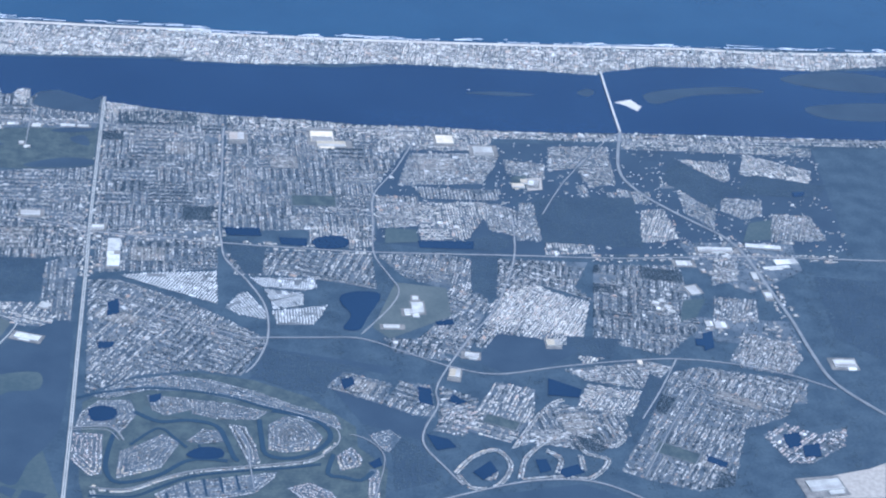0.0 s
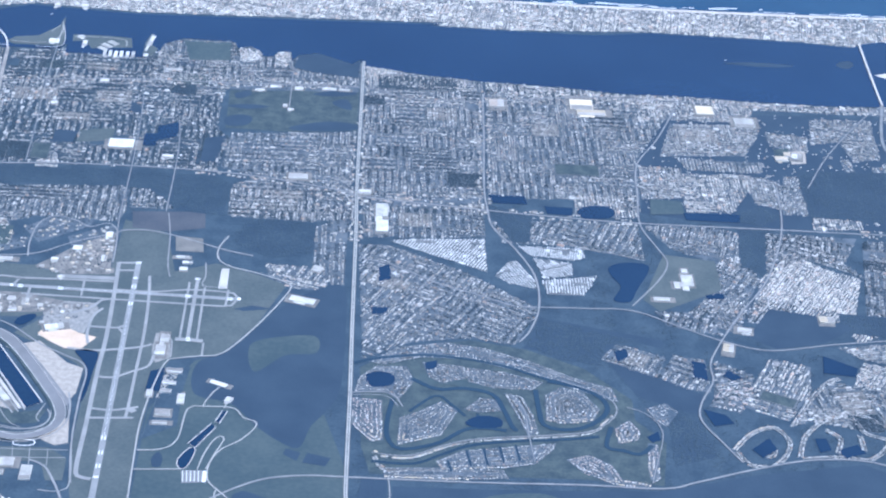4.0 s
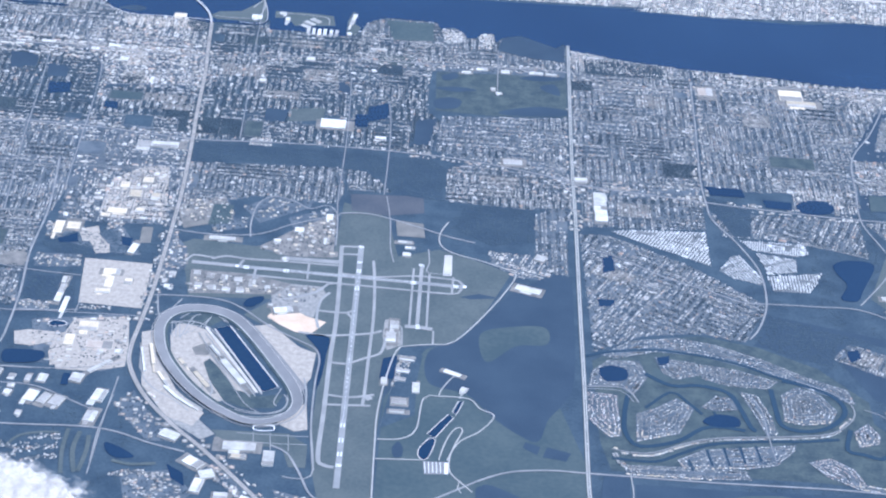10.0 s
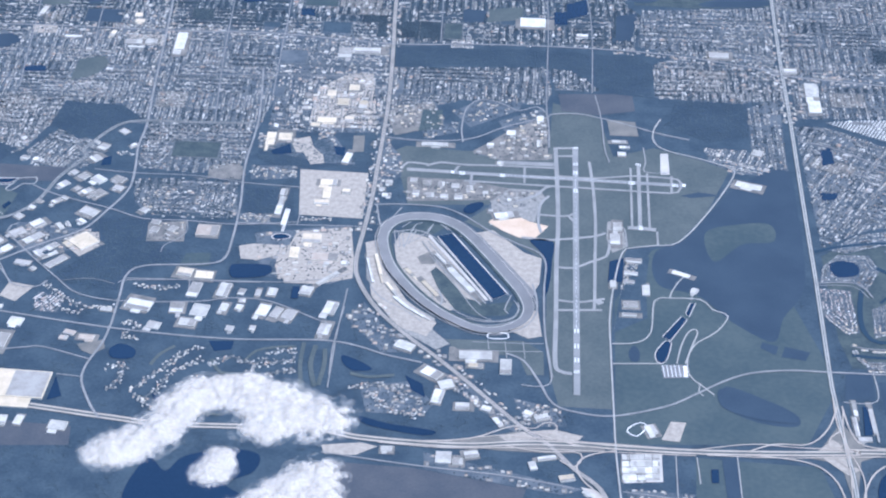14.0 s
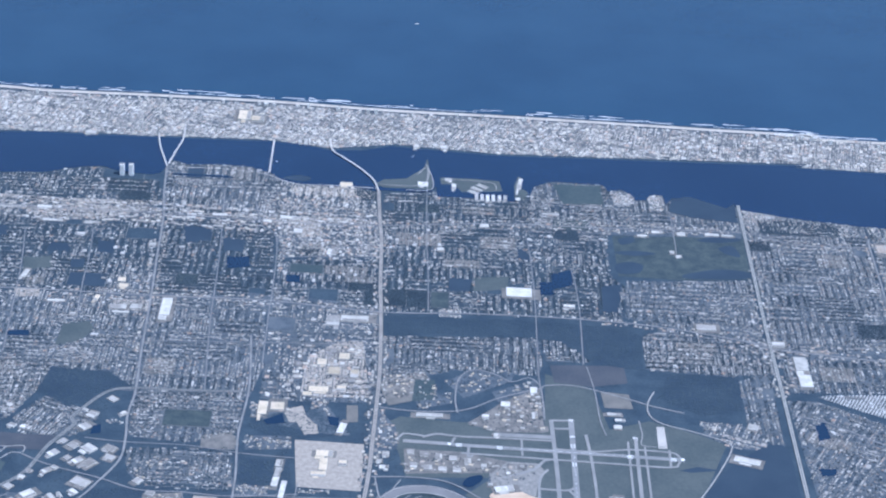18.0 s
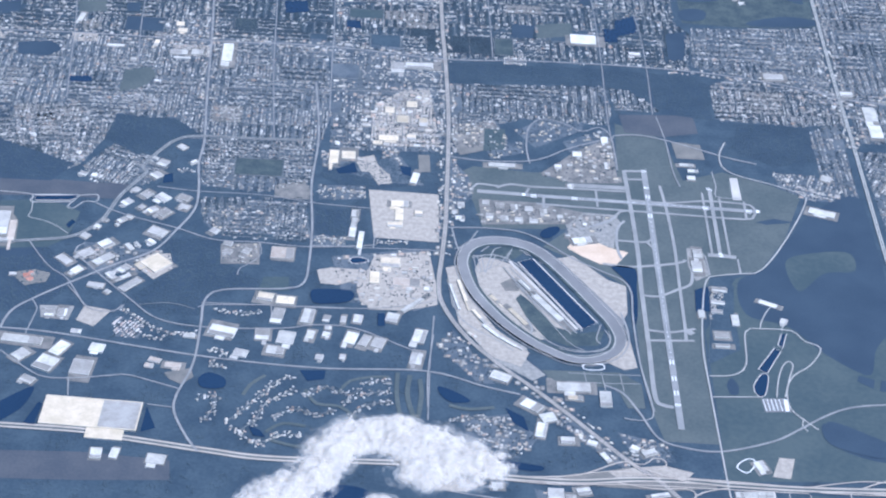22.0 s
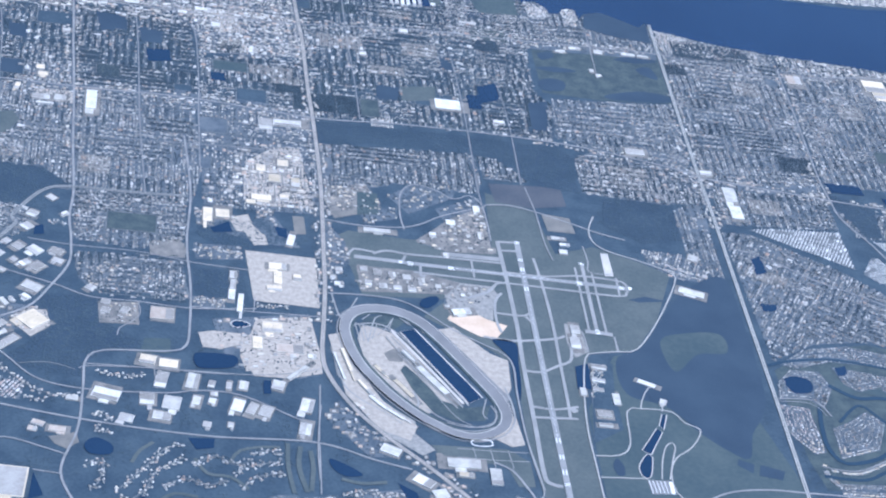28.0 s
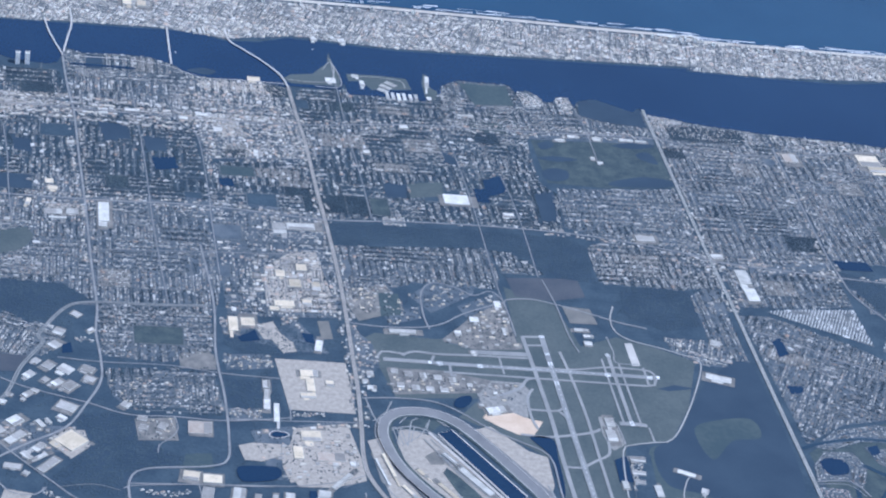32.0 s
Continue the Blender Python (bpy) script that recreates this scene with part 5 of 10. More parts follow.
band("bay_marking", paint, 0.5, "pale line between bays", "marking", z=0.4, pts=[(68.1, 37.5), (68.9, 24.8)])
band("bay_marking", paint, 0.5, "pale line between bays", "marking", z=0.4, pts=[(70.9, 37.7), (71.7, 25)])
area("ground_airfield", grass, "mown airfield grass with haze-blue tint", z=0.055, block=False, pts=[(-153.5, 297.9), (-136.3, 312.8), (-90.2, 308.2), (-62.9, 310), (-21.7, 304.2), (-18.5, 388.9), (19.3, 368.6), (30.5, 307.8), (63.5, 322.9), (100.7, 306.6), (122.6, 292.9), (101, 230.5), (76.5, 187.9), (38, 177.9), (27.8, 131.8), (23.6, 49.5), (24.8, -13.5), (-12.4, -12.8), (-18.8, 21), (-21.8, 73.1), (-21.3, 157.6), (-40.8, 174.9), (-85.1, 206.3), (-64.4, 231.3), (-130.1, 226.9), (-137.2, 262.9)])
tagged(strip("runway", runwaym, 4.6, [(0, 0), (0, 320)], 0.40, round_it=False), "long grey concrete runway", "runway", kind="structure")
tagged(strip("runway", runwaym, 4.6, [(-96, 275), (84, 268)], 0.42, round_it=False), "crossing grey concrete runway", "runway", kind="structure")
pave(4.6, 0.30, pts=[(-133.7, 277.2), (-96.2, 275.6)])
pave(3.0, 0.40, pts=[(50.3, 297.2), (49.1, 205.2)])
pave(3.4, pts=[(-16, 317.5), (-14.3, 258.8), (-13.5, 203.3), (-14.6, 158), (-14.7, 87.1), (-15.2, 40.5), (-13, 26.5), (-3.2, 23.3)])
pave(2.6, pts=[(-16, 316.7), (-0.5, 317.7)])
pave(2.6, pts=[(-14, 304.8), (-0.4, 305.7)])
pave(2.4, pts=[(11, 298), (13.7, 260.7), (15, 213), (14.1, 159.9), (13.3, 109.7), (12.5, 98.5)])
pave(2.4, pts=[(-14.3, 109.2), (2.2, 107.5), (20.7, 112.9)])
pave(2.4, pts=[(-14.1, 96.7), (2.3, 97.8), (18.6, 98.9)])
pave(2.4, pts=[(-13.6, 150.7), (-2.3, 150), (12.4, 159.8), (22.2, 166.4), (25.2, 179.3), (25.3, 189.1)])
pave(2.6, pts=[(-41.2, 187.7), (-24, 185.8), (-13.3, 186.5), (14.6, 192.9), (22.3, 198)])
pave(2.6, pts=[(-55.6, 231.9), (-31.8, 245.5), (-23.2, 258.2), (-14.3, 260.5)])
pave(2.4, pts=[(-29, 219.4), (-5, 219.4), (1.4, 231.7)])
pave(2.2, pts=[(-26.3, 194.8), (-28.8, 210.1), (-27.1, 233.8), (-20.7, 246.2)])
pave(2.2, pts=[(-5, 217.9), (0.7, 208.1)])
pave(2.6, pts=[(-118.3, 283.3), (-107.4, 289.1), (-89.2, 287), (-57.6, 287.4), (-16.9, 286.8)])
pave(2.2, pts=[(-96.2, 275.6), (-92.7, 285)])
pave(2.2, pts=[(-138.2, 276.9), (-133.6, 287.3), (-116.2, 285.1)])
pave(2.2, pts=[(-81.8, 274.9), (-82.4, 258.3), (-78.9, 261)])
pave(2.2, pts=[(-88, 263.7), (-61.1, 262.2), (-16.5, 260.3), (27.9, 258.4), (74.3, 256.7), (81.1, 261.2), (84, 268.7)])
pave(2.2, pts=[(-14.5, 275.3), (14.6, 273.9), (45.9, 279.4), (75, 278), (81.6, 275.1), (84, 268.7)])
pave(2.0, pts=[(76, 281.4), (75.2, 255.9)])
pave(1.8, pts=[(-40.4, 286.1), (-40.2, 263.6)])
pave(1.8, pts=[(43.9, 290.9), (43, 205.6)])
pave(1.8, pts=[(56.8, 284.2), (56.4, 204.1)])
pave(4.5, pts=[(39.6, 206.1), (50, 206), (61.1, 204.5)])
pave(1.6, pts=[(61.9, 202.2), (61.9, 184)])
pave(5.5, pts=[(-61.3, 292.2), (-39.6, 292), (-17, 291.8)])
pave(5.5, pts=[(18.6, 110), (14.5, 106.9)])
area("apron", concrete, "pale concrete apron", z=0.13, pts=[(68.4, 314.6), (74.7, 315.1), (74.7, 283.8), (67.5, 283.3)])
area("apron", lotm, "grey aircraft apron", z=0.13, block=False, pts=[(-63.8, 217.1), (-67.1, 243.1), (-52, 254.7), (-27.5, 253.9), (-22.9, 242.1), (-29.2, 227.3), (-31, 209.9), (-39.5, 205.5), (-50.8, 218)])
area("apron", sand, "bare sandy apron", z=0.14, pts=[(-66.9, 206.7), (-60.3, 217.3), (-48.6, 219.7), (-35.3, 209.6), (-20.9, 204.4), (-26.3, 194.8), (-32.5, 185.2), (-43.3, 187.5), (-56.5, 196.6)])
area("apron", lotm, "grey hangar apron", z=0.12, pts=[(24.1, 213.6), (35.4, 215.9), (38, 180.1), (27.3, 171.9), (23.1, 190.4)])
area("ground_lot", tan_lot, "grey long-stay car park", z=0.12, pts=[(-88.4, 186.8), (-63, 196.2), (-38.5, 167.5), (-25.6, 161), (-27, 128.2), (-32.9, 113.6), (-43.8, 134.2), (-66.2, 169.4)])
area("ground_test", track, "grey bays of a driving yard", z=0.12, pts=[(58.7, 37.5), (76, 38.7), (77.9, 24.7), (59.9, 22.9)])
lake("dark drainage pond", pts=[(25.1, 160.6), (35.7, 165.8), (34.1, 135.1), (23.3, 133.7)])
lake("dark winding ditch pond", pts=[(-34.7, 185.1), (-17.5, 183.2), (-17.9, 157.8), (-19.5, 128.7), (-22.6, 114.3), (-23.8, 135.6), (-23.5, 161.1), (-28, 172)])
lake("dark pond by the terminal", pts=[(-86.7, 220.3), (-82.8, 230), (-72.4, 233.9), (-72.1, 226.8), (-80.4, 217.5)])
lake("dark narrow pond", bank=0.7, pts=[(60.7, 69.8), (75.6, 95.1), (79.5, 91.2), (66.6, 65.5)])
lake("dark narrow pond", bank=0.7, pts=[(55, 50.3), (62.5, 64.6), (66.9, 62.2), (61.9, 41), (56.4, 40.6)])
lake("dark narrow pond", bank=0.7, pts=[(78.5, 98.7), (82.7, 112.1), (86.4, 111.7), (81.2, 94.8)])
area("ground_marsh", scrub, "dark square of marsh", z=0.21, pts=[(131.5, 68.4), (142.3, 63.8), (139.6, 53.8), (129.4, 61.7)])
area("ground_marsh", scrub, "dark square of marsh", z=0.21, pts=[(147.1, 64.1), (164.2, 58.7), (160.2, 48.7), (143.5, 52.1)])
area("ditch", scrub, "dark reedy ditch", z=0.09, pts=[(81.8, 253.9), (96.6, 259.8), (114.1, 256.1), (89.6, 251.2)])
speedway(pts=[(-113.6, 210.6), (-95.9, 204.8), (-82.2, 191.1), (-66, 165.7), (-50.2, 137.4), (-39.2, 116.7), (-34.2, 99.6), (-36.3, 85.7), (-44.1, 75.7), (-58, 69.4), (-72.2, 70.4), (-84.7, 77.7), (-99.6, 89.1), (-115.1, 106.1), (-126.7, 123), (-137.4, 142.5), (-143.7, 162.8), (-146.2, 183), (-141.9, 198.6), (-130.1, 208.7)])
rect_lake("dark blue rectangular lake inside the speedway", pts=[(-104.6, 184.2), (-93.3, 189.5), (-49.8, 113.9), (-61.1, 106.2)])
area("ground_infield", tan_lot, "grey paved infield", z=0.10, pts=[(-131.8, 191.6), (-109.6, 181.6), (-100.4, 170.9), (-63.5, 106), (-79.5, 96.6), (-97.5, 88.5), (-119.6, 111.4), (-132.4, 142.9), (-136.8, 172.2)])
area("ground_infield", lawn, "green infield grass", z=0.2, pts=[(-107.7, 138.7), (-103.9, 144.8), (-96.1, 134.4), (-80.1, 107), (-63.3, 101.1), (-45, 105.8), (-50.6, 88.2), (-70.8, 85.5), (-87.5, 92.6), (-100.4, 116.2)])
area("ground_infield", lawn, "green infield grass", z=0.13, pts=[(-135.8, 187.5), (-128.1, 199.5), (-113.2, 204.4), (-97.7, 199.2), (-107.8, 187.8), (-125.1, 188.2)])
area("ground_infield", brown_field, "brownish infield paddock", z=0.13, pts=[(-118.6, 157), (-110.6, 163.5), (-103, 158.1), (-105.4, 148.3), (-115, 147.7)])
pave(1.2, pts=[(-139.3, 187.2), (-123.2, 192.1), (-106.2, 181.8), (-81.9, 142.6), (-61, 103.4)])
pave(1.0, pts=[(-111.5, 177.7), (-85.7, 135.1), (-65.4, 101)])
pave(1.0, pts=[(-132.1, 195.4), (-120, 207.8), (-104.4, 202.7), (-97.4, 193.9)])
pave(0.8, pts=[(-121.1, 192.3), (-126.1, 172.9)])
pave(0.8, pts=[(-108.6, 200.8), (-112.2, 189.1)])
pave(1.4, pts=[(-32, 127.9), (-28.6, 106.9), (-29.4, 89.5), (-38, 74), (-53.8, 66.3), (-70, 67.2), (-84.5, 74.4)])
pave(0.9, pts=[(-45, 105.8), (-41.4, 95.6), (-46.4, 83.7), (-58.4, 80.1), (-79, 84.9), (-91.8, 95.8)])
pave(0.9, pts=[(-47.3, 112.7), (-51.6, 95), (-48.6, 90.3)])
band("kart_track", paint, 0.8, "small pale oval practice track", "track", z=0.4, closed=True, pts=[(-62.6, 65), (-55.9, 66.8), (-49, 65.9), (-48.4, 61.3), (-54.8, 59.6), (-62.4, 60.4)])
area("ground_lot", lotm, "pale grey car park", z=0.11, pts=[(-135.6, 79.2), (-123.7, 83.4), (-102.3, 67.8), (-89.3, 52), (-98.9, 44.8), (-117.9, 60.1)])
area("ground_lot", lotm, "pale grey car park", z=0.11, pts=[(-40, 75.3), (-28.2, 89.6), (-25.7, 69.5), (-37.7, 64)])
area("ground_lot", grass, "grass car park with pale lanes", z=0.11, pts=[(-89.5, 55.3), (-37.5, 58.7), (-23.2, 46.5), (-22.7, 20.7), (-34.5, 20), (-41, 42), (-86.7, 41)])
area("ground_lot", lotm, "pale grey car park", z=0.11, pts=[(-156.4, 152.3), (-147.7, 149.2), (-139, 120.8), (-120.6, 97.4), (-101.2, 81.4), (-102.3, 67.8), (-123.4, 80), (-142, 106.4), (-154.1, 126.9)])

pave(0.7, pts=[(-73.6, 55.3), (-46.4, 55.3), (-23.3, 56.2)])
pave(0.7, pts=[(-74.9, 45.8), (-49.5, 45.6), (-24.1, 46.8)])
pave(0.6, pts=[(-62.7, 57.7), (-60.6, 38)])
pave(0.6, pts=[(-50.6, 57.5), (-48.7, 37.8)])
pave(0.6, pts=[(-37.8, 57.4), (-36, 37.7)])
pave(0.9, pts=[(-22.4, 65), (-17.9, 29), (-18.8, 10.9), (-28.2, 7.5), (-38.1, 9.1)])
pave(0.8, pts=[(-143.7, 178.9), (-137.9, 199), (-124.6, 212.4), (-107.4, 214.3)])
pave(0.7, pts=[(-133.7, 168.5), (-118.4, 181.6), (-109.8, 198.2)])
pave(0.7, pts=[(-109.3, 159.7), (-93.3, 131.7), (-72.3, 91), (-61.1, 81.7)])
pave(0.8, pts=[(-105, 108.8), (-100.4, 88.2), (-84.3, 72.5), (-59.9, 70.2), (-42.6, 78.7), (-37.1, 94.5)])
# ---- fields, ponds, woods ----
area("ground_strip", tan_lot, "sandy yards along the railway", z=0.15, block=False, pts=[(-613, 668.9), (-528.1, 672.3), (-458.1, 669.5), (-372.9, 673), (-372, 664.8), (-430.1, 660.4), (-494.5, 663.6), (-590.6, 663.9), (-611.4, 661.8)])
area("ground_strip", tan_lot, "sandy freight yards", z=0.15, block=False, pts=[(-497.5, 649.2), (-451.1, 658.3), (-403.2, 658.2), (-381.4, 653.3), (-401.2, 642), (-425.8, 628.2), (-442.3, 633.5), (-478.2, 627.8), (-495.2, 635.4)])
area("ground_strip", tan_lot, "pale yards of the centre", z=0.15, block=False, pts=[(-274.8, 647.1), (-216.9, 657.2), (-168.9, 652.5), (-168.8, 645.5), (-216.4, 643.4), (-274, 635.6)])
area("ground_lot", brown_field, "brownish downtown lots", z=0.15, block=False, pts=[(-238, 599.5), (-214.9, 605), (-211.4, 580), (-236.4, 576.6)])
area("ground_lot", tan_lot, "pale downtown lots", z=0.15, block=False, pts=[(-247.8, 638.1), (-221.6, 642.9), (-215.3, 616.1), (-238.5, 610.6)])
area("ground_lot", tan_lot, "pale riverfront lots", z=0.15, block=False, pts=[(-254.8, 718.4), (-208.4, 720.5), (-172.7, 716.6), (-172.4, 698.3), (-218.5, 699.9), (-251.3, 704)])
area("ground_lot", brown_field, "brown school yard", z=0.15, block=False, pts=[(-473.8, 512.8), (-457.8, 518.4), (-454, 500.3), (-470.2, 496.8)])
area("ground_field", grass, "green school field", z=0.15, pts=[(-481.6, 547.8), (-457.1, 552.2), (-452.8, 531.4), (-476.9, 525)])
area("ground_field", scrub, "dark wooded block", z=0.15, pts=[(-549.5, 538.4), (-530.3, 543.3), (-527.4, 522.5), (-544.6, 518.9)])
area("ground_field", scrub, "dark wooded block", z=0.15, pts=[(-516.5, 607.1), (-506.2, 608.1), (-504, 589.2), (-514.1, 588.3)])
area("ground_field", scrub, "dark wooded block", z=0.15, pts=[(-462.7, 578.7), (-444.5, 577.1), (-442.6, 564.2), (-461.7, 562.5)])
area("ground_field", scrub, "dark wooded block", z=0.15, pts=[(-437.8, 548.6), (-426.3, 549.6), (-425.1, 533.9), (-437, 532.8)])
area("ground_field", scrub, "dark wooded block", z=0.15, pts=[(-420.4, 588.2), (-404.4, 584.1), (-402.7, 562.5), (-418.2, 564.3)])
area("ground_field", scrub, "dark wooded block", z=0.15, pts=[(-521.1, 469.2), (-492.9, 474.7), (-481.1, 462.9), (-493.2, 449.2), (-517.4, 450)])
area("ground_field", scrub, "dark wooded block", z=0.15, pts=[(-98.9, 547.5), (-78.7, 546.2), (-80.8, 523.2), (-99.3, 523.6)])
area("ground_field", grass, "worn green field", z=0.15, pts=[(-77.1, 549.4), (-45.5, 555.4), (-46.4, 531.4), (-77.8, 523.5)])
area("ground_field", scrub, "dark wooded block", z=0.15, pts=[(37.4, 544), (56.7, 550.9), (50.1, 499.3), (36.2, 498.1)])
area("ground_field", scrub, "dark wooded block", z=0.15, pts=[(-37.9, 612.5), (-26.9, 602.4), (-25.7, 586.1), (-36.3, 590.6)])
area("ground_field", scrub, "dark wooded block", z=0.15, pts=[(-346.5, 623.1), (-320.3, 622.1), (-318.1, 597.6), (-340.7, 590)])
area("ground_field", scrub, "dark wooded block", z=0.15, pts=[(-308.3, 604.1), (-287.3, 600.5), (-286.7, 578.5), (-305.2, 579)])
area("ground_lot", tan_lot, "pale store car parks", z=0.15, block=False, pts=[(-391.2, 480.7), (-359.4, 480.5), (-357.2, 461), (-388.7, 461.2)])
area("ground_lot", tan_lot, "pale store car parks", z=0.15, block=False, pts=[(-554.4, 489.3), (-539.6, 488.6), (-532, 475.2), (-550.8, 471.6)])
area("ground_lot", tan_lot, "pale store car parks", z=0.15, block=False, pts=[(-478.8, 492), (-456.6, 491.9), (-454.4, 478.1), (-474.6, 476.3)])
lake("narrow dark inlet", pts=[(-368.4, 733.4), (-340.9, 733.6), (-313.3, 732.6), (-313, 728.8), (-340.6, 729.9), (-368, 729.7)])
band("quay_road", concrete, 1.2, "pale riverside quay road", "road", z=0.38, pts=[(-370.9, 747.1), (-331.2, 748.5), (-297.8, 745.5), (-279.8, 740.9), (-263.7, 730), (-246.8, 721.7), (-219.4, 723.1), (-170.1, 721.8)])
lake("dark blue industrial pond", pts=[(-436.2, -25.2), (-429.5, -2.6), (-426.6, -4.2), (-428.8, -25.8)])
lake("small dark pond", pts=[(-441.5, 203.7), (-437.9, 210.7), (-434.9, 207.3), (-438.7, 198.8)])
area("ground_strip", heath, "pale rough strip beside the motorway", z=0.08, pts=[(-467.8, -52.8), (-392.2, -50.2), (-337.3, -54.6), (-335.2, -73.5), (-388.5, -77.2), (-462.8, -79.7)])
area("ground_lot", lotm, "pale gravel lot", z=0.13, pts=[(-445.4, 103.7), (-420.9, 104.4), (-423.3, 87.7), (-442.4, 89.4)])
area("ground_lot", tan_lot, "pale gravel pad", z=0.13, pts=[(-414, 105.6), (-394.7, 101.2), (-404.8, 82), (-417.8, 88.1)])
area("ground_lot", brown_field, "brownish cleared lot", z=0.13, block=False, pts=[(-350.6, 34.6), (-332.8, 40.9), (-330.3, 31.2), (-337.9, 23.4), (-346, 27.6)])
area("ground_lot", tan_lot, "sandy bare lots", z=0.13, block=False, pts=[(-229.2, 310.9), (-216, 320.5), (-212.1, 306.8), (-202, 293.9), (-200, 281.2), (-210.5, 280.3), (-215.4, 296.7), (-224.3, 296.7)])
area("ground_lot", tan_lot, "sandy lot", z=0.13, block=False, pts=[(-250.7, 162.5), (-236.8, 165.8), (-235.1, 145), (-249.5, 145.8)])
area("ground_lot", brown_field, "pinkish flat lot", z=0.13, block=False, pts=[(-180.1, 324.8), (-171.1, 325.6), (-170.1, 301), (-179, 300.1)])
area("ground_strip", brown_field, "dull cleared land", z=0.08, block=False, pts=[(-289.2, 273.7), (-267.6, 278.1), (-260.1, 260.6), (-283.7, 254.5)])
lake("dark pond in a pale rim", bank=0.9, pts=[(-229.7, 175), (-226.5, 180.3), (-218.5, 179.5), (-215.5, 175.5), (-224.6, 171.9)])
lake("small square pond", pts=[(-207.2, 109.9), (-201.6, 110.3), (-201.7, 98.4), (-206.9, 98)])
area("ground_scrub", scrub, "dark round of marsh", z=0.21, round_it=True, pts=[(36.4, 50.4), (40.5, 58.5), (44.3, 50.9), (43.4, 41.1), (38.2, 40.1)])
area("ground_scrub", scrub, "dark round of marsh", z=0.21, round_it=True, pts=[(96.9, 118.7), (107.6, 126.4), (115.5, 119.9), (112.8, 107.9), (100.5, 107)])
area("ground_scrub", scrub, "dark round of marsh", z=0.21, round_it=True, pts=[(76.9, 135), (87.4, 138.6), (89.2, 131.6), (80.8, 126.8)])
band("fairway", grass, 3.0, "pale mown fairway", "fairway", z=0.2, pts=[(-191.7, 46.8), (-192, 22.3), (-188.6, -4.1)])
band("fairway", grass, 3.4, "pale mown fairway", "fairway", z=0.2, pts=[(-183.1, 44.4), (-184.8, 22.9), (-179.9, -1.8)])
band("fairway", grass, 3.2, "pale mown fairway", "fairway", z=0.2, pts=[(-176.5, 40.6), (-175.2, 23.6), (-177.3, -0.4)])
band("fairway", grass, 3.0, "pale mown fairway", "fairway", z=0.2, pts=[(-156.4, 14.2), (-143, 11), (-125.8, 14.1)])
band("fairway", grass, 2.4, "pale mown fairway", "fairway", z=0.2, pts=[(-231.1, 22.4), (-223.9, 35.1), (-208.6, 40.6), (-197, 41.5)])
band("fairway", grass, 2.6, "pale mown fairway", "fairway", z=0.2, pts=[(-273.4, -30.5), (-258.3, -35), (-239.8, -36.5)])
band("fairway", grass, 2.6, "pale mown fairway", "fairway", z=0.2, pts=[(-254.1, 23.7), (-245.7, 9.3), (-230.5, 7.5), (-218.7, -3.4)])
band("fairway", grass, 2.6, "pale mown fairway", "fairway", z=0.2, pts=[(-295.4, 14.5), (-290.6, 27), (-281.7, 36.8)])
band("fairway", grass, 2.6, "pale mown fairway", "fairway", z=0.2, pts=[(-277.6, -22.2), (-267.1, -12.8), (-252, -14.6)])
lake("dark fairway pond", pts=[(-289.2, -17.3), (-281.5, -20.8), (-277.3, -27.9), (-285.5, -26.8)])
area("ground_pasture", pasture, "flat green pasture with haze-blue tint", z=0.05, pts=[(27.7, 110.6), (57.1, 177.6), (78.7, 188.1), (123.5, 152.5), (158, 112.2), (171.7, 59.2), (175.8, 38.8), (175, 8.5), (153.5, -42.1), (25.7, -50.3)])
area("ground_scrub", scrub, "dark smooth wetland scrub with haze-blue tint", z=0.06, round_it=True, pts=[(130.4, 272.7), (167.7, 295.9), (171.8, 223.5), (169.1, 148.3), (160.6, 119.4), (148.8, 97.8), (140.8, 70.4), (127.1, 76.1), (108, 95.2), (88.8, 121.6), (60.3, 133.9), (59.1, 174), (83.2, 194.5), (106.4, 234.8)])
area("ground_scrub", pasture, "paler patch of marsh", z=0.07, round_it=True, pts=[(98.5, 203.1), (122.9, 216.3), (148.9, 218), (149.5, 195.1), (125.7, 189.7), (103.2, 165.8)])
area("ground_scrub", scrub, "dark smooth wetland scrub with haze-blue tint", z=0.06, round_it=True, pts=[(102.1, 16.2), (130.3, 2.5), (148.4, -11.6), (147.5, -23.6), (124.8, -22.1), (102.8, -8.4)])
woods("dense dark pine wood", 0.30, pts=[(83.3, 397.8), (114.1, 399.9), (144.6, 395.5), (141.6, 345.7), (108.8, 334.7), (77.3, 354.6)])
area("interchange", brown_field, "worn tan ground inside the junction", z=0.2, pts=[(-102, -55.1), (-64.6, -49.1), (-38.5, -40.4), (-15.7, -44.8), (18.2, -50.8), (18.2, -57.8), (-11.7, -62), (-52.8, -61.2)])
area("interchange", brown_field, "worn tan ground inside the junction", z=0.2, pts=[(160.6, -47.5), (174.9, -21.9), (179.4, -21.6), (190.8, -43.2), (205.2, -48.1), (186.4, -57.4), (180.9, -90.2), (176.4, -91.6), (172.8, -60.5), (152.4, -56.1)])
area("ground_scrub", scrub, "dark heath beyond the road", z=0.05, pts=[(208.5, 28.2), (289, 28.6), (403.5, 33.9), (472.8, 57.7), (556.1, 75.7), (590.5, 56.4), (621, 27.2), (591.8, -98.5), (209.3, -112.1)])
area("ground_scrub", pasture, "paler grass heath", z=0.06, round_it=True, pts=[(272.5, 17.9), (313.2, 26.4), (328.6, 13.9), (295.2, -13.3), (271.6, -11.2)])
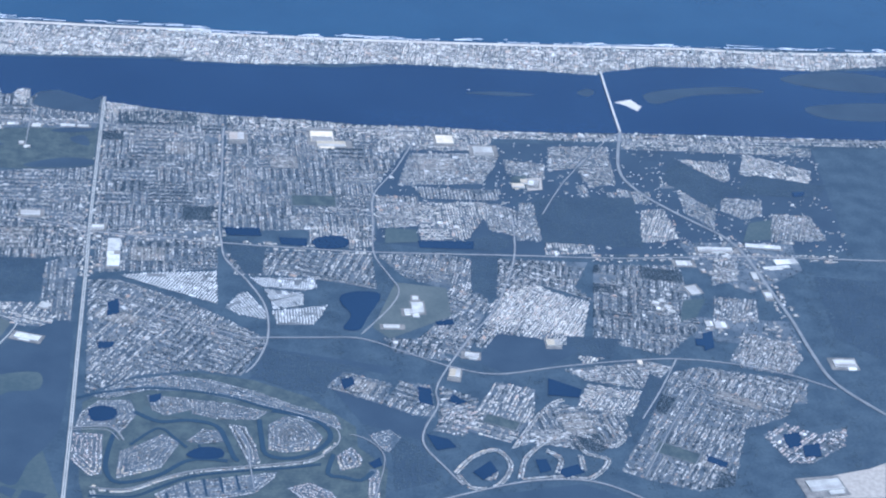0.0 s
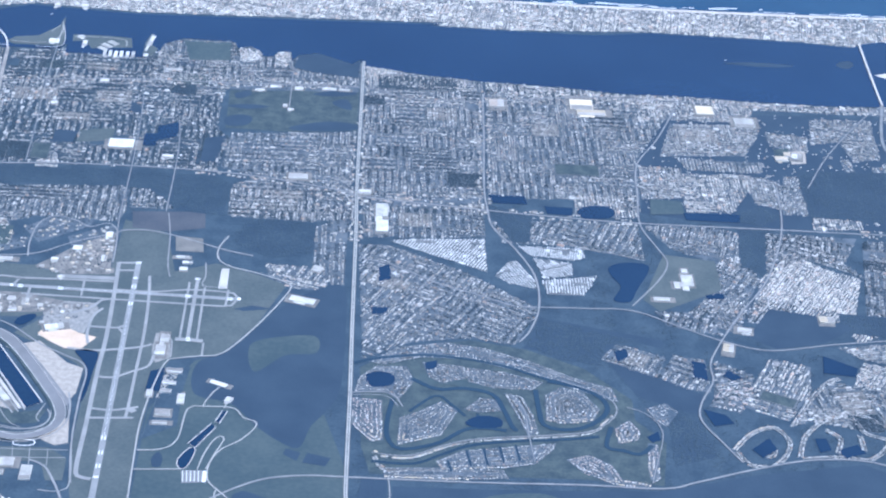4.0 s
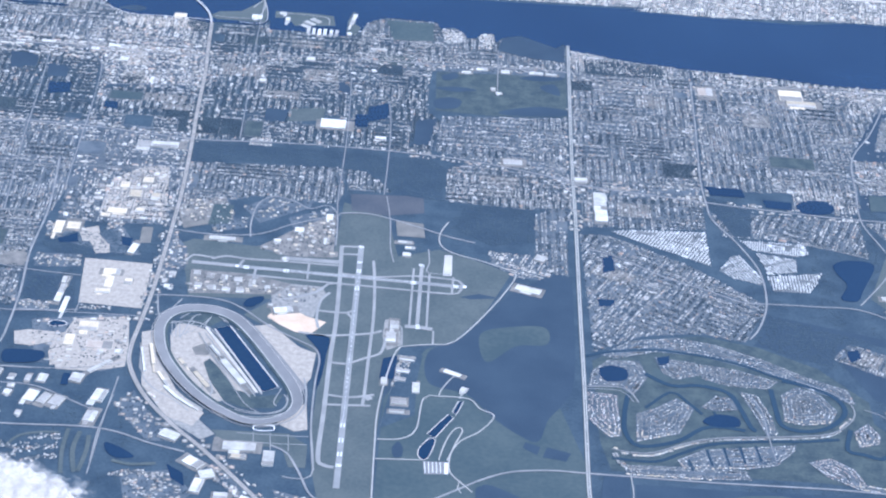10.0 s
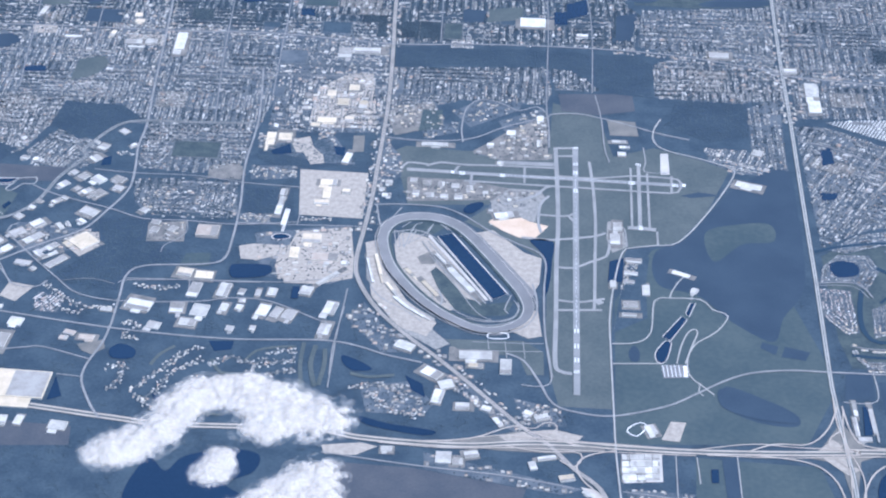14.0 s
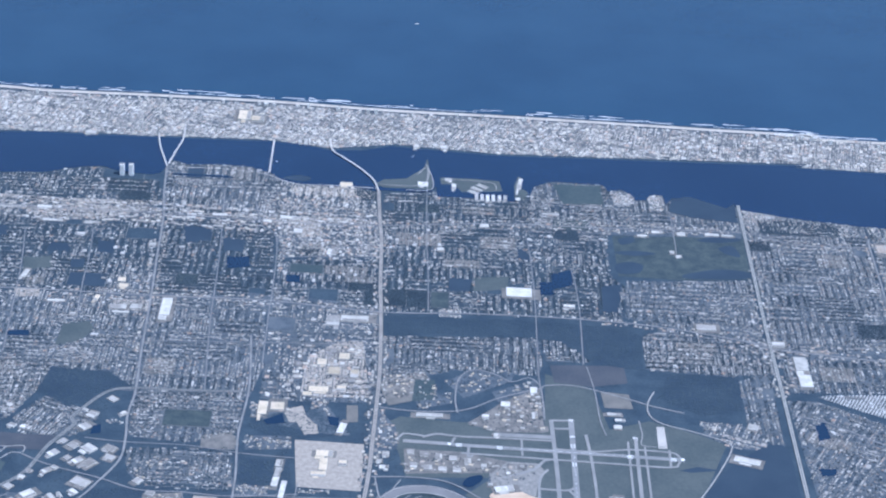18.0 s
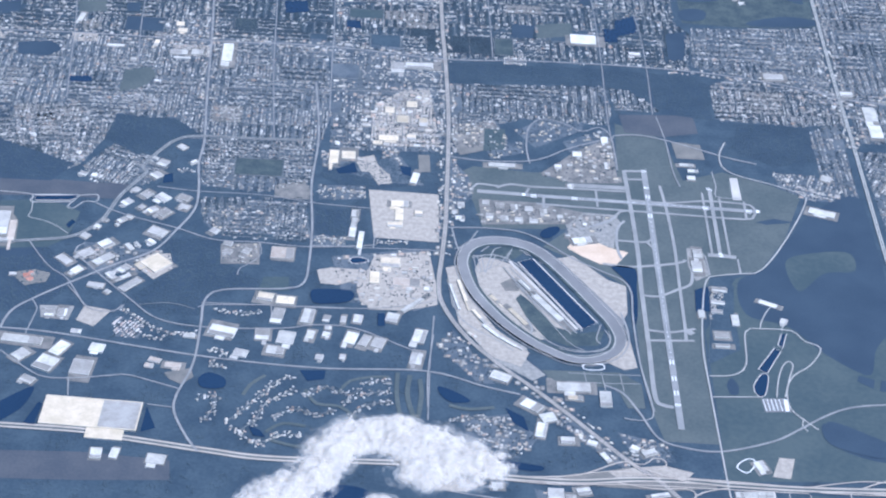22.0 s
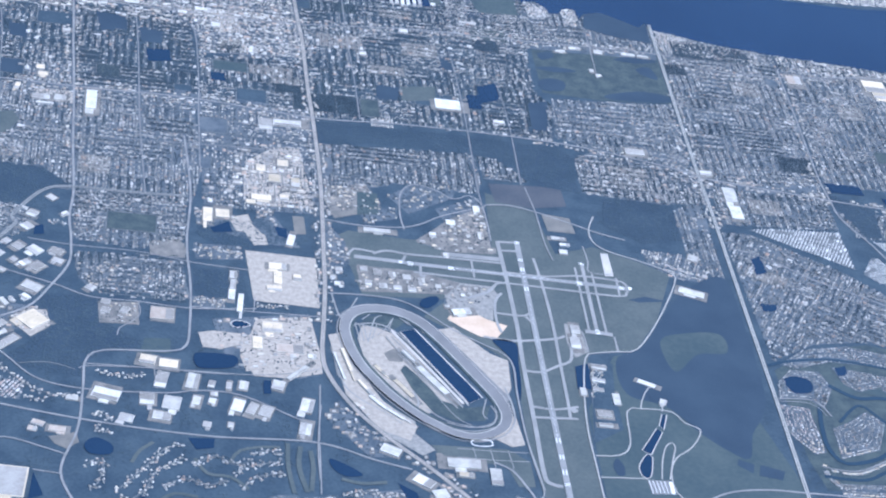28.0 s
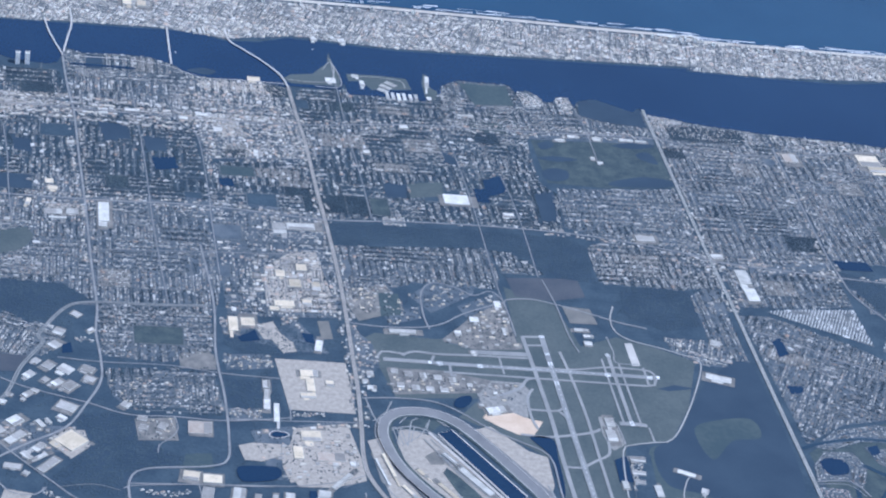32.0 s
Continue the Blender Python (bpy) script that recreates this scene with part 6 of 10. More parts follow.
woods("dark wood of slash pine", 0.12, floor_it=False, pts=[(345.8, 27.9), (471.3, 47.3), (558.3, 65.2), (592.3, 25.9), (581, -26.5), (341, -36.4)])
area("ground_heath", heath, "reddish brown marsh with haze-blue tint", z=0.05, pts=[(-167.4, -78.9), (-107.6, -81.9), (-33.1, -98.4), (-39.5, -126), (-104.1, -130.1), (-154.8, -128)])
woods("dark roadside wood", 0.2, pts=[(-155.4, -122.6), (-104.1, -130.1), (-32.6, -114.8), (3.7, -133.9), (24.7, -198.4), (-201, -212.6), (-197.3, -136)])
area("ground_pasture", pasture, "green field beside the motorway", z=0.05, pts=[(77.8, -60.3), (159.1, -64.8), (169.3, -112.7), (147.1, -120.5), (76.1, -105.1)])
lake("dark blue borrow pit", pts=[(198.8, -72.4), (213.5, -65.8), (231.3, -75.9), (227, -109), (198.4, -108.2), (193.4, -94.9)])
lake("small square pond", pts=[(87.3, -71.7), (92.2, -71.4), (91.9, -84.9), (87.1, -85.2)])
lake("long pond in a lot", pts=[(194.2, 0.5), (197.9, -1.1), (197.9, -29.3), (192, -31.4)])
lake("dark blue pond", pts=[(-255.9, 134.7), (-250.1, 138.7), (-226.8, 138.1), (-227.3, 125.7), (-247.6, 120.8), (-254.3, 123.9)])
lake("small square pond", pts=[(-206.9, 112.7), (-201.5, 113.1), (-201.1, 102.5), (-206.2, 103.6)])
lake("round dark pond", pts=[(-326.8, 29.9), (-320.1, 36.9), (-309, 31.1), (-309.2, 21.3), (-323, 20.4)])
lake("dark pond among trees", pts=[(-259, 44.2), (-241.1, 45.4), (-241.7, 35.5), (-253.3, 32.7)])
lake("dark triangular pond", pts=[(-244.8, 297.7), (-230.2, 309), (-227.5, 294.6), (-241.8, 291.9)])
lake("small dark pond", pts=[(-194.7, 308), (-185.3, 306), (-185, 293.2), (-192, 295.3)])
lake("small dark pond", pts=[(-376.5, 277.7), (-370.2, 280.6), (-368.7, 268), (-376.5, 265.8)])
lake("dark square pond", bank=0.9, pts=[(-470.3, 240.4), (-437.5, 243.5), (-442.8, 236), (-468.4, 233.7)])
lake("dark blue pond at the pad's corner", pts=[(-357.8, -2), (-349.8, -23.5), (-359.2, -28.1)])
lake("dark blue industrial pond", pts=[(-448.3, 3), (-434.9, 13), (-439, -8), (-451.2, -23.4), (-460.6, -32.7), (-463.6, -15.7)])
lake("dark blue fairway pond", pts=[(-163.7, 34), (-151.3, 28.4), (-141.8, 19.4), (-154.2, 17.3), (-162, 24.5)])
lake("dark winding fairway pond", pts=[(-145.7, -31.8), (-126, -38.3), (-95.2, -44), (-102.4, -49.2), (-133.2, -42.9), (-144.4, -37.7)])
lake("dark winding fairway pond", pts=[(-118.5, 14.5), (-106.2, 5.8), (-103.2, -9.5), (-113.5, -0.9)])
lake("long pond under the cloud", pts=[(-170.2, -35.2), (-155.4, -30), (-153.1, -34.6), (-167.9, -39.2)])
woods("dark wood", 0.3, pts=[(-334.8, 175.2), (-289.1, 143.9), (-260.4, 142.8), (-268.1, 135.3), (-316.8, 134.6), (-327.7, 120.1), (-333.8, 99.6), (-388.9, 111.7), (-355.5, 155.7)])
woods("dark wood", 0.25, pts=[(-423.8, 363), (-375.7, 359.8), (-353.9, 338.6), (-374.5, 328.2), (-389.2, 307.8), (-428.5, 329)])
woods("dark wood", 0.25, pts=[(-368.6, 191.2), (-323.9, 198.1), (-317.7, 137.9), (-331.2, 118.8), (-352.7, 121)])
woods("dark wood", 0.25, pts=[(-257.9, 242.4), (-220.1, 243.3), (-215.7, 205.3), (-241.9, 205.2), (-255.8, 210.5)])
woods("dark wood", 0.25, pts=[(-257.3, 288.3), (-248.2, 306.1), (-201.2, 318), (-179.2, 280.9), (-214.7, 274.3), (-242.2, 276.6)])
woods("dark wood along the road", 0.35, pts=[(-155.2, 474.6), (-109.8, 475.6), (-34, 477.2), (53.7, 473.1), (69.1, 457.1), (63.4, 423.8), (19.8, 413.7), (-2.1, 441.6), (-35.4, 448.2), (-112.5, 446.4), (-154.8, 438.1)])
woods("dark park trees", 0.3, pts=[(-370.2, 351.9), (-417.2, 359.5), (-427.9, 325.7), (-399.8, 302.7), (-384.3, 320.7)])
area("ground_golf", lawn, "green golf course with dark bunkers of trees", z=0.06, pts=[(53.6, 645.8), (101.5, 647.9), (178, 664.3), (176.4, 572.2), (107.9, 563.9), (54.6, 566.5)])
woods("rows of trees on the golf course", 0.09, floor_it=False, pts=[(53.6, 645.8), (101.5, 647.9), (178, 664.3), (176.4, 572.2), (107.9, 563.9), (54.6, 566.5)])
area("ground_trees", scrub, "dark tree belt on the golf course", z=0.2, round_it=True, block=False, pts=[(59.4, 639.5), (72.1, 645.2), (73.9, 636.3), (61.6, 628.4)])
area("ground_trees", scrub, "dark tree belt on the golf course", z=0.2, round_it=True, block=False, pts=[(52.6, 585.7), (64.8, 594.4), (77.8, 590.1), (74.2, 574.7), (56.5, 571)])
area("ground_trees", scrub, "dark tree belt on the golf course", z=0.2, round_it=True, block=False, pts=[(114.1, 574), (146.7, 587.7), (173.2, 585.8), (174.6, 574.1), (123.6, 567.4)])
area("ground_trees", scrub, "dark tree belt on the golf course", z=0.2, round_it=True, block=False, pts=[(53.3, 612), (72.1, 617), (92.6, 613.4), (71.1, 607)])
area("ground_trees", scrub, "dark tree belt on the golf course", z=0.2, round_it=True, block=False, pts=[(133, 645.2), (160.8, 655.8), (175.9, 649.2), (153.6, 641.4)])
area("ground_trees", scrub, "dark tree belt on the golf course", z=0.2, round_it=True, block=False, pts=[(152.2, 630), (166.1, 635.8), (171.1, 615), (158.6, 619.4)])
lake("dark pond beside houses", pts=[(-6.9, 563.1), (11.6, 573.3), (12.1, 543.8), (-6.1, 535)])
lake("dark square pond", pts=[(-18, 547.4), (-5.2, 548.5), (-5.7, 524.7), (-17.7, 523.6)])
lake("dark square pond", pts=[(-301.2, 566.4), (-281, 570.4), (-278.5, 549.2), (-298.5, 545.3)])
lake("dark square pond", pts=[(-245, 537.5), (-232.5, 538.6), (-231.8, 525.2), (-244.3, 524.1)])
lake("dark pond", pts=[(-572.4, 639.7), (-559.9, 643.2), (-554.8, 622.8), (-568.7, 621.5)])
lake("dark pond", pts=[(-471.1, 418.6), (-452.3, 420.2), (-450.4, 411), (-469, 409.5)])
area("ground_ballfield", grass, "worn green ball fields", z=0.07, pts=[(-427.4, 396.4), (-425.9, 433.8), (-405.3, 440.4), (-398.6, 426.7), (-407.8, 407.2)])
area("ground_meadow", scrub, "dark riverside meadow", z=0.34, pts=[(116.6, 728.7), (135.7, 736.7), (169.8, 715.6), (178.1, 723.6), (176.4, 684), (133.1, 691.7), (112.6, 701.6)])
area("ground_meadow", pasture, "grassy riverside field", z=0.34, pts=[(1.4, 751), (48.5, 750.6), (49.3, 711.2), (9.8, 707.4)])
lake("dark blue angular lake", pts=[(391.6, 342.6), (403.3, 351.5), (422.7, 351.5), (425.7, 341.2), (412.3, 308.5), (404.2, 289.4), (391.2, 291.5), (398.9, 312.5), (393, 328.7)])
lake("dark oval pond ringed by homes", pts=[(372.6, 439.2), (384.4, 448.3), (402, 447.6), (406, 435.7), (397.7, 427), (377.6, 425.4)])
woods("dark block of wood", 0.3, pts=[(293.6, 443.1), (310.8, 436.4), (331.1, 422.8), (326.9, 380.4), (313.1, 377.4), (297.5, 415.3)])
woods("dark strip of wood", 0.3, pts=[(512.8, 421.8), (535.6, 415.5), (527.3, 350.3), (505.7, 353.4)])
woods("dark wood", 0.22, pts=[(328.4, 260.8), (370.7, 242.4), (406.4, 232), (378.2, 222), (371.3, 193.3), (340.6, 199.5), (314.8, 218.2)])
lake("dark pond", pts=[(188.3, 166.9), (199.1, 172.9), (210, 168.1), (207.9, 154.9), (192.9, 151.8)])
lake("small dark pond", pts=[(191.4, 264.8), (205, 265.7), (205.1, 257.1), (192.9, 253.8)])
lake("small dark pond", pts=[(197.6, 327), (206.9, 334.1), (208, 309.7), (197.8, 304.5)])
lake("small dark pond", pts=[(234, 187.5), (243.7, 191.3), (242.7, 180.2), (234.8, 177.4)])
lake("dark pond", pts=[(294.2, 460.7), (327, 460.2), (328.8, 445.9), (298.7, 445.6)])
lake("dark pond", pts=[(343.8, 444), (368.8, 443), (367.8, 428.7), (345.5, 431)])
lake("dark pond", pts=[(467.5, 443.5), (518.5, 444.4), (516.4, 430.1), (468.5, 430.4)])
lake("dark pond", pts=[(445.2, 139.3), (461.8, 132.6), (466.9, 121.7), (451.1, 117.2)])
lake("dark pond inside an estate", pts=[(475.2, 89.4), (490.3, 104.6), (494.6, 90.4), (482.2, 79.1)])
lake("dark pond inside an estate", pts=[(540, 92.7), (556.5, 100.7), (561, 90.1), (544.5, 82.2)])
lake("dark pond inside an estate", pts=[(525.1, 106.4), (533.8, 106.9), (535.6, 92.5), (526.3, 88.4)])
lake("dark pond inside an estate", pts=[(444.4, 205.7), (455.2, 202.3), (454.5, 178.3), (443.7, 181.6)])
lake("dark pond inside an estate", pts=[(384.3, 214.2), (393.7, 218.9), (394.9, 206.7), (385.3, 199.7)])
lake("dark pond", pts=[(472.4, 195.2), (482, 183.9), (474.7, 179.5), (466.6, 185.3)])
lake("dark estate pond", pts=[(397.7, 99.8), (407.1, 107.6), (408.1, 96.8), (401.3, 92.8)])
area("ground_meadow", lawn, "green fairways of the estate", z=0.045, block=False, pts=[(183.8, 178.3), (225.3, 211.1), (270.1, 222), (314.5, 211.6), (357.6, 188.5), (391.6, 147.7), (391.3, 121.4), (411.9, 93.4), (404.2, 40.7), (347, 44.8), (289.7, 44.1), (192.3, 42.1), (185.7, 74.8)])
canal(3.8, pts=[(209.3, 137.4), (205.1, 111.8), (204.8, 87.3), (214.4, 73.1), (241.7, 81.9), (261.7, 99.8), (276.7, 103.4), (293.2, 100.8)])
canal(4.1, pts=[(223.6, 164.9), (242.2, 151.9), (263.9, 154.1), (284.8, 147.4), (292.4, 127.7), (297.9, 105.5), (301.7, 101.7)])
canal(4.1, pts=[(318, 156), (319.1, 130.4), (321.6, 110.7), (335.7, 105), (355.4, 111.2), (370.8, 130.6), (367.7, 148.5), (351.2, 161.6), (328, 168.2)])
canal(3.0, pts=[(193.2, 57), (223.6, 55.9), (244.9, 68.6), (266.4, 80.9), (300.3, 88.3), (334.1, 92.3), (362.1, 97.8)])
canal(3.0, pts=[(178.8, 182.9), (198.8, 191.2), (232, 197.9), (267, 194.6), (297.1, 186.3), (322.1, 173.6), (347.1, 164.2)])
canal(3.8, pts=[(372.3, 110.7), (366.7, 85.8), (378.6, 81.5), (390.6, 77.8), (400.7, 89.1)])
canal(2.5, pts=[(221.1, 120.6), (241.6, 142.9), (253.6, 131), (263.1, 117.6)])
canal(1.7, pts=[(248.4, 60.9), (250.7, 47.8)])
canal(1.7, pts=[(262.6, 74.4), (265.2, 55.8)])
canal(1.7, pts=[(275.3, 78.4), (277.5, 57)])
canal(1.7, pts=[(287.1, 80.9), (289.3, 60.8)])
canal(1.7, pts=[(299, 83.4), (301.2, 64.6)])
canal(2.2, pts=[(271.9, 122.1), (277.1, 108.4), (289.5, 106.1)])
road("road_estate", lane, 1.3, "curving estate road", pts=[(193.7, 67.8), (207.8, 65.1), (224.3, 66.7), (249.9, 81.4), (275.5, 90.1), (330.7, 98.2), (359, 105.9), (376.5, 125.4), (376.9, 143.6), (363.6, 156.9), (339, 169.4)])
road("road_estate", lane, 1.0, "curving estate road", pts=[(299.6, 144.5), (307.9, 129.3), (309.6, 97.6), (312.2, 63.6)])
road("road_estate", lane, 1.0, "curving estate road", pts=[(175.4, 139.8), (203.1, 140.5), (213, 126.9)])
area("ground_meadow", pasture, "dull green fairway", z=0.15, block=False, round_it=True, pts=[(230.5, 171.6), (256.2, 166.8), (285.9, 160.1), (276.6, 151.7), (247, 159.8), (233.5, 151)])
lake("dark fairway pond", pts=[(262.5, 109), (273.8, 118.7), (288.4, 116.6), (289.5, 106.1), (272.4, 103)])
woods("strip of estate trees", 0.25, pts=[(416.9, 137.6), (441.6, 123), (449.9, 79.3), (415, 64.8)])
area("ground_scrub", scrub, "dark wetland between estates", z=0.06, pts=[(366.7, 248.9), (425, 233.6), (423.9, 221), (393.1, 232.7), (368.5, 199.2), (311.4, 214.1), (339.7, 256.7)])
area("ground_scrub", scrub, "dark wetland between estates", z=0.06, pts=[(377.4, 199.4), (420.2, 176.4), (449.3, 157.4), (440.1, 130.4), (396.4, 152.5)])
area("ground_scrub", scrub, "dark cleared land", z=0.06, pts=[(519.5, 288.3), (556.5, 280.5), (587.2, 263.8), (554.7, 237), (516.2, 227.5), (495.1, 243.9)])
area("ground_school", grass, "green school grounds", z=0.07, pts=[(441.3, 369.1), (484.6, 361.2), (484.3, 314.3), (428.6, 276.7), (415.9, 294)])
lake("dark pond", pts=[(469, 304.7), (483.8, 309.7), (485.2, 300.7), (470.6, 297.5)])
lake("dark pond", pts=[(552.1, 220), (577.3, 204), (572.9, 191.7), (548.3, 195.2)])
lake("dark pond", pts=[(687.5, 284.5), (702.3, 284.9), (696.8, 271.3), (686.2, 273.7)])
lake("dark estate pond", pts=[(727.5, 142.9), (742.3, 147.1), (739.5, 127.6), (727.1, 123.6)])
lake("dark estate pond", pts=[(739.5, 127.6), (754.2, 131.7), (751.3, 112.6), (737.7, 112.4)])
lake("dark estate pond", pts=[(659.8, 115), (675.1, 104), (671.2, 96.5), (658.5, 105.3)])
woods("dark wood", 0.2, pts=[(583.4, 532.2), (681.9, 537.4), (673.7, 438.9), (581.1, 445.2)])
woods("dark wood", 0.2, pts=[(738, 623.5), (786.3, 560.4), (754.6, 518.6), (716.6, 574.1)])
woods("dark wood", 0.2, pts=[(810.6, 591.3), (879.4, 571.4), (867.2, 547.3), (783.5, 548.6)])
woods("dark wood", 0.2, pts=[(576.4, 285.6), (624.1, 282.5), (608.8, 251.3), (576.3, 254.7)])
woods("dark wood", 0.16, pts=[(820.2, 393.8), (885.3, 386.3), (845.1, 253.3), (811.7, 288.2)])
woods("dark wood", 0.2, pts=[(592.1, 132.9), (625.1, 164.7), (648.8, 214), (638, 230.6), (603.9, 148.6)])
area("ground_field", lawn, "green school field", z=0.15, pts=[(569.3, 573.1), (584.7, 577.6), (584, 551), (569.3, 546.7)])
area("ground_field", pasture, "green field beside houses", z=0.15, pts=[(784.1, 491.9), (807.7, 499.8), (797.5, 460.4), (769.5, 454.7)])
area("ground_field", pasture, "green field beside houses", z=0.15, pts=[(440.3, 466), (468.4, 464.4), (468.6, 441.5), (437.8, 437.8)])
area("ground_field", pasture, "open field by the offices", z=0.15, pts=[(690.6, 347.9), (711.3, 350.6), (696.8, 319.9), (679.8, 310.1)])
lake("dark pond", pts=[(695.5, 292.5), (705.4, 297.4), (701.1, 270.4), (691.6, 264.8)])
lake("dark pond", pts=[(841.7, 555.8), (855.1, 557.8), (851.4, 548.3), (840.9, 546.6)])
woods("dark smooth wood", 0.2, pts=[(557.7, 446), (536.5, 426.4), (510.7, 431.3), (481.2, 440), (517.7, 446), (535, 460.5)])
area("ground_scrub", scrub, "dark woodland floor", z=0.03, block=False, pts=[(445.9, 618.7), (571.2, 645.4), (887.1, 654), (866.7, 440.7), (534.5, 419.2), (430.3, 439.5)])
area("ground_lot", tan_lot, "pale school yard", z=0.15, block=False, pts=[(582.5, 570.5), (599.5, 573.8), (596.5, 548.3), (582, 545.1)])
area("ground_quarry", tan_lot, "pale concrete works yard", z=0.08, pts=[(732, 82.6), (785.6, 98), (800.6, 105.7), (786.8, 60), (734.6, 59.5)])
# Irregular dark blue sheet, drawn with the lake material.
lake("irregular dark blue patch under the clouds", pts=[(-291.2, -117.6), (-280.8, -83.3), (-267.5, -95.5), (-257, -80.1), (-228.3, -71.3), (-208.9, -75.8), (-210.3, -93), (-227.1, -105.3), (-214.2, -118.2), (-238.7, -125.2), (-247.8, -136.6), (-263.5, -129.5), (-271.5, -146.1), (-283.2, -141.5)])
area("ground_scrub", heath, "brownish rough grass", z=0.06, pts=[(-13.9, 403.2), (48, 407.5), (49.9, 379.8), (19.3, 371.3), (-11.2, 375.6)])
woods("dark wood", 0.25, pts=[(25.3, 449), (63.5, 461.4), (64.5, 402.1), (28.9, 407.1)])
area("ground_strip", heath, "pale pinkish cleared strip", z=0.07, pts=[(-576.6, 252.4), (-474.5, 264.3), (-400.7, 261.5), (-409.9, 241), (-459.8, 241.3), (-533.3, 236.6), (-573.8, 234.5)])
area("ground_pasture", pasture, "flat green field", z=0.05, pts=[(-531.9, 226), (-459.3, 236.2), (-433.3, 221.8), (-438.4, 186.1), (-464.1, 162.3), (-522.2, 154.8)])
woods("dark wood", 0.2, pts=[(-523.6, 164.6), (-449.4, 174.4), (-425.6, 127.9), (-446.3, 100), (-512.9, 85.8)])
woods("dark wood", 0.16, pts=[(-579.5, 325.1), (-519.2, 322.5), (-447.1, 286.5), (-461.7, 261.7), (-569.7, 260.9)])
area("ground_lot", tan_lot, "vast pale mall car park", z=0.14, block=False, pts=[(-218, 271.5), (-163.7, 269.4), (-163.3, 204.9), (-212.4, 207.1)])
area("ground_lot", tan_lot, "pale car parks round the stores", z=0.13, block=False, pts=[(-211.1, 184.7), (-170.9, 192.8), (-164.9, 148), (-164.5, 126.3), (-188.7, 117.5), (-213.7, 117.3), (-220.8, 140.7)])
area("ground_lot", tan_lot, "pale hospital car parks", z=0.13, block=False, pts=[(-216.8, 398.7), (-192.8, 424.2), (-171.2, 425.7), (-162.3, 338.3), (-203, 335.5), (-218.4, 347.9)])
area("ground_lot", yard_lot, "pale car parks of the college", z=0.13, block=False, pts=[(-83.3, 306.9), (-68, 324.4), (-52.5, 343.1), (-23.7, 365.7), (-21.6, 298.3), (-57.8, 295.8)])
area("ground_lot", yard_lot, "pale hangar yards", z=0.13, block=False, pts=[(-132.9, 265.6), (-88.1, 265.3), (-52, 254.7), (-64.6, 237.7), (-130.4, 231.6)])
area("ground_lot", brown_field, "brownish worn lot", z=0.13, block=False, pts=[(-156.3, 361.1), (-130.4, 373.9), (-124.2, 338.2), (-146.7, 327.8)])
area("ground_lot", land, "dark yards between workshops", z=0.13, block=False, pts=[(37.8, 167.4), (54.8, 168.5), (51.1, 133.3), (51.1, 91.4), (26.6, 72.9), (31, 110.8), (36.2, 139.5)])
area("ground_lot", brown_field, "brownish cleared yard", z=0.13, block=False, pts=[(26.3, 364.6), (49.6, 361.7), (51.5, 339.6), (28.5, 339.8)])
area("ground_lot", tan_lot, "sand-coloured clinic lots", z=0.13, block=False, pts=[(-226.4, 316.3), (-215.4, 321.4), (-204.4, 283.4), (-210.7, 278.7)])
area("ground_lot", tan_lot, "pale frontage yards", z=0.13, block=False, pts=[(-169.1, -62.9), (-143.2, -58.9), (-131.6, -62.2), (-145.7, -71.8), (-166.3, -72)])

area("ground_lot", brown_field, "pinkish yard round a plant", z=0.15, pts=[(-508.2, 209.4), (-502.5, 215.8), (-485.1, 219.6), (-477, 205.2), (-474.8, 176.5), (-503.8, 172.8)])
area("ground_lot", brown_field, "worn patch under a mast yard", z=0.15, block=False, pts=[(-472.6, 140.3), (-455.5, 145.6), (-443.4, 141.9), (-445.2, 131.3), (-459.5, 125.7)])
area("ground_lot", tan_lot, "pale yard round a warehouse", z=0.15, block=False, pts=[(-385.3, 157.1), (-375.2, 171.7), (-360.8, 173.5), (-356.9, 156), (-369.7, 140.6)])
area("ground_pad", concrete, "pale concrete pad of the freight depot", z=0.2, block=False, pts=[(29.4, -60.4), (55.6, -57.5), (55.5, -85.9), (29.8, -88.6)])
area("ground_strip", scrub, "dark ploughed strip", z=0.15, pts=[(94.9, -59.6), (105.4, -58.9), (105.7, -104.6), (96.3, -104.2)])
area("ground_lot", scrub, "dark square lot inside a pale track", z=0.15, pts=[(186.3, 35.7), (204.9, 38.1), (203.9, 8), (183, 6.7)])
area("ground_lot", tan_lot, "pale gravel yard", z=0.15, block=False, pts=[(56, -43.6), (62.9, -24.2), (73.2, -24.7), (67.9, -45.1)])
area("ground_lot", tan_lot, "sandy works ground beside the motorway", z=0.22, block=False, pts=[(-52.5, -46.4), (-35.7, -41.2), (-14.9, -37.5), (4, -43.4), (0.3, -48.3), (-26.1, -48.8), (-44.7, -53.5)])
area("ground_lot", tan_lot, "sandy works ground in the junction", z=0.22, block=False, pts=[(157.3, -50.4), (169.8, -36.2), (174, -39.5), (177.9, -60.6), (185.5, -65.8), (176.7, -72), (169, -64)])
area("ground_lot", pale_sand, "pale bare sand by the frontage road", z=0.22, block=False, pts=[(2.3, -94.2), (11.5, -96.4), (18.7, -104.2), (13.3, -108.3), (6, -102.3)])
area("ground_lot", grass, "grass car park with pale lanes", z=0.16, block=False, pts=[(-92.4, 57.1), (-38.3, 58.7), (-38, 46.8), (-83.8, 46.5)])
area("ground_field", scrub, "dark rounded marsh patch", z=0.15, round_it=True, pts=[(96.1, 8.4), (102.9, 13.9), (127.2, 1.2), (150.6, -18.5), (125.9, -18.9), (100.6, -8.5)])
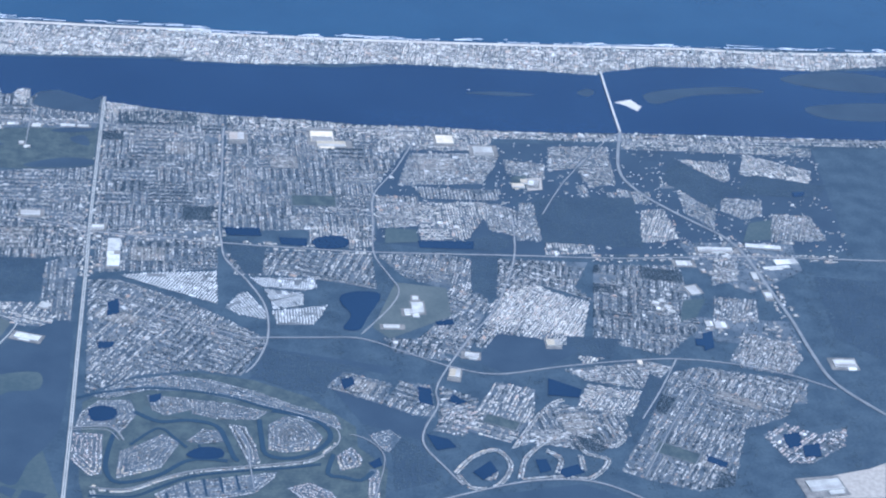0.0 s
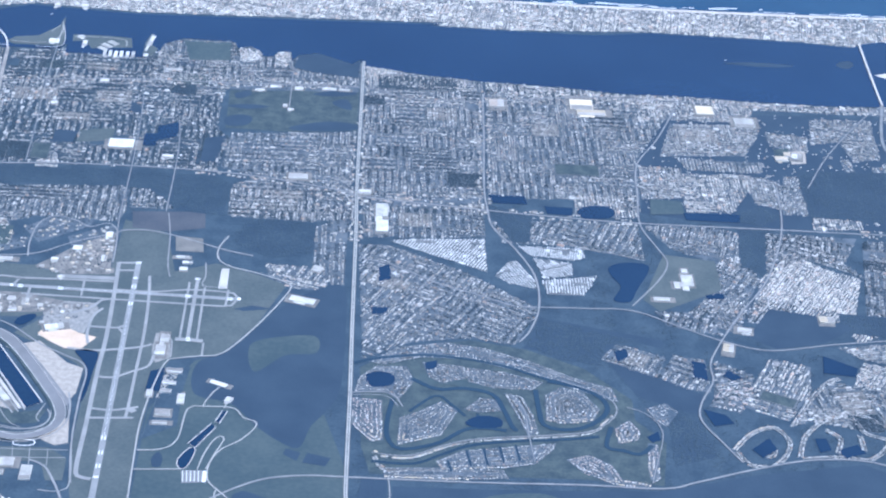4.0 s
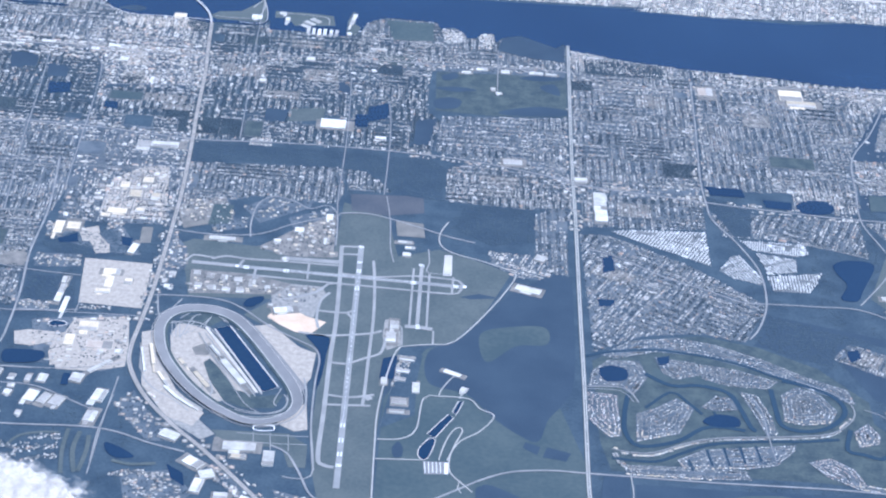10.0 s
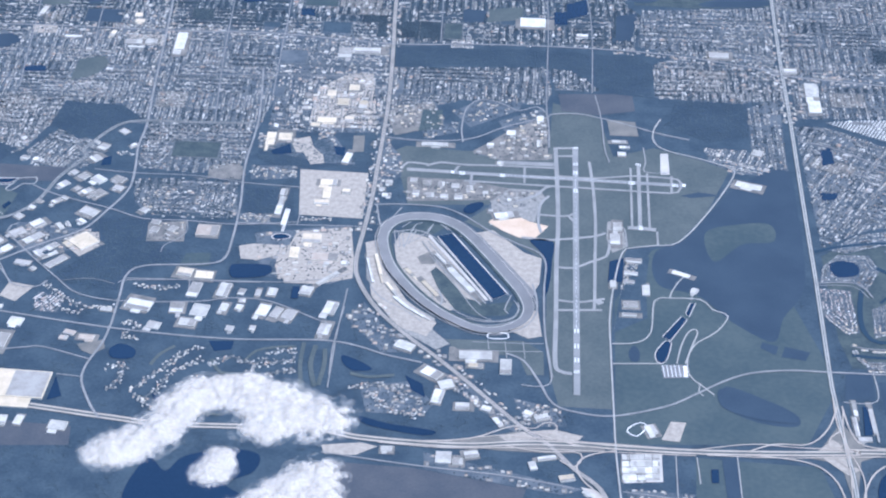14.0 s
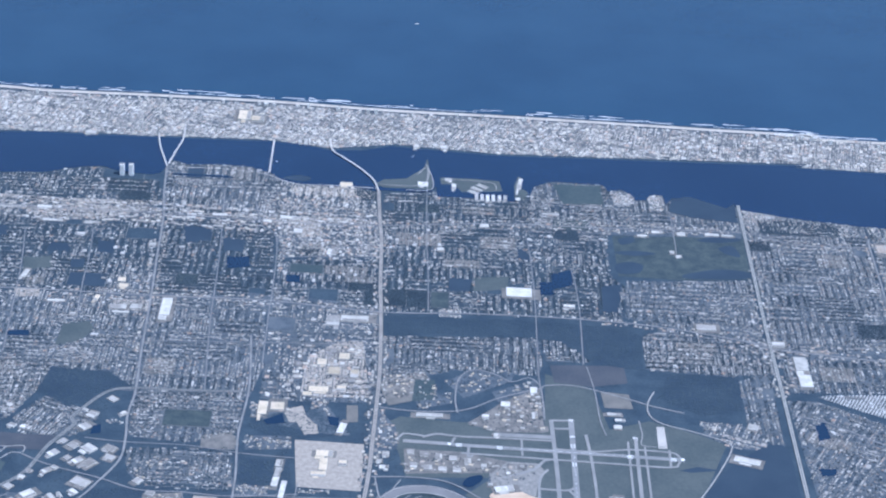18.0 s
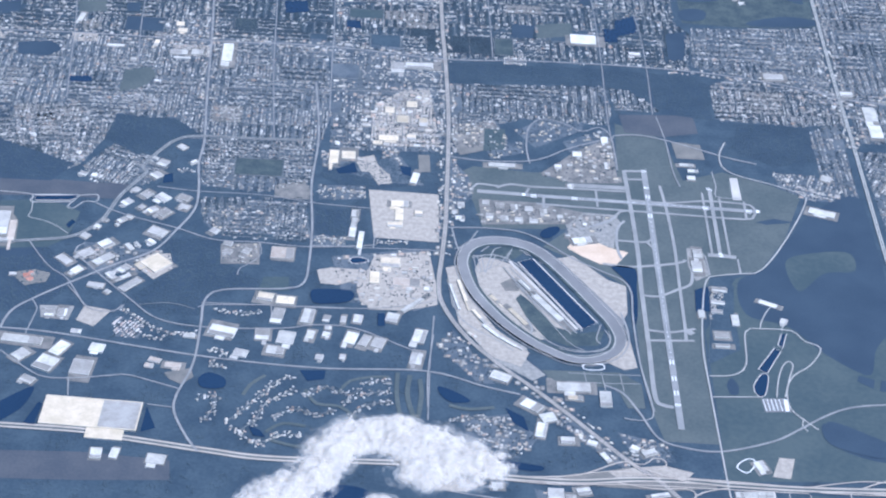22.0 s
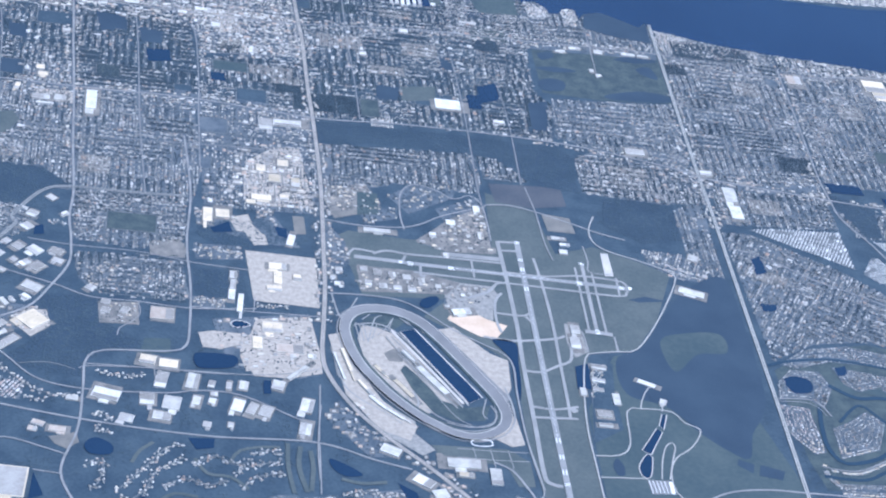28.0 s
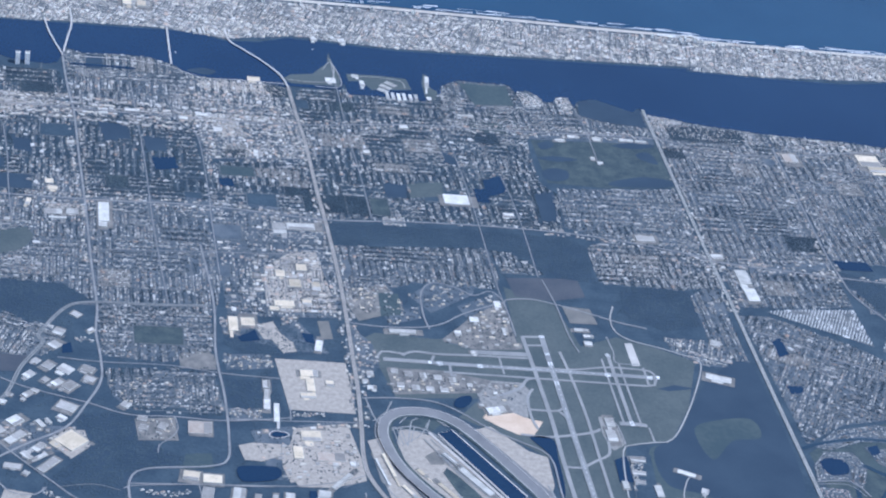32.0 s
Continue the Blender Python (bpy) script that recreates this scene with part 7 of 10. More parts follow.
road("road_lane", pale_track, 0.9, "pale farm track", pts=[(105.4, -57.8), (105.6, -105.7)])
road("road_lane", pale_track, 0.9, "pale farm track", pts=[(205.7, 38.2), (204.5, 6.2), (181.3, 4.1)])
road("road_lane", pale_track, 0.8, "pale farm track", pts=[(64.8, -59.2), (64.5, -101.8)])
road("road_lane", pale_track, 0.8, "pale farm track", pts=[(78.6, -59.5), (79.7, -86.5)])
area("ground_track", track, "wide grey back straight", z=0.3, block=False, pts=[(-83.3, 187.7), (-73.6, 190.1), (-52.3, 155.7), (-28.9, 115.6), (-33.6, 109.5), (-44.7, 115.6), (-62.4, 148.1)])
area("ground_lot", tan_lot, "sandy speckled car park", z=0.16, block=False, pts=[(-46.7, 69.7), (-40.1, 81.1), (-27.9, 97.4), (-24.6, 64.9), (-34.1, 61.4)])
area("ground_lot", tan_lot, "pale paved paddock", z=0.16, block=False, pts=[(-158.5, 173.1), (-149.1, 177), (-143.6, 144.4), (-123, 101.6), (-99.9, 75.9), (-106.4, 59.8), (-126.8, 69.5), (-148.9, 105)])
band("pit_road", concrete, 2.2, "pale pit road beside the lake", "road", z=0.46, pts=[(-111.2, 185.1), (-90, 149.3), (-64.7, 105.3)])
band("pit_road", taxi, 1.0, "pale lane behind the garages", "road", z=0.46, pts=[(-116, 177), (-95.3, 137.8), (-69.2, 99.3)])
band("pit_road", taxi, 0.9, "pale infield lane", "road", z=0.46, pts=[(-83.8, 77.3), (-59.2, 75.4), (-39.6, 86), (-35.9, 107.2), (-40.7, 117.4)])
area("ground_lot", yard_lot, "pale college car parks", z=0.14, block=False, pts=[(-147.4, 373.6), (-118.3, 383.1), (-108.2, 349.8), (-140.5, 339.3)])
area("ground_lot", tan_lot, "pale paving behind the stores", z=0.14, block=False, pts=[(-222.1, 162.3), (-209.9, 168.4), (-185.1, 160.2), (-184.1, 132.8), (-219, 121.6), (-223.1, 139.5)])
area("ground_lot", yard_lot, "grey yards round clinics", z=0.14, block=False, pts=[(-325.4, 189.2), (-296.7, 192), (-295, 165.2), (-323.3, 163.9)])
area("ground_lot", tan_lot, "sandy uneven yards", z=0.14, block=False, pts=[(-252.8, 162.2), (-242.7, 166), (-222.2, 165.1), (-222.6, 152.5), (-237.8, 144.3), (-250.2, 148.6)])
area("ground_field", pasture, "dull green field", z=0.14, block=False, pts=[(-290.8, 150.4), (-272.6, 152), (-271.7, 135), (-293.6, 133)])
area("ground_lot", yard_lot, "worn open yard", z=0.14, block=False, pts=[(-290.7, 271.6), (-264, 272.9), (-263.1, 253.6), (-289.7, 253.9)])
area("ground_lot", yard_lot, "grey car park of a clinic", z=0.14, block=False, pts=[(-151.2, 374), (-130.7, 378.2), (-127.5, 359.5), (-135.2, 339.9), (-149.8, 338.3)])
area("ground_field", pasture, "dull green field", z=0.14, block=False, pts=[(-126.3, 370), (-109.6, 370.2), (-110.6, 340.2), (-128, 335.7)])
# ---- large buildings ----
hall("factory", grey, 1.2, -491.9, 201.1, 17, 30, rot=3)
hall("factory", white, 1.0, -490.7, 179.9, 20, 3.5, rot=2)
hall("factory", brown, 0.8, -503.4, 193.3, 4, 30, rot=3)
hall("factory", brown, 0.8, -479.7, 192.3, 5, 26, rot=3)
hall("shed", red, 0.6, -459.9, 137.9, 5, 5, rot=20)
hall("shed", red, 0.6, -457.0, 140.9, 3, 4, rot=20)
hall("shed", red, 0.6, -457.1, 133.7, 5, 3, rot=20)
hall("shed", white, 0.6, -470.1, 138.6, 5, 3, rot=0)
hall("warehouse", cream, 1.1, -369.8, 160.3, 17, 17, rot=-44)
hall("freight_shed", white, 0.7, 31.6, -63.1, 4.6, 5.0, rot=0)
hall("freight_shed", white, 0.7, 31.5, -69.9, 4.6, 5.0, rot=0)
hall("freight_shed", white, 0.7, 31.4, -76.7, 4.6, 5.0, rot=0)
hall("freight_shed", white, 0.7, 31.4, -83.5, 4.6, 5.0, rot=0)
hall("freight_shed", white, 0.7, 36.7, -62.8, 4.6, 5.0, rot=0)
hall("freight_shed", white, 0.7, 36.5, -69.6, 4.6, 5.0, rot=0)
hall("freight_shed", white, 0.7, 36.4, -76.4, 4.6, 5.0, rot=0)
hall("freight_shed", white, 0.7, 36.3, -83.2, 4.6, 5.0, rot=0)
hall("freight_shed", white, 0.7, 41.7, -62.4, 4.6, 5.0, rot=0)
hall("freight_shed", white, 0.7, 41.6, -69.3, 4.6, 5.0, rot=0)
hall("freight_shed", white, 0.7, 41.4, -76.1, 4.6, 5.0, rot=0)
hall("freight_shed", white, 0.7, 41.3, -82.9, 4.6, 5.0, rot=0)
hall("freight_shed", white, 0.7, 46.7, -62.1, 4.6, 5.0, rot=0)
hall("freight_shed", white, 0.7, 46.6, -69.0, 4.6, 5.0, rot=0)
hall("freight_shed", white, 0.7, 46.4, -75.8, 4.6, 5.0, rot=0)
hall("freight_shed", white, 0.7, 46.3, -82.5, 4.6, 5.0, rot=0)
hall("freight_shed", white, 0.7, 51.7, -61.8, 4.6, 5.0, rot=0)
hall("freight_shed", white, 0.7, 51.6, -68.7, 4.6, 5.0, rot=0)
hall("freight_shed", white, 0.7, 51.4, -75.5, 4.6, 5.0, rot=0)
hall("freight_shed", white, 0.7, 51.2, -82.2, 4.6, 5.0, rot=0)
hall("exhibition_hall", cream, 1.0, -70.2, 27.9, 10, 5, rot=-4)
hall("apartment_block", grey, 0.9, 188.2, -2.8, 3, 16, rot=2)
hall("apartment_block", grey, 0.9, 187.0, -22.1, 3, 20, rot=2)
hall("apartment_block", grey, 0.9, 199.1, -15.4, 3, 26, rot=2)
hall("apartment_block", grey, 0.9, 191.7, -34.8, 9, 4, rot=2)
hall("depot", white, 0.8, -20.1, -67.5, 12, 4, rot=15)
hall("depot", grey, 0.8, -29.2, -75.5, 5, 8, rot=15)
hall("depot", cream, 0.8, -6.9, -86.5, 10, 6, rot=15)
hall("depot", white, 0.8, -69.7, -66.7, 9, 6, rot=15)
hall("depot", cream, 0.8, 16.8, -122.1, 11, 11, rot=15)
hall("grandstand", cream, 1.5, -146.5, 144.2, 2.4, 26, rot=12)
hall("grandstand", cream, 1.5, -134.1, 112.7, 2.4, 20, rot=30)
hall("grandstand", white, 1.4, -151.9, 136.3, 2, 30, rot=12)
hall("garage_row", white, 0.9, -84.9, 129.2, 5, 34, rot=33)
hall("control_tower", grey, 1.6, -101.0, 154.2, 2.5, 14, rot=33)
hall("hotel", white, 1.2, -106.5, 821.6, 7, 9, rot=10, yard_it=False)
hall("hotel", white, 1.2, -115.2, 825.7, 5, 7, rot=30, yard_it=False)
hall("club", white, 0.9, -31.3, 746.1, 4, 24, rot=-8, yard_it=False)
hall("club", cream, 0.9, -200.7, 726.8, 12, 8, rot=0, yard_it=False)
hall("store", white, 0.8, -3.0, 683.5, 16, 4, rot=0, yard_it=False)
hall("depot", cream, 1.2, -393.5, -12, 64, 29, rot=-3)
hall("store", white, 0.9, -222.3, 202.3, 4, 22, rot=-4, yard_it=False)
hall("store", cream, 0.9, -210.5, 155.7, 7, 14, rot=0, yard_it=False)
hall("store", brown, 0.9, -187.1, 151.7, 20, 10, rot=0, yard_it=False)
hall("shed", white, 0.7, -558.1, 648.1, 36.8, 4.7, rot=2)
hall("store", white, 0.8, 589.2, 560.5, 9, 10, rot=-10)
hall("store", white, 0.8, 704.7, 412.3, 14, 8, rot=0)
hall("store", grey, 0.8, 702.9, 364.7, 10, 14, rot=15)
hall("store", white, 0.8, 789.3, 408.2, 26, 4, rot=10)
hall("store", cream, 0.8, 632.7, 246.2, 4, 5, rot=0)
hall("store", grey, 0.8, 714.5, 306.8, 10, 10, rot=0)
hall("store", grey, 0.8, 705.0, 308.3, 6, 8, rot=0)
hall("store", cream, 0.8, 393.0, 648.1, 22, 22, rot=0)
hall("store", brown, 0.8, 310.4, 643.7, 14, 16, rot=0)
hall("shed", white, 0.7, -512.8, 646, 31.6, 3.5, rot=1)
hall("shed", white, 0.7, -480.1, 648.5, 13.2, 5.8, rot=0)
hall("shed", white, 0.7, -431.5, 621.9, 13.1, 3.4, rot=0)
hall("shed", white, 0.7, -468.2, 622.5, 18.4, 3.4, rot=-2)
hall("shed", white, 0.7, -249.8, 650, 18.5, 4.6, rot=2)
hall("shed", white, 0.7, -341.7, 641.3, 7.9, 3.5, rot=5)
hall("shed", white, 0.7, -270.4, 641.1, 7.9, 4.6, rot=-3)
hall("shed", white, 0.7, -437.9, 597.6, 6.8, 5.6, rot=-4)
hall("shed", white, 0.7, -370.4, 583.4, 6.1, 5.5, rot=5)
hall("shed", white, 0.7, -528.6, 668.1, 8.1, 4.8, rot=-3)
hall("shed", white, 0.7, -438.9, 472.5, 14.6, 3, rot=1)
hall("shed", white, 0.7, -240.5, 624, 7.9, 7.9, rot=-3)
hall("shed", white, 0.7, -207.7, 585.3, 6.7, 11, rot=-4)
hall("shed", white, 0.7, -316, 649.6, 13.2, 4.6, rot=0)
hall("school", white, 0.9, -474.1, 517.5, 4.1, 14.4, rot=-9)
hall("school", cream, 0.9, -545.3, 564.6, 2.8, 16.2, rot=-17)
hall("school", cream, 0.9, -540.4, 556.3, 5, 4.3, rot=5)
hall("school", cream, 0.9, -539, 565.1, 2, 15.2, rot=5)
hall("school", cream, 0.9, -385.2, 503.8, 8, 6.1, rot=-2)
hall("school", cream, 0.9, -388.1, 514.9, 6.9, 7.2, rot=5)
hall("school", cream, 0.9, -405, 479.5, 4, 10.9, rot=-9)
hall("store", white, 0.9, -36.9, 525.6, 22.4, 15.9, rot=0)
hall("store", white, 0.9, 6.9, 503.6, 9.9, 7.1, rot=-1)
hall("store", white, 0.9, 97.1, 656.7, 10.8, 4.7, rot=5)
hall("store", white, 0.9, 119.5, 654.8, 7.9, 7, rot=-3)
hall("store", white, 0.9, 82.1, 647.8, 9.1, 3.5, rot=5)
hall("store", white, 0.9, 148.9, 656.4, 13.3, 4.7, rot=0)
hall("store", white, 0.9, 163.5, 656, 10.6, 3.5, rot=-1)
hall("store", white, 0.9, -66.7, 652.3, 8, 5.8, rot=5)
hall("store", white, 0.9, -107.9, 601, 6.2, 5.5, rot=5)
hall("pier_shed", white, 0.5, -73.8, 730.5, 12, 5.7, rot=-40)
hall("pier_shed", white, 0.5, -68.1, 737.3, 12, 5.7, rot=-40)
hall("pier_shed", white, 0.5, -77.2, 723.4, 10.8, 5.4, rot=-37)
hall("hotel", white, 1.6, -252.2, 817.9, 3.4, 8, rot=6)
hall("hotel", white, 1.6, -246.5, 819.2, 3.4, 12.1, rot=6)
hall("hotel", white, 1.6, -242.7, 822.3, 2.3, 12.1, rot=6)
hall("hotel", white, 1.6, -134.6, 819.9, 5.7, 6.7, rot=6)
road("road_lane", pale_track, 1.3, "pale wharf road", z=0.6, clear=False, pts=[(-167.9, 731.5), (-145.8, 729.6), (-126.6, 734.9), (-120.7, 758.7), (-123.7, 781.7)])
road("road_lane", pale_track, 1.2, "pale marina road", z=0.6, clear=False, pts=[(-107.6, 747.8), (-82.5, 748.9), (-57.5, 744.9), (-54.6, 730.2)])
road("road_lane", pale_track, 1.2, "pale quay", z=0.6, clear=False, pts=[(-131.8, 757.1), (-122.2, 772.7), (-117, 726.2), (-142.7, 721.3)])
campus("wharf sheds on the point", 16, 0.6, pts=[(-164.9, 739.7), (-137.3, 747.4), (-126.2, 768.9), (-121.7, 759.1), (-118.6, 728), (-164.7, 727.2)])
campus("marina sheds", 10, 0.5, pts=[(-108.4, 752.8), (-76.3, 752.2), (-54.2, 748.1), (-87.9, 724.8)])
hall("warehouse", white, 1.0, -408.9, 181, 9.1, 10.1, rot=-47)
hall("warehouse", white, 1.0, -425.6, 146.9, 6, 8.6, rot=-39)
hall("warehouse", white, 1.0, -391.9, 140.4, 3.2, 13, rot=-53)
hall("warehouse", white, 1.0, -400.5, 122.5, 4.3, 4.3, rot=-34)
hall("warehouse", white, 1.0, -376.8, 186.3, 6.9, 5.4, rot=-42)
hall("warehouse", white, 1.0, -391.5, 178.9, 8.4, 3.7, rot=-54)
hall("warehouse", white, 1.0, -385.9, 181.9, 6.5, 2.7, rot=-57)
hall("warehouse", white, 1.0, -374.1, 245.4, 10.9, 8.8, rot=-39)
hall("warehouse", white, 1.0, -403.9, 206.3, 3.1, 2.7, rot=-41)
hall("warehouse", white, 1.0, -355, 297.2, 4.2, 5, rot=-45)
hall("warehouse", white, 1.0, -428.3, 271, 7, 4.4, rot=-15)
hall("warehouse", white, 1.0, -418.1, 202.9, 4.8, 4.2, rot=-22)
hall("warehouse", grey, 0.8, -421.3, 168.8, 8, 11.1, rot=-48)
hall("warehouse", grey, 0.8, -408.3, 162.1, 6.5, 16.8, rot=-44)
hall("warehouse", grey, 0.8, -436.4, 159.3, 12, 6.4, rot=-44)
hall("warehouse", grey, 0.8, -392.1, 151.8, 5.9, 10.2, rot=-40)
hall("warehouse", grey, 0.8, -400.4, 142.4, 8.6, 4.6, rot=-48)
hall("warehouse", grey, 0.8, -385.4, 132.3, 5.8, 17.7, rot=-40)
hall("warehouse", grey, 0.8, -409.7, 129.9, 11.6, 5.1, rot=-9)
hall("warehouse", grey, 0.8, -373.1, 199.8, 13.5, 9, rot=-28)
hall("warehouse", grey, 0.8, -386.7, 248.9, 7.8, 7.7, rot=-38)
hall("warehouse", grey, 0.8, -400.3, 237.2, 6.3, 8.9, rot=-41)
hall("warehouse", grey, 0.8, -395.5, 254.3, 5.5, 5.4, rot=-39)
hall("warehouse", grey, 0.8, -380.3, 228.4, 5.7, 8.2, rot=-47)
hall("warehouse", grey, 0.8, -371.1, 225.4, 7.4, 10.5, rot=-40)
hall("warehouse", grey, 0.8, -358.1, 246.9, 9, 7.5, rot=-26)
hall("warehouse", grey, 0.8, -356.7, 234.3, 7.4, 5.7, rot=-25)
hall("warehouse", grey, 0.8, -388.7, 231.4, 4.3, 5, rot=-40)
hall("warehouse", grey, 0.8, -401, 213.3, 4.8, 7.8, rot=-45)
hall("warehouse", grey, 0.8, -395.8, 217.5, 5.2, 3.9, rot=-30)
hall("warehouse", grey, 0.8, -413.9, 212.2, 4.9, 3.8, rot=-32)
hall("warehouse", grey, 0.8, -425.4, 190.4, 5.6, 5.9, rot=-35)
hall("warehouse", grey, 0.8, -366.6, 317.5, 7, 5.8, rot=-40)
hall("warehouse", grey, 0.8, -379.3, 293.3, 7.7, 8, rot=-26)
hall("warehouse", grey, 0.8, -382.2, 276.1, 8.5, 8.1, rot=-42)
hall("warehouse", grey, 0.8, -438.6, 273.2, 6.2, 5.3, rot=-25)
hall("warehouse", grey, 0.8, -331.2, 204.7, 6.7, 6.8, rot=-36)
hall("warehouse", grey, 0.8, -320, 189.2, 6.6, 5.9, rot=-14)
hall("warehouse", grey, 0.8, -305.8, 181, 5.7, 7.7, rot=-25)
hall("warehouse", grey, 0.8, -319.3, 178.7, 6.2, 6.5, rot=-15)
hall("warehouse", white, 0.9, -451, 63.2, 27.8, 8, rot=-7)
hall("warehouse", white, 0.9, -424.3, 55.3, 8.1, 14.9, rot=-28)
hall("warehouse", white, 0.9, -431.3, 38.5, 13.3, 15.5, rot=-23)
hall("warehouse", white, 0.9, -398.9, 57.6, 10, 9.2, rot=-10)
hall("warehouse", white, 0.9, -337.4, 76.1, 7.9, 4.5, rot=-5)
hall("warehouse", white, 0.9, -315, 83.1, 18.6, 11.6, rot=-14)
hall("warehouse", white, 0.9, -277.1, 64.3, 11.9, 8.3, rot=-8)
hall("warehouse", white, 0.9, -385, -51.6, 7.2, 10, rot=0)
hall("warehouse", white, 0.9, -373.3, -50.8, 5.2, 9.5, rot=-8)
hall("warehouse", white, 0.9, -346.1, -54.7, 11.8, 8.8, rot=-7)
hall("warehouse", white, 0.9, -270.4, 79.3, 12, 14.2, rot=-8)
hall("warehouse", white, 0.9, -253.7, 83.8, 5.2, 9.1, rot=-10)
hall("warehouse", white, 0.9, -225.1, 82.2, 8.2, 12.9, rot=-14)
hall("warehouse", white, 0.9, -220.9, 104.8, 6.1, 9.3, rot=-8)
hall("warehouse", white, 0.9, -196.7, 108.1, 8.3, 10.6, rot=-14)
hall("warehouse", white, 0.9, -182.4, 124.4, 3.8, 21.6, rot=-41)
hall("warehouse", white, 0.9, -177, 88, 8.9, 14.4, rot=-12)
hall("warehouse", white, 0.9, -256.4, 105.2, 8.1, 16.7, rot=-9)
hall("warehouse", white, 0.9, -242.7, 85, 4.9, 5.8, rot=-11)
hall("warehouse", grey, 0.8, -449.5, 47, 8.8, 10.9, rot=-40)
hall("warehouse", grey, 0.8, -440.8, 20.3, 9.2, 7.1, rot=-27)
hall("warehouse", grey, 0.8, -406.7, 35.8, 13.6, 15.9, rot=-6)
hall("warehouse", grey, 0.8, -415.9, 75, 7.2, 4.5, rot=-6)
hall("warehouse", grey, 0.8, -300.6, 59.6, 9.8, 8.2, rot=-14)
hall("warehouse", grey, 0.8, -437.1, 94.8, 6.7, 7.9, rot=-1)
hall("warehouse", grey, 0.8, -428.3, 95.5, 6.3, 9.2, rot=-1)
hall("warehouse", grey, 0.8, -215.4, 80.1, 6, 12.5, rot=-21)
hall("warehouse", grey, 0.8, -206, 78.2, 8.3, 11.5, rot=-18)
hall("warehouse", grey, 0.8, -179.2, 62.5, 7.9, 12.8, rot=-9)
hall("warehouse", grey, 0.8, -277.9, 104.2, 8.1, 17.9, rot=-9)
hall("warehouse", grey, 0.8, -243.3, 103.6, 4.9, 7.9, rot=-11)
hall("warehouse", grey, 0.8, -231.3, 103.3, 4, 7.3, rot=-5)
hall("warehouse", grey, 0.8, -246.2, 59.2, 5.6, 5.7, rot=-9)
hall("warehouse", grey, 0.8, -230.2, 60.7, 3.9, 5.7, rot=-5)
hall("office", brown, 0.7, -358.3, 47.3, 8.4, 5.1, rot=-17)
hall("office", brown, 0.7, -345.3, 42.7, 10.9, 5.1, rot=-5)
hall("office", brown, 0.7, -361.5, 41.4, 5.9, 4.4, rot=-8)
hall("store", cream, 0.9, -288, 125.4, 11.2, 9.5, rot=-9)
hall("store", cream, 0.9, -273.4, 122.6, 13, 8.8, rot=-4)
hall("store", cream, 0.9, -246.7, 315.1, 7.1, 19, rot=-1)
hall("store", cream, 0.9, -235.2, 318.6, 10.7, 10.9, rot=1)
hall("store", brown, 0.7, -279.1, 180.8, 16.7, 13.8, rot=-2)
hall("store", white, 0.9, -182.4, 290.1, 5.4, 14.6, rot=-12)
hall("store", white, 0.9, -228.6, 212, 4.7, 12, rot=-4)
hall("store", white, 0.9, -227.6, 224.8, 4.3, 12.3, rot=-5)
hall("store", white, 0.9, -227.3, 236.9, 5.2, 9.2, rot=-3)
hall("depot", white, 0.6, 77.5, 147.3, 13.6, 4.4, rot=-25)
hall("depot", white, 0.6, 86.5, 126.8, 5.2, 6.1, rot=-20)
hall("hangar", grey, 0.9, -127.2, 261.1, 5.4, 5.8)
hall("hangar", grey, 0.9, -116.7, 258.5, 6.2, 6.6)
hall("hangar", grey, 0.9, -105.5, 256.8, 5.3, 6.5)
hall("hangar", grey, 0.9, -94.2, 255.1, 6.2, 6.5)
hall("hangar", grey, 0.9, -83, 252.6, 5.3, 6.5)
hall("hangar", grey, 0.9, -124.6, 243.3, 5.3, 6.5)
hall("hangar", grey, 0.9, -113.4, 240.8, 6.2, 6.4)
hall("hangar", grey, 0.9, -102.3, 239.9, 6.2, 5.6)
hall("hangar", grey, 0.9, -91.2, 239.1, 6.2, 5.6)
hall("hangar", white, 0.9, -146.5, 256.5, 5.3, 5.7)
hall("hangar", white, 0.9, -147.3, 238.5, 7.1, 4.8)
hall("hangar", white, 0.9, -151.5, 247.1, 4.4, 4.1)
hall("hangar", white, 0.9, -70.3, 246.9, 4.4, 4.8)
hall("store", cream, 0.9, -204.2, 347, 15.8, 8.1)
hall("store", cream, 0.9, -193.1, 376.9, 9.4, 11.1)
hall("store", cream, 0.9, -203.9, 390.2, 7.6, 9.3)
hall("store", cream, 0.9, -185.8, 400.8, 8.6, 9.4)
hall("store", cream, 0.9, -176.2, 373.5, 6.6, 12.9)
hall("store", cream, 0.9, -212.7, 339.3, 7.4, 5.3)
hall("store", cream, 0.9, -185.8, 350.1, 7.5, 7.2)
hall("store", white, 0.8, 136.1, 270.6, 20.5, 7.4, rot=-18)
hall("store", white, 0.8, 146.8, 320, 8.2, 8.6, rot=-20)
hall("warehouse", white, 0.9, -185.1, 143, 4.2, 4.4)
hall("warehouse", white, 0.9, -171.4, 144.7, 5.9, 4.4)
hall("warehouse", grey, 0.8, -287.3, 81.5, 9.8, 11.8)
hall("warehouse", grey, 0.8, -241.6, 92.9, 4.9, 4.2)
hall("warehouse", cream, 0.8, -199.3, 175.6, 14.5, 12.1)
hall("store", white, 0.9, -70.7, 39.5, 23, 9.1)
hall("store", white, 0.9, -49.3, 27.9, 7.9, 16.6)
hall("store", white, 0.9, -121, 47.3, 13.6, 8.5, rot=-25)
hall("store", white, 0.9, -100.3, 17.6, 14.1, 8.9, rot=-35)
hall("store", white, 0.9, -89.8, 5.7, 10.1, 8.8, rot=20)
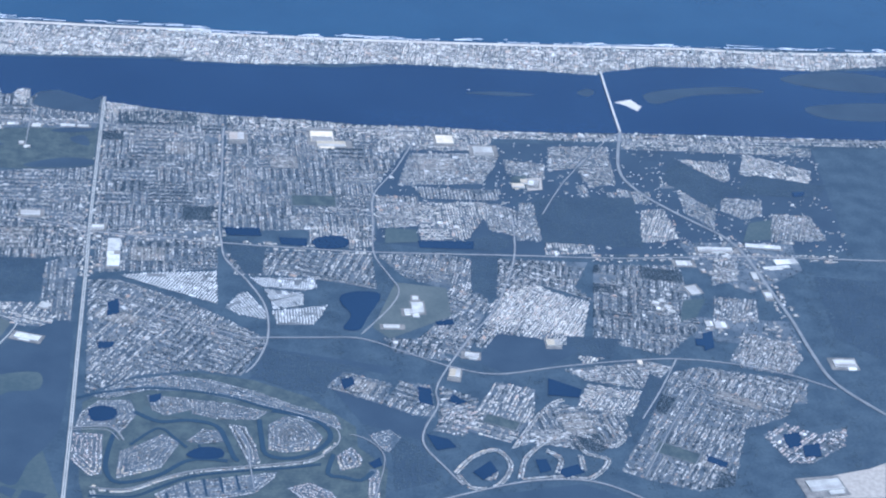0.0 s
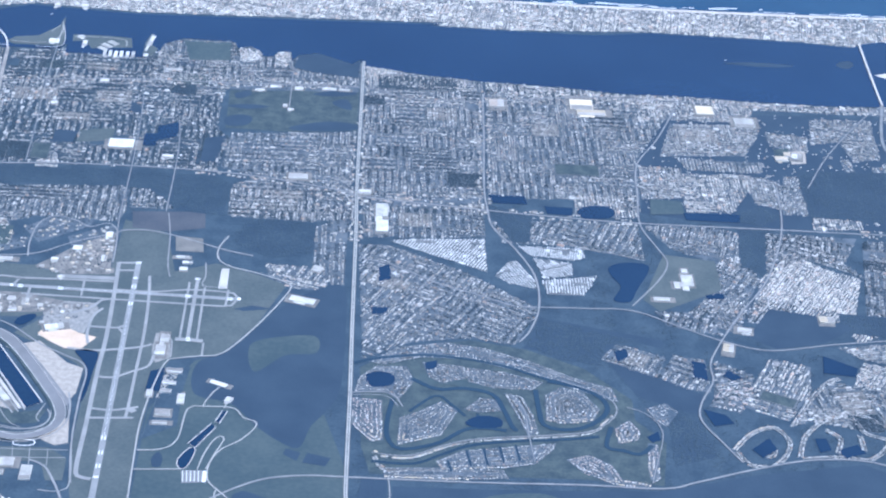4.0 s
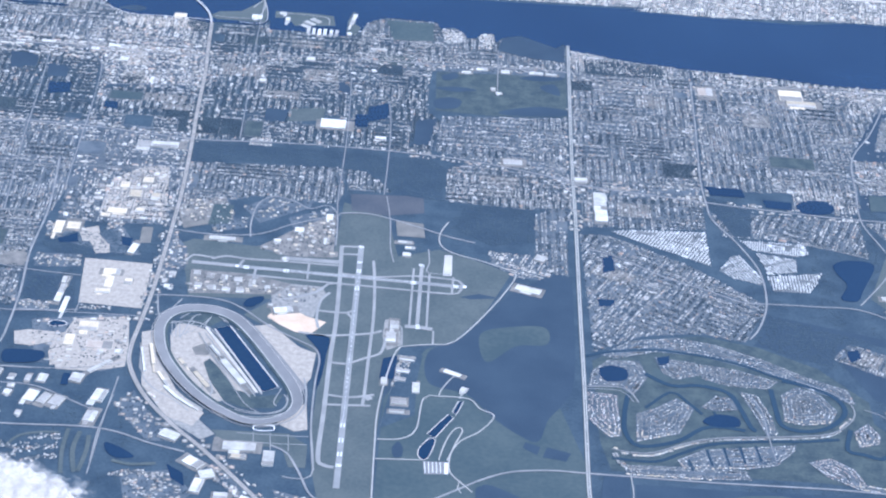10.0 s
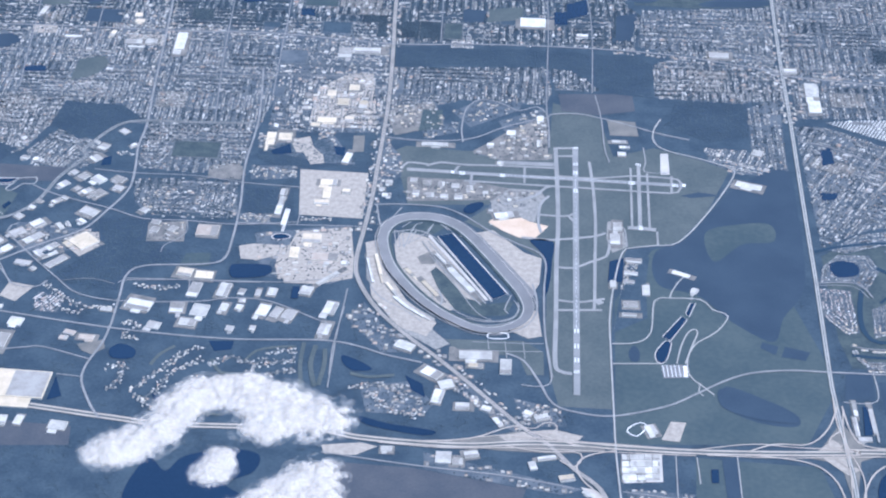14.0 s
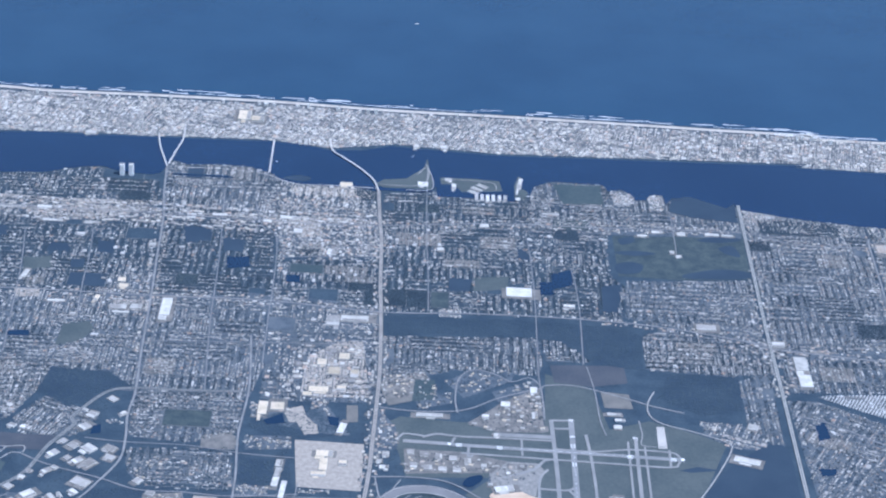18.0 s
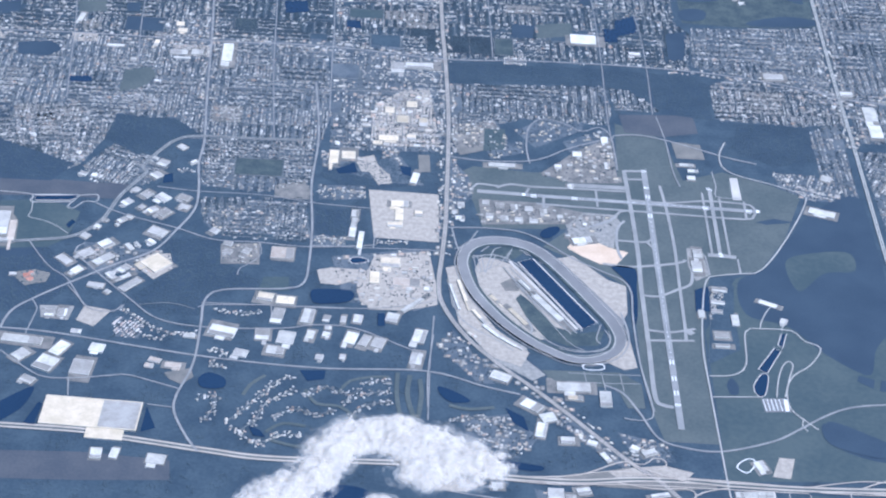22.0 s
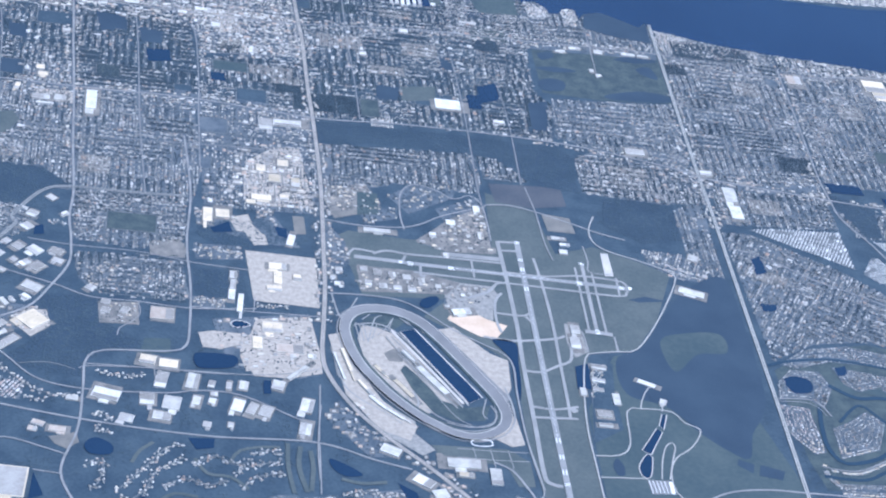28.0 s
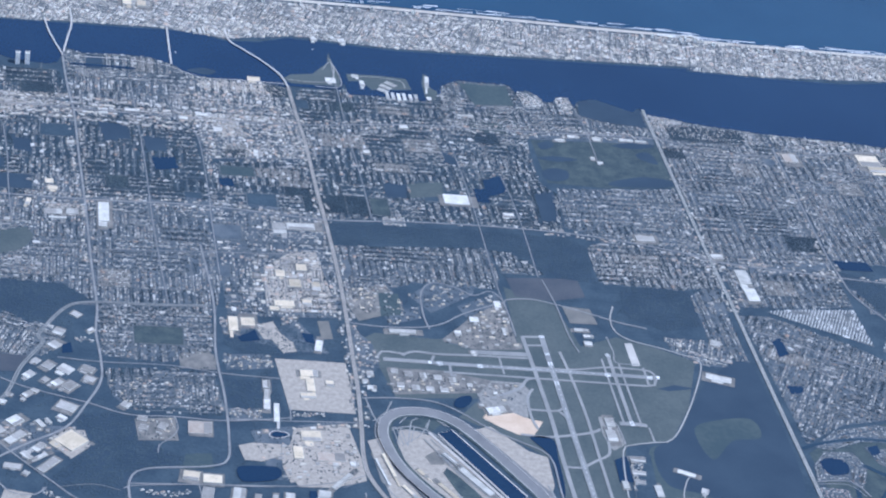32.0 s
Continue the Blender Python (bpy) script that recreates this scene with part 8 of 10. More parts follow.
hall("store", white, 0.9, -94.8, -7.7, 7, 14.8, rot=-10)
hall("store", white, 0.9, -77.7, -17.1, 9.2, 6.7)
hall("store", white, 0.9, -61.4, -19, 6.5, 5.5, rot=-20)
hall("store", white, 0.9, -53.2, -32.4, 3.8, 9.6, rot=30)
hall("store", white, 0.9, -23.7, -25.7, 9.9, 5.4, rot=25)
hall("store", white, 0.9, -33.3, -22.1, 6.1, 5.4, rot=-30)
hall("store", white, 0.8, -125.7, -64.7, 7.5, 5.2)
hall("store", white, 0.8, 7.2, -101.3, 8.8, 3.3, rot=-35)
hall("store", white, 0.8, 49.3, -34.1, 6.8, 9.5, rot=20)
hall("store", grey, 0.8, -87.9, -70.9, 10.4, 11.4)
hall("store", grey, 0.8, -78.4, -74.3, 6.7, 6.8)
hall("hangar", grey, 1.0, 43.2, 161.9, 11.8, 5.2, rot=-8)
hall("hangar", grey, 1.0, 40.5, 145.6, 10.1, 4.4, rot=-8)
hall("hangar", grey, 1.0, 38.7, 134.7, 8.3, 4.3, rot=-8)
hall("hangar", grey, 1.0, 39.1, 106.5, 10.7, 7)
hall("hangar", grey, 1.0, 38.1, 94, 10.6, 4.1)
hall("hangar", grey, 1.0, 31.8, 206.4, 6.9, 10.8)
hall("hangar", grey, 1.0, 29.5, 189.4, 7.7, 13.7)
hall("hangar", white, 1.0, 27, 131, 4.6, 8.6)
hall("hangar", white, 1.0, 50.9, 124.8, 5.4, 12.8)
hall("hangar", white, 1.0, -59.9, 290.6, 5, 4.2)
hall("hangar", white, 1.0, 39.8, 321.3, 8.3, 3.5)
hall("hangar", white, 1.0, 35.3, 329.7, 11, 3.5)
hall("hangar", white, 1.0, 37.3, 310.8, 6.4, 5.1)
hall("terminal", white, 1.2, -113.5, 315.2, 21.1, 5.2)
hall("terminal", white, 1.2, -55.1, 216.1, 14.8, 7, rot=15)
hall("terminal", white, 1.2, -52.3, 336.9, 7.4, 7.1)
hall("terminal", white, 1.2, -68.7, 316.5, 5.5, 6.1)
hall("hall_building", white, 1.0, -28.8, 360.8, 5.6, 9)
hall("hall_building", white, 1.0, -29, 323.6, 4.6, 7)
hall("garage_row", cream, 0.6, -106.7, 117.2, 3.3, 21.2, rot=33)
hall("garage_row", cream, 0.6, -122.6, 136.2, 2.9, 11.6, rot=33)
hall("grandstand", white, 1.4, -126.4, 97.7, 2.5, 18, rot=40)
hall("grandstand", white, 1.4, -115, 86.7, 2.4, 15.1, rot=48)
hall("mall", cream, 0.9, -193.6, 253.3, 13.3, 8.2)
hall("mall", cream, 0.9, -193.8, 238.6, 6.2, 16.1)
hall("mall", cream, 0.9, -179, 241.2, 6.2, 7.3)
hall("mall", cream, 0.9, -196.8, 224.8, 11.4, 6.4)
hall("superstore", white, 1.0, 200.1, 423.7, 10.8, 22)
hall("superstore", white, 1.0, 200.3, 396.1, 10.7, 19.5)
hall("superstore", white, 1.0, 549.2, 625.2, 19.1, 18.4)
hall("superstore", white, 1.0, -343.6, 470, 8.7, 29.4)
hall("superstore", white, 1.0, -369.1, 467.8, 9.7, 7.8)
hall("superstore", white, 1.0, -180.3, 464.6, 23.4, 9.7)
hall("superstore", white, 1.0, 185, 454.6, 10.8, 7.8)
hall("superstore", white, 1.0, -380.9, 457, 14.4, 2.9)
hall("superstore", grey, 0.9, -198.7, 460.1, 11.6, 17.4)
hall("superstore", grey, 0.9, -384.5, 466.4, 14.5, 7.8)
hall("superstore", grey, 0.9, 125.1, 478.3, 16.9, 8.9)
hall("superstore", cream, 1.0, 401.3, 632, 27.7, 11)
hall("superstore", cream, 1.0, 513.5, 648.5, 17, 17.4)
hall("superstore", cream, 1.0, 574, 554.2, 12, 9.3)
hall("superstore", cream, 1.0, 580.8, 562.7, 6.6, 9.3)
hall("school", white, 0.8, 456.3, 326.8, 9.7, 16.7)
hall("school", white, 0.8, 448.3, 319.9, 7.7, 7.4)
hall("school", white, 0.8, 431.4, 295.4, 13.3, 5.4)
hall("school", white, 0.8, 455.7, 342.4, 4.9, 5.7)
hall("school", white, 0.8, -421.1, 450.6, 4.8, 4.8)
hall("school", white, 0.8, -344, 450.5, 5.8, 7.7)
hall("dealership", white, 0.9, 739.3, 438.7, 32, 7.6)
hall("dealership", white, 0.9, 786.2, 446, 32.4, 6.6, rot=-6)
hall("dealership", white, 0.9, 800.4, 418.5, 21.4, 8.6, rot=10)
hall("dealership", white, 0.9, 747.1, 426.5, 7.4, 4.3)
hall("dealership", white, 0.9, 765, 391.6, 5.2, 12.5)
hall("dealership", white, 0.9, 769.4, 357.3, 6.2, 10.1)
hall("dealership", white, 0.9, 807.8, 247.9, 18.7, 11)
hall("dealership", white, 0.9, 743.4, 75.4, 26.7, 13.6, rot=8)
hall("apartment_block", white, 0.9, 664.7, 341, 6, 5.9, rot=-25)
hall("apartment_block", white, 0.9, 671.5, 345.1, 6.1, 4.9, rot=-25)
hall("apartment_block", white, 0.9, 666.8, 331.7, 6, 4.8, rot=-25)
hall("apartment_block", white, 0.9, 674.6, 335.7, 6, 4.9, rot=-25)
hall("apartment_block", white, 0.9, 676.1, 328.2, 6, 4.8, rot=-25)
hall("apartment_block", white, 0.9, 432.7, 269.8, 3.7, 4.4)
hall("apartment_block", white, 0.9, 493.8, 252.4, 11.2, 7, rot=-10)
hall("hall_building", cream, 1.0, 565, 273.7, 12.4, 9)
hall("hall_building", cream, 1.0, 476.7, 224.9, 8.3, 11.8, rot=-12)
tower(11, 4, 5, pts=[(-418.6, 725.9)])
tower(11, 4, 5, pts=[(-410, 726.8)])
hall("arena", cream, 2.0, -313.6, 876.4, 12.8, 22.5)
hall("arena", cream, 2.0, -299.7, 869.4, 12.8, 11.2)
hall("clubhouse", white, 0.7, 107.6, 617, 4.2, 5.6)
hall("clubhouse", white, 0.7, 113.1, 609.7, 5.3, 3.4)
hall("civic_hall", white, 1.6, -463.7, 816.5, 10.2, 6.7)
hall("dock_roof", white, 0.5, -73.9, 712.7, 3.3, 13.5)
hall("dock_roof", white, 0.5, -68.5, 713.2, 3.3, 13.5)
hall("dock_roof", white, 0.5, -63, 712.5, 3.3, 13.5)
hall("dock_roof", white, 0.5, -57.6, 713.1, 3.3, 13.5)
hall("dock_roof", white, 0.5, -51.6, 712.4, 3.3, 13.5)
hall("dock_roof", white, 0.5, -46.1, 713, 3.3, 13.5)
hall("dock_roof", white, 0.5, -33.6, 713, 4.4, 6.1)
hall("boathouse", white, 0.6, -101.3, 748.5, 6.7, 6.3)
hall("boathouse", white, 0.6, -96, 734, 4.4, 12.5)
hall("boathouse", white, 0.6, -126.3, 736, 10, 10)
campus("old airfield college halls", 34, 0.9, pts=[(-76.6, 309.1), (-62.6, 327.4), (-50.2, 343.2), (-25, 359.3), (-22.6, 299.9), (-57.8, 295.8), (-80.9, 304.5)])
campus("hangars and workshops", 26, 0.8, pts=[(-132.7, 263.2), (-105.8, 262.5), (-74.2, 254.8), (-51.9, 252.2), (-64.7, 239.3), (-86.7, 237.8), (-130.5, 233.2)])
campus("terminal buildings", 10, 1.0, pts=[(-68.3, 219.1), (-64.9, 245.7), (-32, 253.6), (-31.5, 233.5), (-51, 225.8)])
campus("workshops along the runway road", 44, 0.42, pts=[(37.8, 165.2), (52.6, 166.2), (49.1, 91.3), (26.6, 76.2), (31, 110.8)])
campus("college buildings and yards", 26, 0.7, pts=[(-148.5, 375.4), (-117.5, 385.1), (-106.3, 349.1), (-141.3, 338.3)])
campus("college buildings and yards", 30, 0.6, pts=[(-101.8, 368.9), (-68.1, 397.7), (-41.5, 393.7), (-46.6, 374.4), (-85.7, 344.7)])
campus("workshops and stores", 20, 0.7, pts=[(-63, 356.1), (-26.4, 378.3), (-20.4, 317.2), (-48.7, 312.7)])
campus("clinics and offices", 14, 0.55, pts=[(-324, 187.9), (-297.4, 190.5), (-295.9, 166.5), (-322.2, 165.4)])
campus("small stores round yards", 26, 0.5, pts=[(-257.6, 274.4), (-220.7, 276.7), (-220.2, 258), (-255.4, 254.4)])
campus("small stores round yards", 22, 0.5, pts=[(-257.6, 206.1), (-233.4, 208.5), (-232.9, 194), (-257, 193)])
campus("offices round a pond", 16, 0.5, pts=[(-343.9, 250.5), (-318.3, 249.3), (-316.1, 219.4), (-329.1, 199.7), (-340.9, 216.9)])
campus("clinic buildings", 16, 0.55, pts=[(-150.3, 372.4), (-130.8, 376.4), (-128.4, 359.4), (-136.1, 341.5), (-148.9, 340)])
campus("terminal offices and stores", 20, 0.5, pts=[(-126.9, 345.9), (-94.6, 353), (-95.3, 336), (-122.9, 324.6)])
campus("hospital and college buildings", 46, 1.2, pts=[(-248.5, 364), (-219.3, 422.4), (-174.4, 435.2), (-162.3, 338.3), (-221.5, 334.2)])
campus("shops along the boulevard", 40, 0.9, pts=[(-243, 180.3), (-171.2, 196.7), (-162.8, 130), (-180.4, 118), (-231.5, 125.4)])
campus("shops and restaurants", 30, 0.7, pts=[(-153.7, 98.7), (-134.5, 65.7), (-116.5, 40.4), (-136.3, 39.1), (-164, 77.3)])
campus("shops by the highway", 26, 0.7, pts=[(-83.7, 23.1), (-62.7, -6.9), (-34.9, -35.4), (-42.2, -41.8), (-66, -19.3), (-90.8, 10)])
campus("shops by the highway", 22, 0.6, pts=[(-43.4, -5.6), (-12.4, -15.9), (-6.4, -33.6), (-23.5, -34.7), (-35, -29.4)])
campus("riverfront stores", 70, 0.7, pts=[(-272.1, 688.7), (-169.7, 698.6), (-162.6, 579.1), (-254.8, 576)])
campus("sheds beside the sidings", 60, 0.6, pts=[(-589.3, 658), (-377.1, 663.1), (-374.1, 635.4), (-477.3, 622.2), (-584.6, 635)])
campus("stores along the road", 40, 0.7, pts=[(-354.6, 504), (-260.4, 502.2), (-161.3, 490.9), (-158.5, 466.5), (-258.6, 472.5), (-350.8, 469.4)])
campus("stores along the avenue", 30, 0.7, pts=[(-411.8, 524.6), (-361.7, 523.9), (-355.9, 449.4), (-396.4, 445.9)])
campus("stores along the parkway", 40, 0.8, pts=[(183.8, 456.9), (289.3, 465.5), (290, 439.8), (206.5, 428.2), (185.1, 377.5)])
campus("motor dealers and stores", 40, 0.8, pts=[(707.7, 450.9), (815.4, 455.8), (812.4, 403.6), (755.1, 361.6), (717.6, 399.8)])
campus("offices by the highway", 30, 0.7, pts=[(680.5, 320.9), (778.9, 314.8), (776.8, 269.2), (687.5, 284.5)])
campus("motels by the avenue", 30, 0.6, pts=[(-161.9, 290.5), (-155.7, 325.5), (-139.7, 296.3), (-137.5, 267), (-157.7, 241.1)])
campus("shops at the shore road", 40, 0.7, pts=[(-57, 665.4), (179.6, 676.1), (176.4, 652.6), (-57.8, 642.2)])
campus("south shore stores", 40, 0.8, pts=[(301.2, 659.1), (393.2, 670.4), (505.3, 672.4), (502.3, 647.4), (300.1, 628.5)])
campus("sheds off the parkway", 24, 0.7, pts=[(146.4, 473.3), (178.1, 456.8), (172.3, 419.1), (138.6, 416.3)])
campus("warehouses", 24, 0.7, pts=[(-425.9, 183.5), (-367.7, 175.8), (-366.8, 149.4), (-416.6, 142.4)])
campus("offices", 24, 0.6, pts=[(-341.8, 249.1), (-265.7, 250.1), (-259, 202.4), (-325.3, 205.9)])
campus("clinics and stores", 24, 0.7, pts=[(-257.3, 322.9), (-229.2, 320.5), (-213.5, 304.1), (-203.5, 339.9), (-174.7, 281.2), (-206.7, 283.2), (-254.5, 301.3)])
campus("yards by the frontage road", 20, 0.6, pts=[(-101.3, -66), (3.5, -96.1), (-11.1, -102.5), (-100.1, -83.1)])
campus("small apartments on the fairways", 60, 0.5, pts=[(-148.6, -0), (-114.2, 8.5), (-97, -15.3), (-103.9, -27.9), (-142.3, -27.3)])
campus("trucks and depots", 24, 0.5, pts=[(30.9, -94.3), (76.4, -96.9), (68.8, -108.3), (32.6, -105.2)])
hotels(pts=[(-700, 893), (-642.8, 916.6), (-523.3, 911.8), (-404.8, 912.8), (-286, 910.9), (-167.2, 903.3), (-49, 901.4), (68.9, 898.1), (186.4, 893.3), (285, 890.9), (244, 885.4), (424.5, 881.7), (609.1, 882.6), (799, 888.1), (1038.2, 892.8)])

paved(LOTS, np.random.default_rng(3))

# ---- strips of stores along the main roads ----
shops("pale stores along the boulevard", 4, pts=[(-165.2, 651.7), (-162.5, 612.1), (-160.3, 526.4), (-158.2, 481.2), (-155.7, 391.8), (-156.2, 329), (-157.3, 278.1), (-158.3, 233), (-161, 189.6)])
shops("pale stores along the parkway", 4, pts=[(180, 625), (179.2, 572.5), (177.8, 458.9), (177.9, 370.4)])
shops("pale stores along the main road", 4, pts=[(-554.2, 488.3), (-466.3, 491.1), (-353, 489), (-259.7, 490.2), (-158.2, 479.2)])
shops("pale stores along the main road", 4, pts=[(34.8, 481.2), (78.5, 477.2), (144.8, 461.6), (174.9, 451.8), (178.9, 447.3), (292, 432.1), (361.1, 425.1), (425.7, 420.8)])
shops("pale stores along the main road", 4, pts=[(623.4, 419.2), (654.4, 419.5), (760.4, 427.1), (850.1, 425.8)])
shops("pale stores and sheds by the waterfront road", 2.4, reach=4, big=1.3, pts=[(-587.7, 649.9), (-481.4, 648.4), (-375.3, 646.8), (-269.1, 641.8), (-163.5, 643.7)])
shops("pale sheds by the sidings", 2.4, reach=4, big=1.4, pts=[(-590.6, 663.9), (-483.7, 662.3), (-376.9, 660.7), (-270.1, 656.8), (-169, 657.1)])
shops("pale sheds by the sidings", 2.6, reach=4, big=1.4, pts=[(-584.8, 636.1), (-478.9, 632.3), (-373.8, 633.1), (-273.4, 626.5)])
shops("pale shops in the centre", 2.6, reach=5, big=1.2, pts=[(-250.6, 690.8), (-244.6, 627), (-239.5, 577.4)])
shops("pale shops in the centre", 2.6, reach=5, big=1.2, pts=[(-224, 699.4), (-215.8, 629.7), (-209.8, 580.2)])
shops("pale shops in the centre", 2.6, reach=5, big=1.2, pts=[(-194.2, 702.3), (-189.6, 632.1), (-185.8, 582.4)])
shops("pale stores by the waterfront road", 3.5, reach=5, pts=[(-163.5, 643.7), (-57.2, 658.4), (49.5, 660.3), (178, 664.3)])
shops("pale stores by the waterfront road", 3.5, reach=4, pts=[(178.1, 653.4), (227.1, 644.6), (300.8, 646.8), (387.2, 664.8), (448.7, 667), (560.6, 665.2), (673, 662.2), (768, 659.9)])
shops("pale stores along the avenue", 4, pts=[(-367.5, 638.3), (-363.3, 560.7), (-360, 508.6), (-356.9, 449.4), (-354.3, 393.4)])
shops("pale stores along the highway", 4, reach=5, pts=[(753, 463.6), (765.7, 427.3), (773.1, 372.1), (780.1, 319.5)])
shops("pale stores along the highway", 4, reach=4, pts=[(-144.9, 92.3), (-122.1, 61.8), (-98.3, 36.4), (-75.2, 9.7), (-54.6, -15.6), (-36.7, -36.7)])
shops("pale shops in the centre", 3, reach=6, pts=[(-254.5, 570.7), (-213.8, 576.5), (-167.7, 580.8)])
shops("pale shops in the centre", 3, reach=6, pts=[(-268.1, 624.8), (-215.6, 624), (-168.4, 622.8)])
shops("pale shops in the centre", 3, reach=6, pts=[(-271.7, 682.7), (-217.9, 681.9), (-169.4, 678.2)])
shops("pale stores along the south road", 4, pts=[(297.6, 651.1), (295.4, 573.2), (291.6, 473.5), (293, 432.2)])

# ---- districts ----
hood("tight rows of brownish roofs", 30, 4.4, 1.6, 0.9, homes, 0.1, calm=-0.5, pts=[(453.8, 277.2), (467.8, 297.3), (494.3, 300.1), (505.1, 291.6), (487.9, 249), (461.3, 260.1)])
hood("tight rows of homes", 31, 4.4, 1.6, 0.92, homes, 0.1, calm=-0.5, pts=[(499.2, 282.5), (513.5, 300.9), (542.5, 295.7), (527.3, 257.3), (499.6, 267.6)])
hood("clay-roofed homes", 28, 4.2, 1.6, 0.92, tiles, 0.1, calm=-0.5, pts=[(450.5, 143.6), (464.6, 169.6), (489.4, 171.9), (474.6, 135.9)])
hood("bright tight rows of homes", 30, 4.2, 1.6, 0.92, bright, 0.06, calm=-0.8, pts=[(579.4, 264.3), (611.7, 279.6), (612.1, 256.8), (585.6, 240.4)])
hood("rows of homes under trees", 26, 5, 1.7, 0.85, homes, 0.2, pts=[(623.4, 388.6), (655.3, 370.5), (652.9, 351.1), (618.8, 349.7)])
hood("rows of homes beyond the drain", 31, 4.4, 1.7, 0.9, homes, 0.12, pts=[(692.4, 237.2), (768.1, 221.1), (758.9, 187.7), (722.3, 186.6), (686.1, 210.1)])
hood("bright homes on a rounded point", 20, 3.6, 1.7, 0.95, bright, 0.06, calm=-1.0, floor=byway, pts=[(56.5, 746.4), (68.6, 745.1), (79.3, 734.9), (79.5, 714.1), (60.3, 712.3)])
hood("bright homes on a rounded point", 70, 3.6, 1.7, 0.95, bright, 0.06, calm=-1.0, floor=byway, pts=[(93.7, 730.2), (104.6, 739.9), (109.6, 724.3), (106, 701), (94.6, 705.9)])
hood("bright homes along finger quays", 0, 4.2, 1.7, 0.95, bright, 0.06, calm=-1.0, floor=byway, pts=[(179.7, 723.8), (217.9, 715.3), (213.6, 687.5), (178.2, 688.8)])
row("pale roofs round winding fairways", 1.6, bright, 0.5, loose=1.0, pts=[(-304.3, -14.4), (-294.2, -0.2), (-284, 15.4), (-273.7, 31.3), (-262.4, 36.4)])
row("pale roofs round winding fairways", 1.6, bright, 0.5, loose=1.0, pts=[(-296.1, -23.6), (-285.9, -11.3), (-279.6, 6.8), (-268.9, 16.5), (-261.7, 23.1)])
row("pale roofs round winding fairways", 1.6, bright, 0.5, loose=1.0, pts=[(-300.3, -18.1), (-292.1, -27.3), (-282.4, -33.9), (-270, -25.7), (-255.3, -23.5)])
row("pale roofs round winding fairways", 1.5, homes, 0.5, loose=1.0, pts=[(-274.9, -7.6), (-260.5, 2.3), (-245.1, -2.5), (-234.1, 4.2)])
row("pale roofs round winding fairways", 1.5, homes, 0.6, loose=1.0, pts=[(-253.7, 17.7), (-240.9, 27.7), (-227.1, 19.7), (-215.9, 26.6)])
row("pale roofs round winding fairways", 1.5, homes, 0.6, loose=1.0, pts=[(-228.7, 10.6), (-215.7, 20.5), (-196.7, 26.8)])
row("pale roofs round winding fairways", 1.5, homes, 0.6, loose=1.0, pts=[(-222.5, -2.5), (-211.6, 10.1), (-194.6, 14.9)])
row("pale roofs round winding fairways", 1.5, homes, 0.6, loose=1.0, pts=[(-216.1, 32.6), (-204.6, 37.2), (-196.1, 34.2)])
row("pale roofs round winding fairways", 1.5, homes, 0.5, loose=1.0, pts=[(-154.6, -1.6), (-139.3, 3.6), (-124.2, -1.2), (-117, -13.5)])
row("pale roofs round winding fairways", 1.5, homes, 0.5, loose=1.0, pts=[(-143.3, -6.7), (-128.4, -20), (-110, -30.1)])
row("pale roofs round winding fairways", 1.5, homes, 0.5, loose=1.0, pts=[(-325.2, 9.3), (-314.2, 13.1), (-316.1, -7.7), (-321.1, -13.9)])
row("small offices round yards", 1.8, bright, 0.3, loose=0.8, pts=[(-376.6, 109.3), (-355.1, 113.1), (-336.5, 107.3)])
row("small offices round yards", 1.8, bright, 0.3, loose=0.8, pts=[(-388.3, 107), (-372.3, 89.9), (-351.4, 78.6), (-333.9, 80)])
row("small offices round yards", 1.8, bright, 0.3, loose=0.8, pts=[(-368.5, 74), (-356.5, 71.7), (-351.4, 78.6)])
row("small offices round yards", 1.8, bright, 0.4, loose=0.8, pts=[(-320.5, 107.3), (-302.4, 105.4), (-290.6, 108.4)])
row("small offices round yards", 1.8, bright, 0.4, loose=0.8, pts=[(-322.4, 61.7), (-310.5, 59.5), (-321, 46.1), (-309.2, 43.9)])
row("small shops round yards", 1.8, bright, 0.4, loose=0.8, pts=[(-255, 200.4), (-244.6, 203.5), (-234.1, 205.9)])
row("small shops round yards", 1.8, bright, 0.4, loose=0.8, pts=[(-256, 264.9), (-240.9, 270.3), (-223.2, 264)])
row("small shops round yards", 1.8, bright, 0.4, loose=0.8, pts=[(-210.8, 202), (-195.9, 201.9), (-187.5, 202.6)])
row("small offices round yards", 1.8, bright, 0.3, loose=0.8, pts=[(-366.9, 286.4), (-353.5, 283.6)])
cove("estate houses round canals", homes, 0, pts=[(189.8, 185.6), (212.7, 207.6), (251, 217.2), (281.6, 211.1), (317.7, 194.6), (346.4, 176.2), (377.3, 162.1), (381.3, 144), (373, 146.1), (344.6, 160.9), (305.3, 181), (267, 193.9), (231.8, 194.8), (202.8, 182.4)])
cove("estate houses round canals", homes, 0, pts=[(179.3, 143.9), (183.4, 164.4), (196.2, 180.2), (220.1, 181.2), (225.6, 161.3), (213.5, 135.7), (203.2, 144.2)])
cove("estate houses round canals", homes, 0, pts=[(231.5, 188.5), (264, 184.3), (269.4, 169.7), (247, 159.8), (236.7, 167.7)])
cove("estate houses round canals", homes, 0, pts=[(266.1, 183), (296.3, 178.5), (325.6, 166.5), (315.8, 155.7), (285.6, 156.3), (266.7, 163.4)])
cove("estate houses round canals", tiles, 24, pts=[(178.3, 136.5), (200.7, 135.1), (201.7, 83.5), (192.2, 81.2), (177.2, 103.4)])
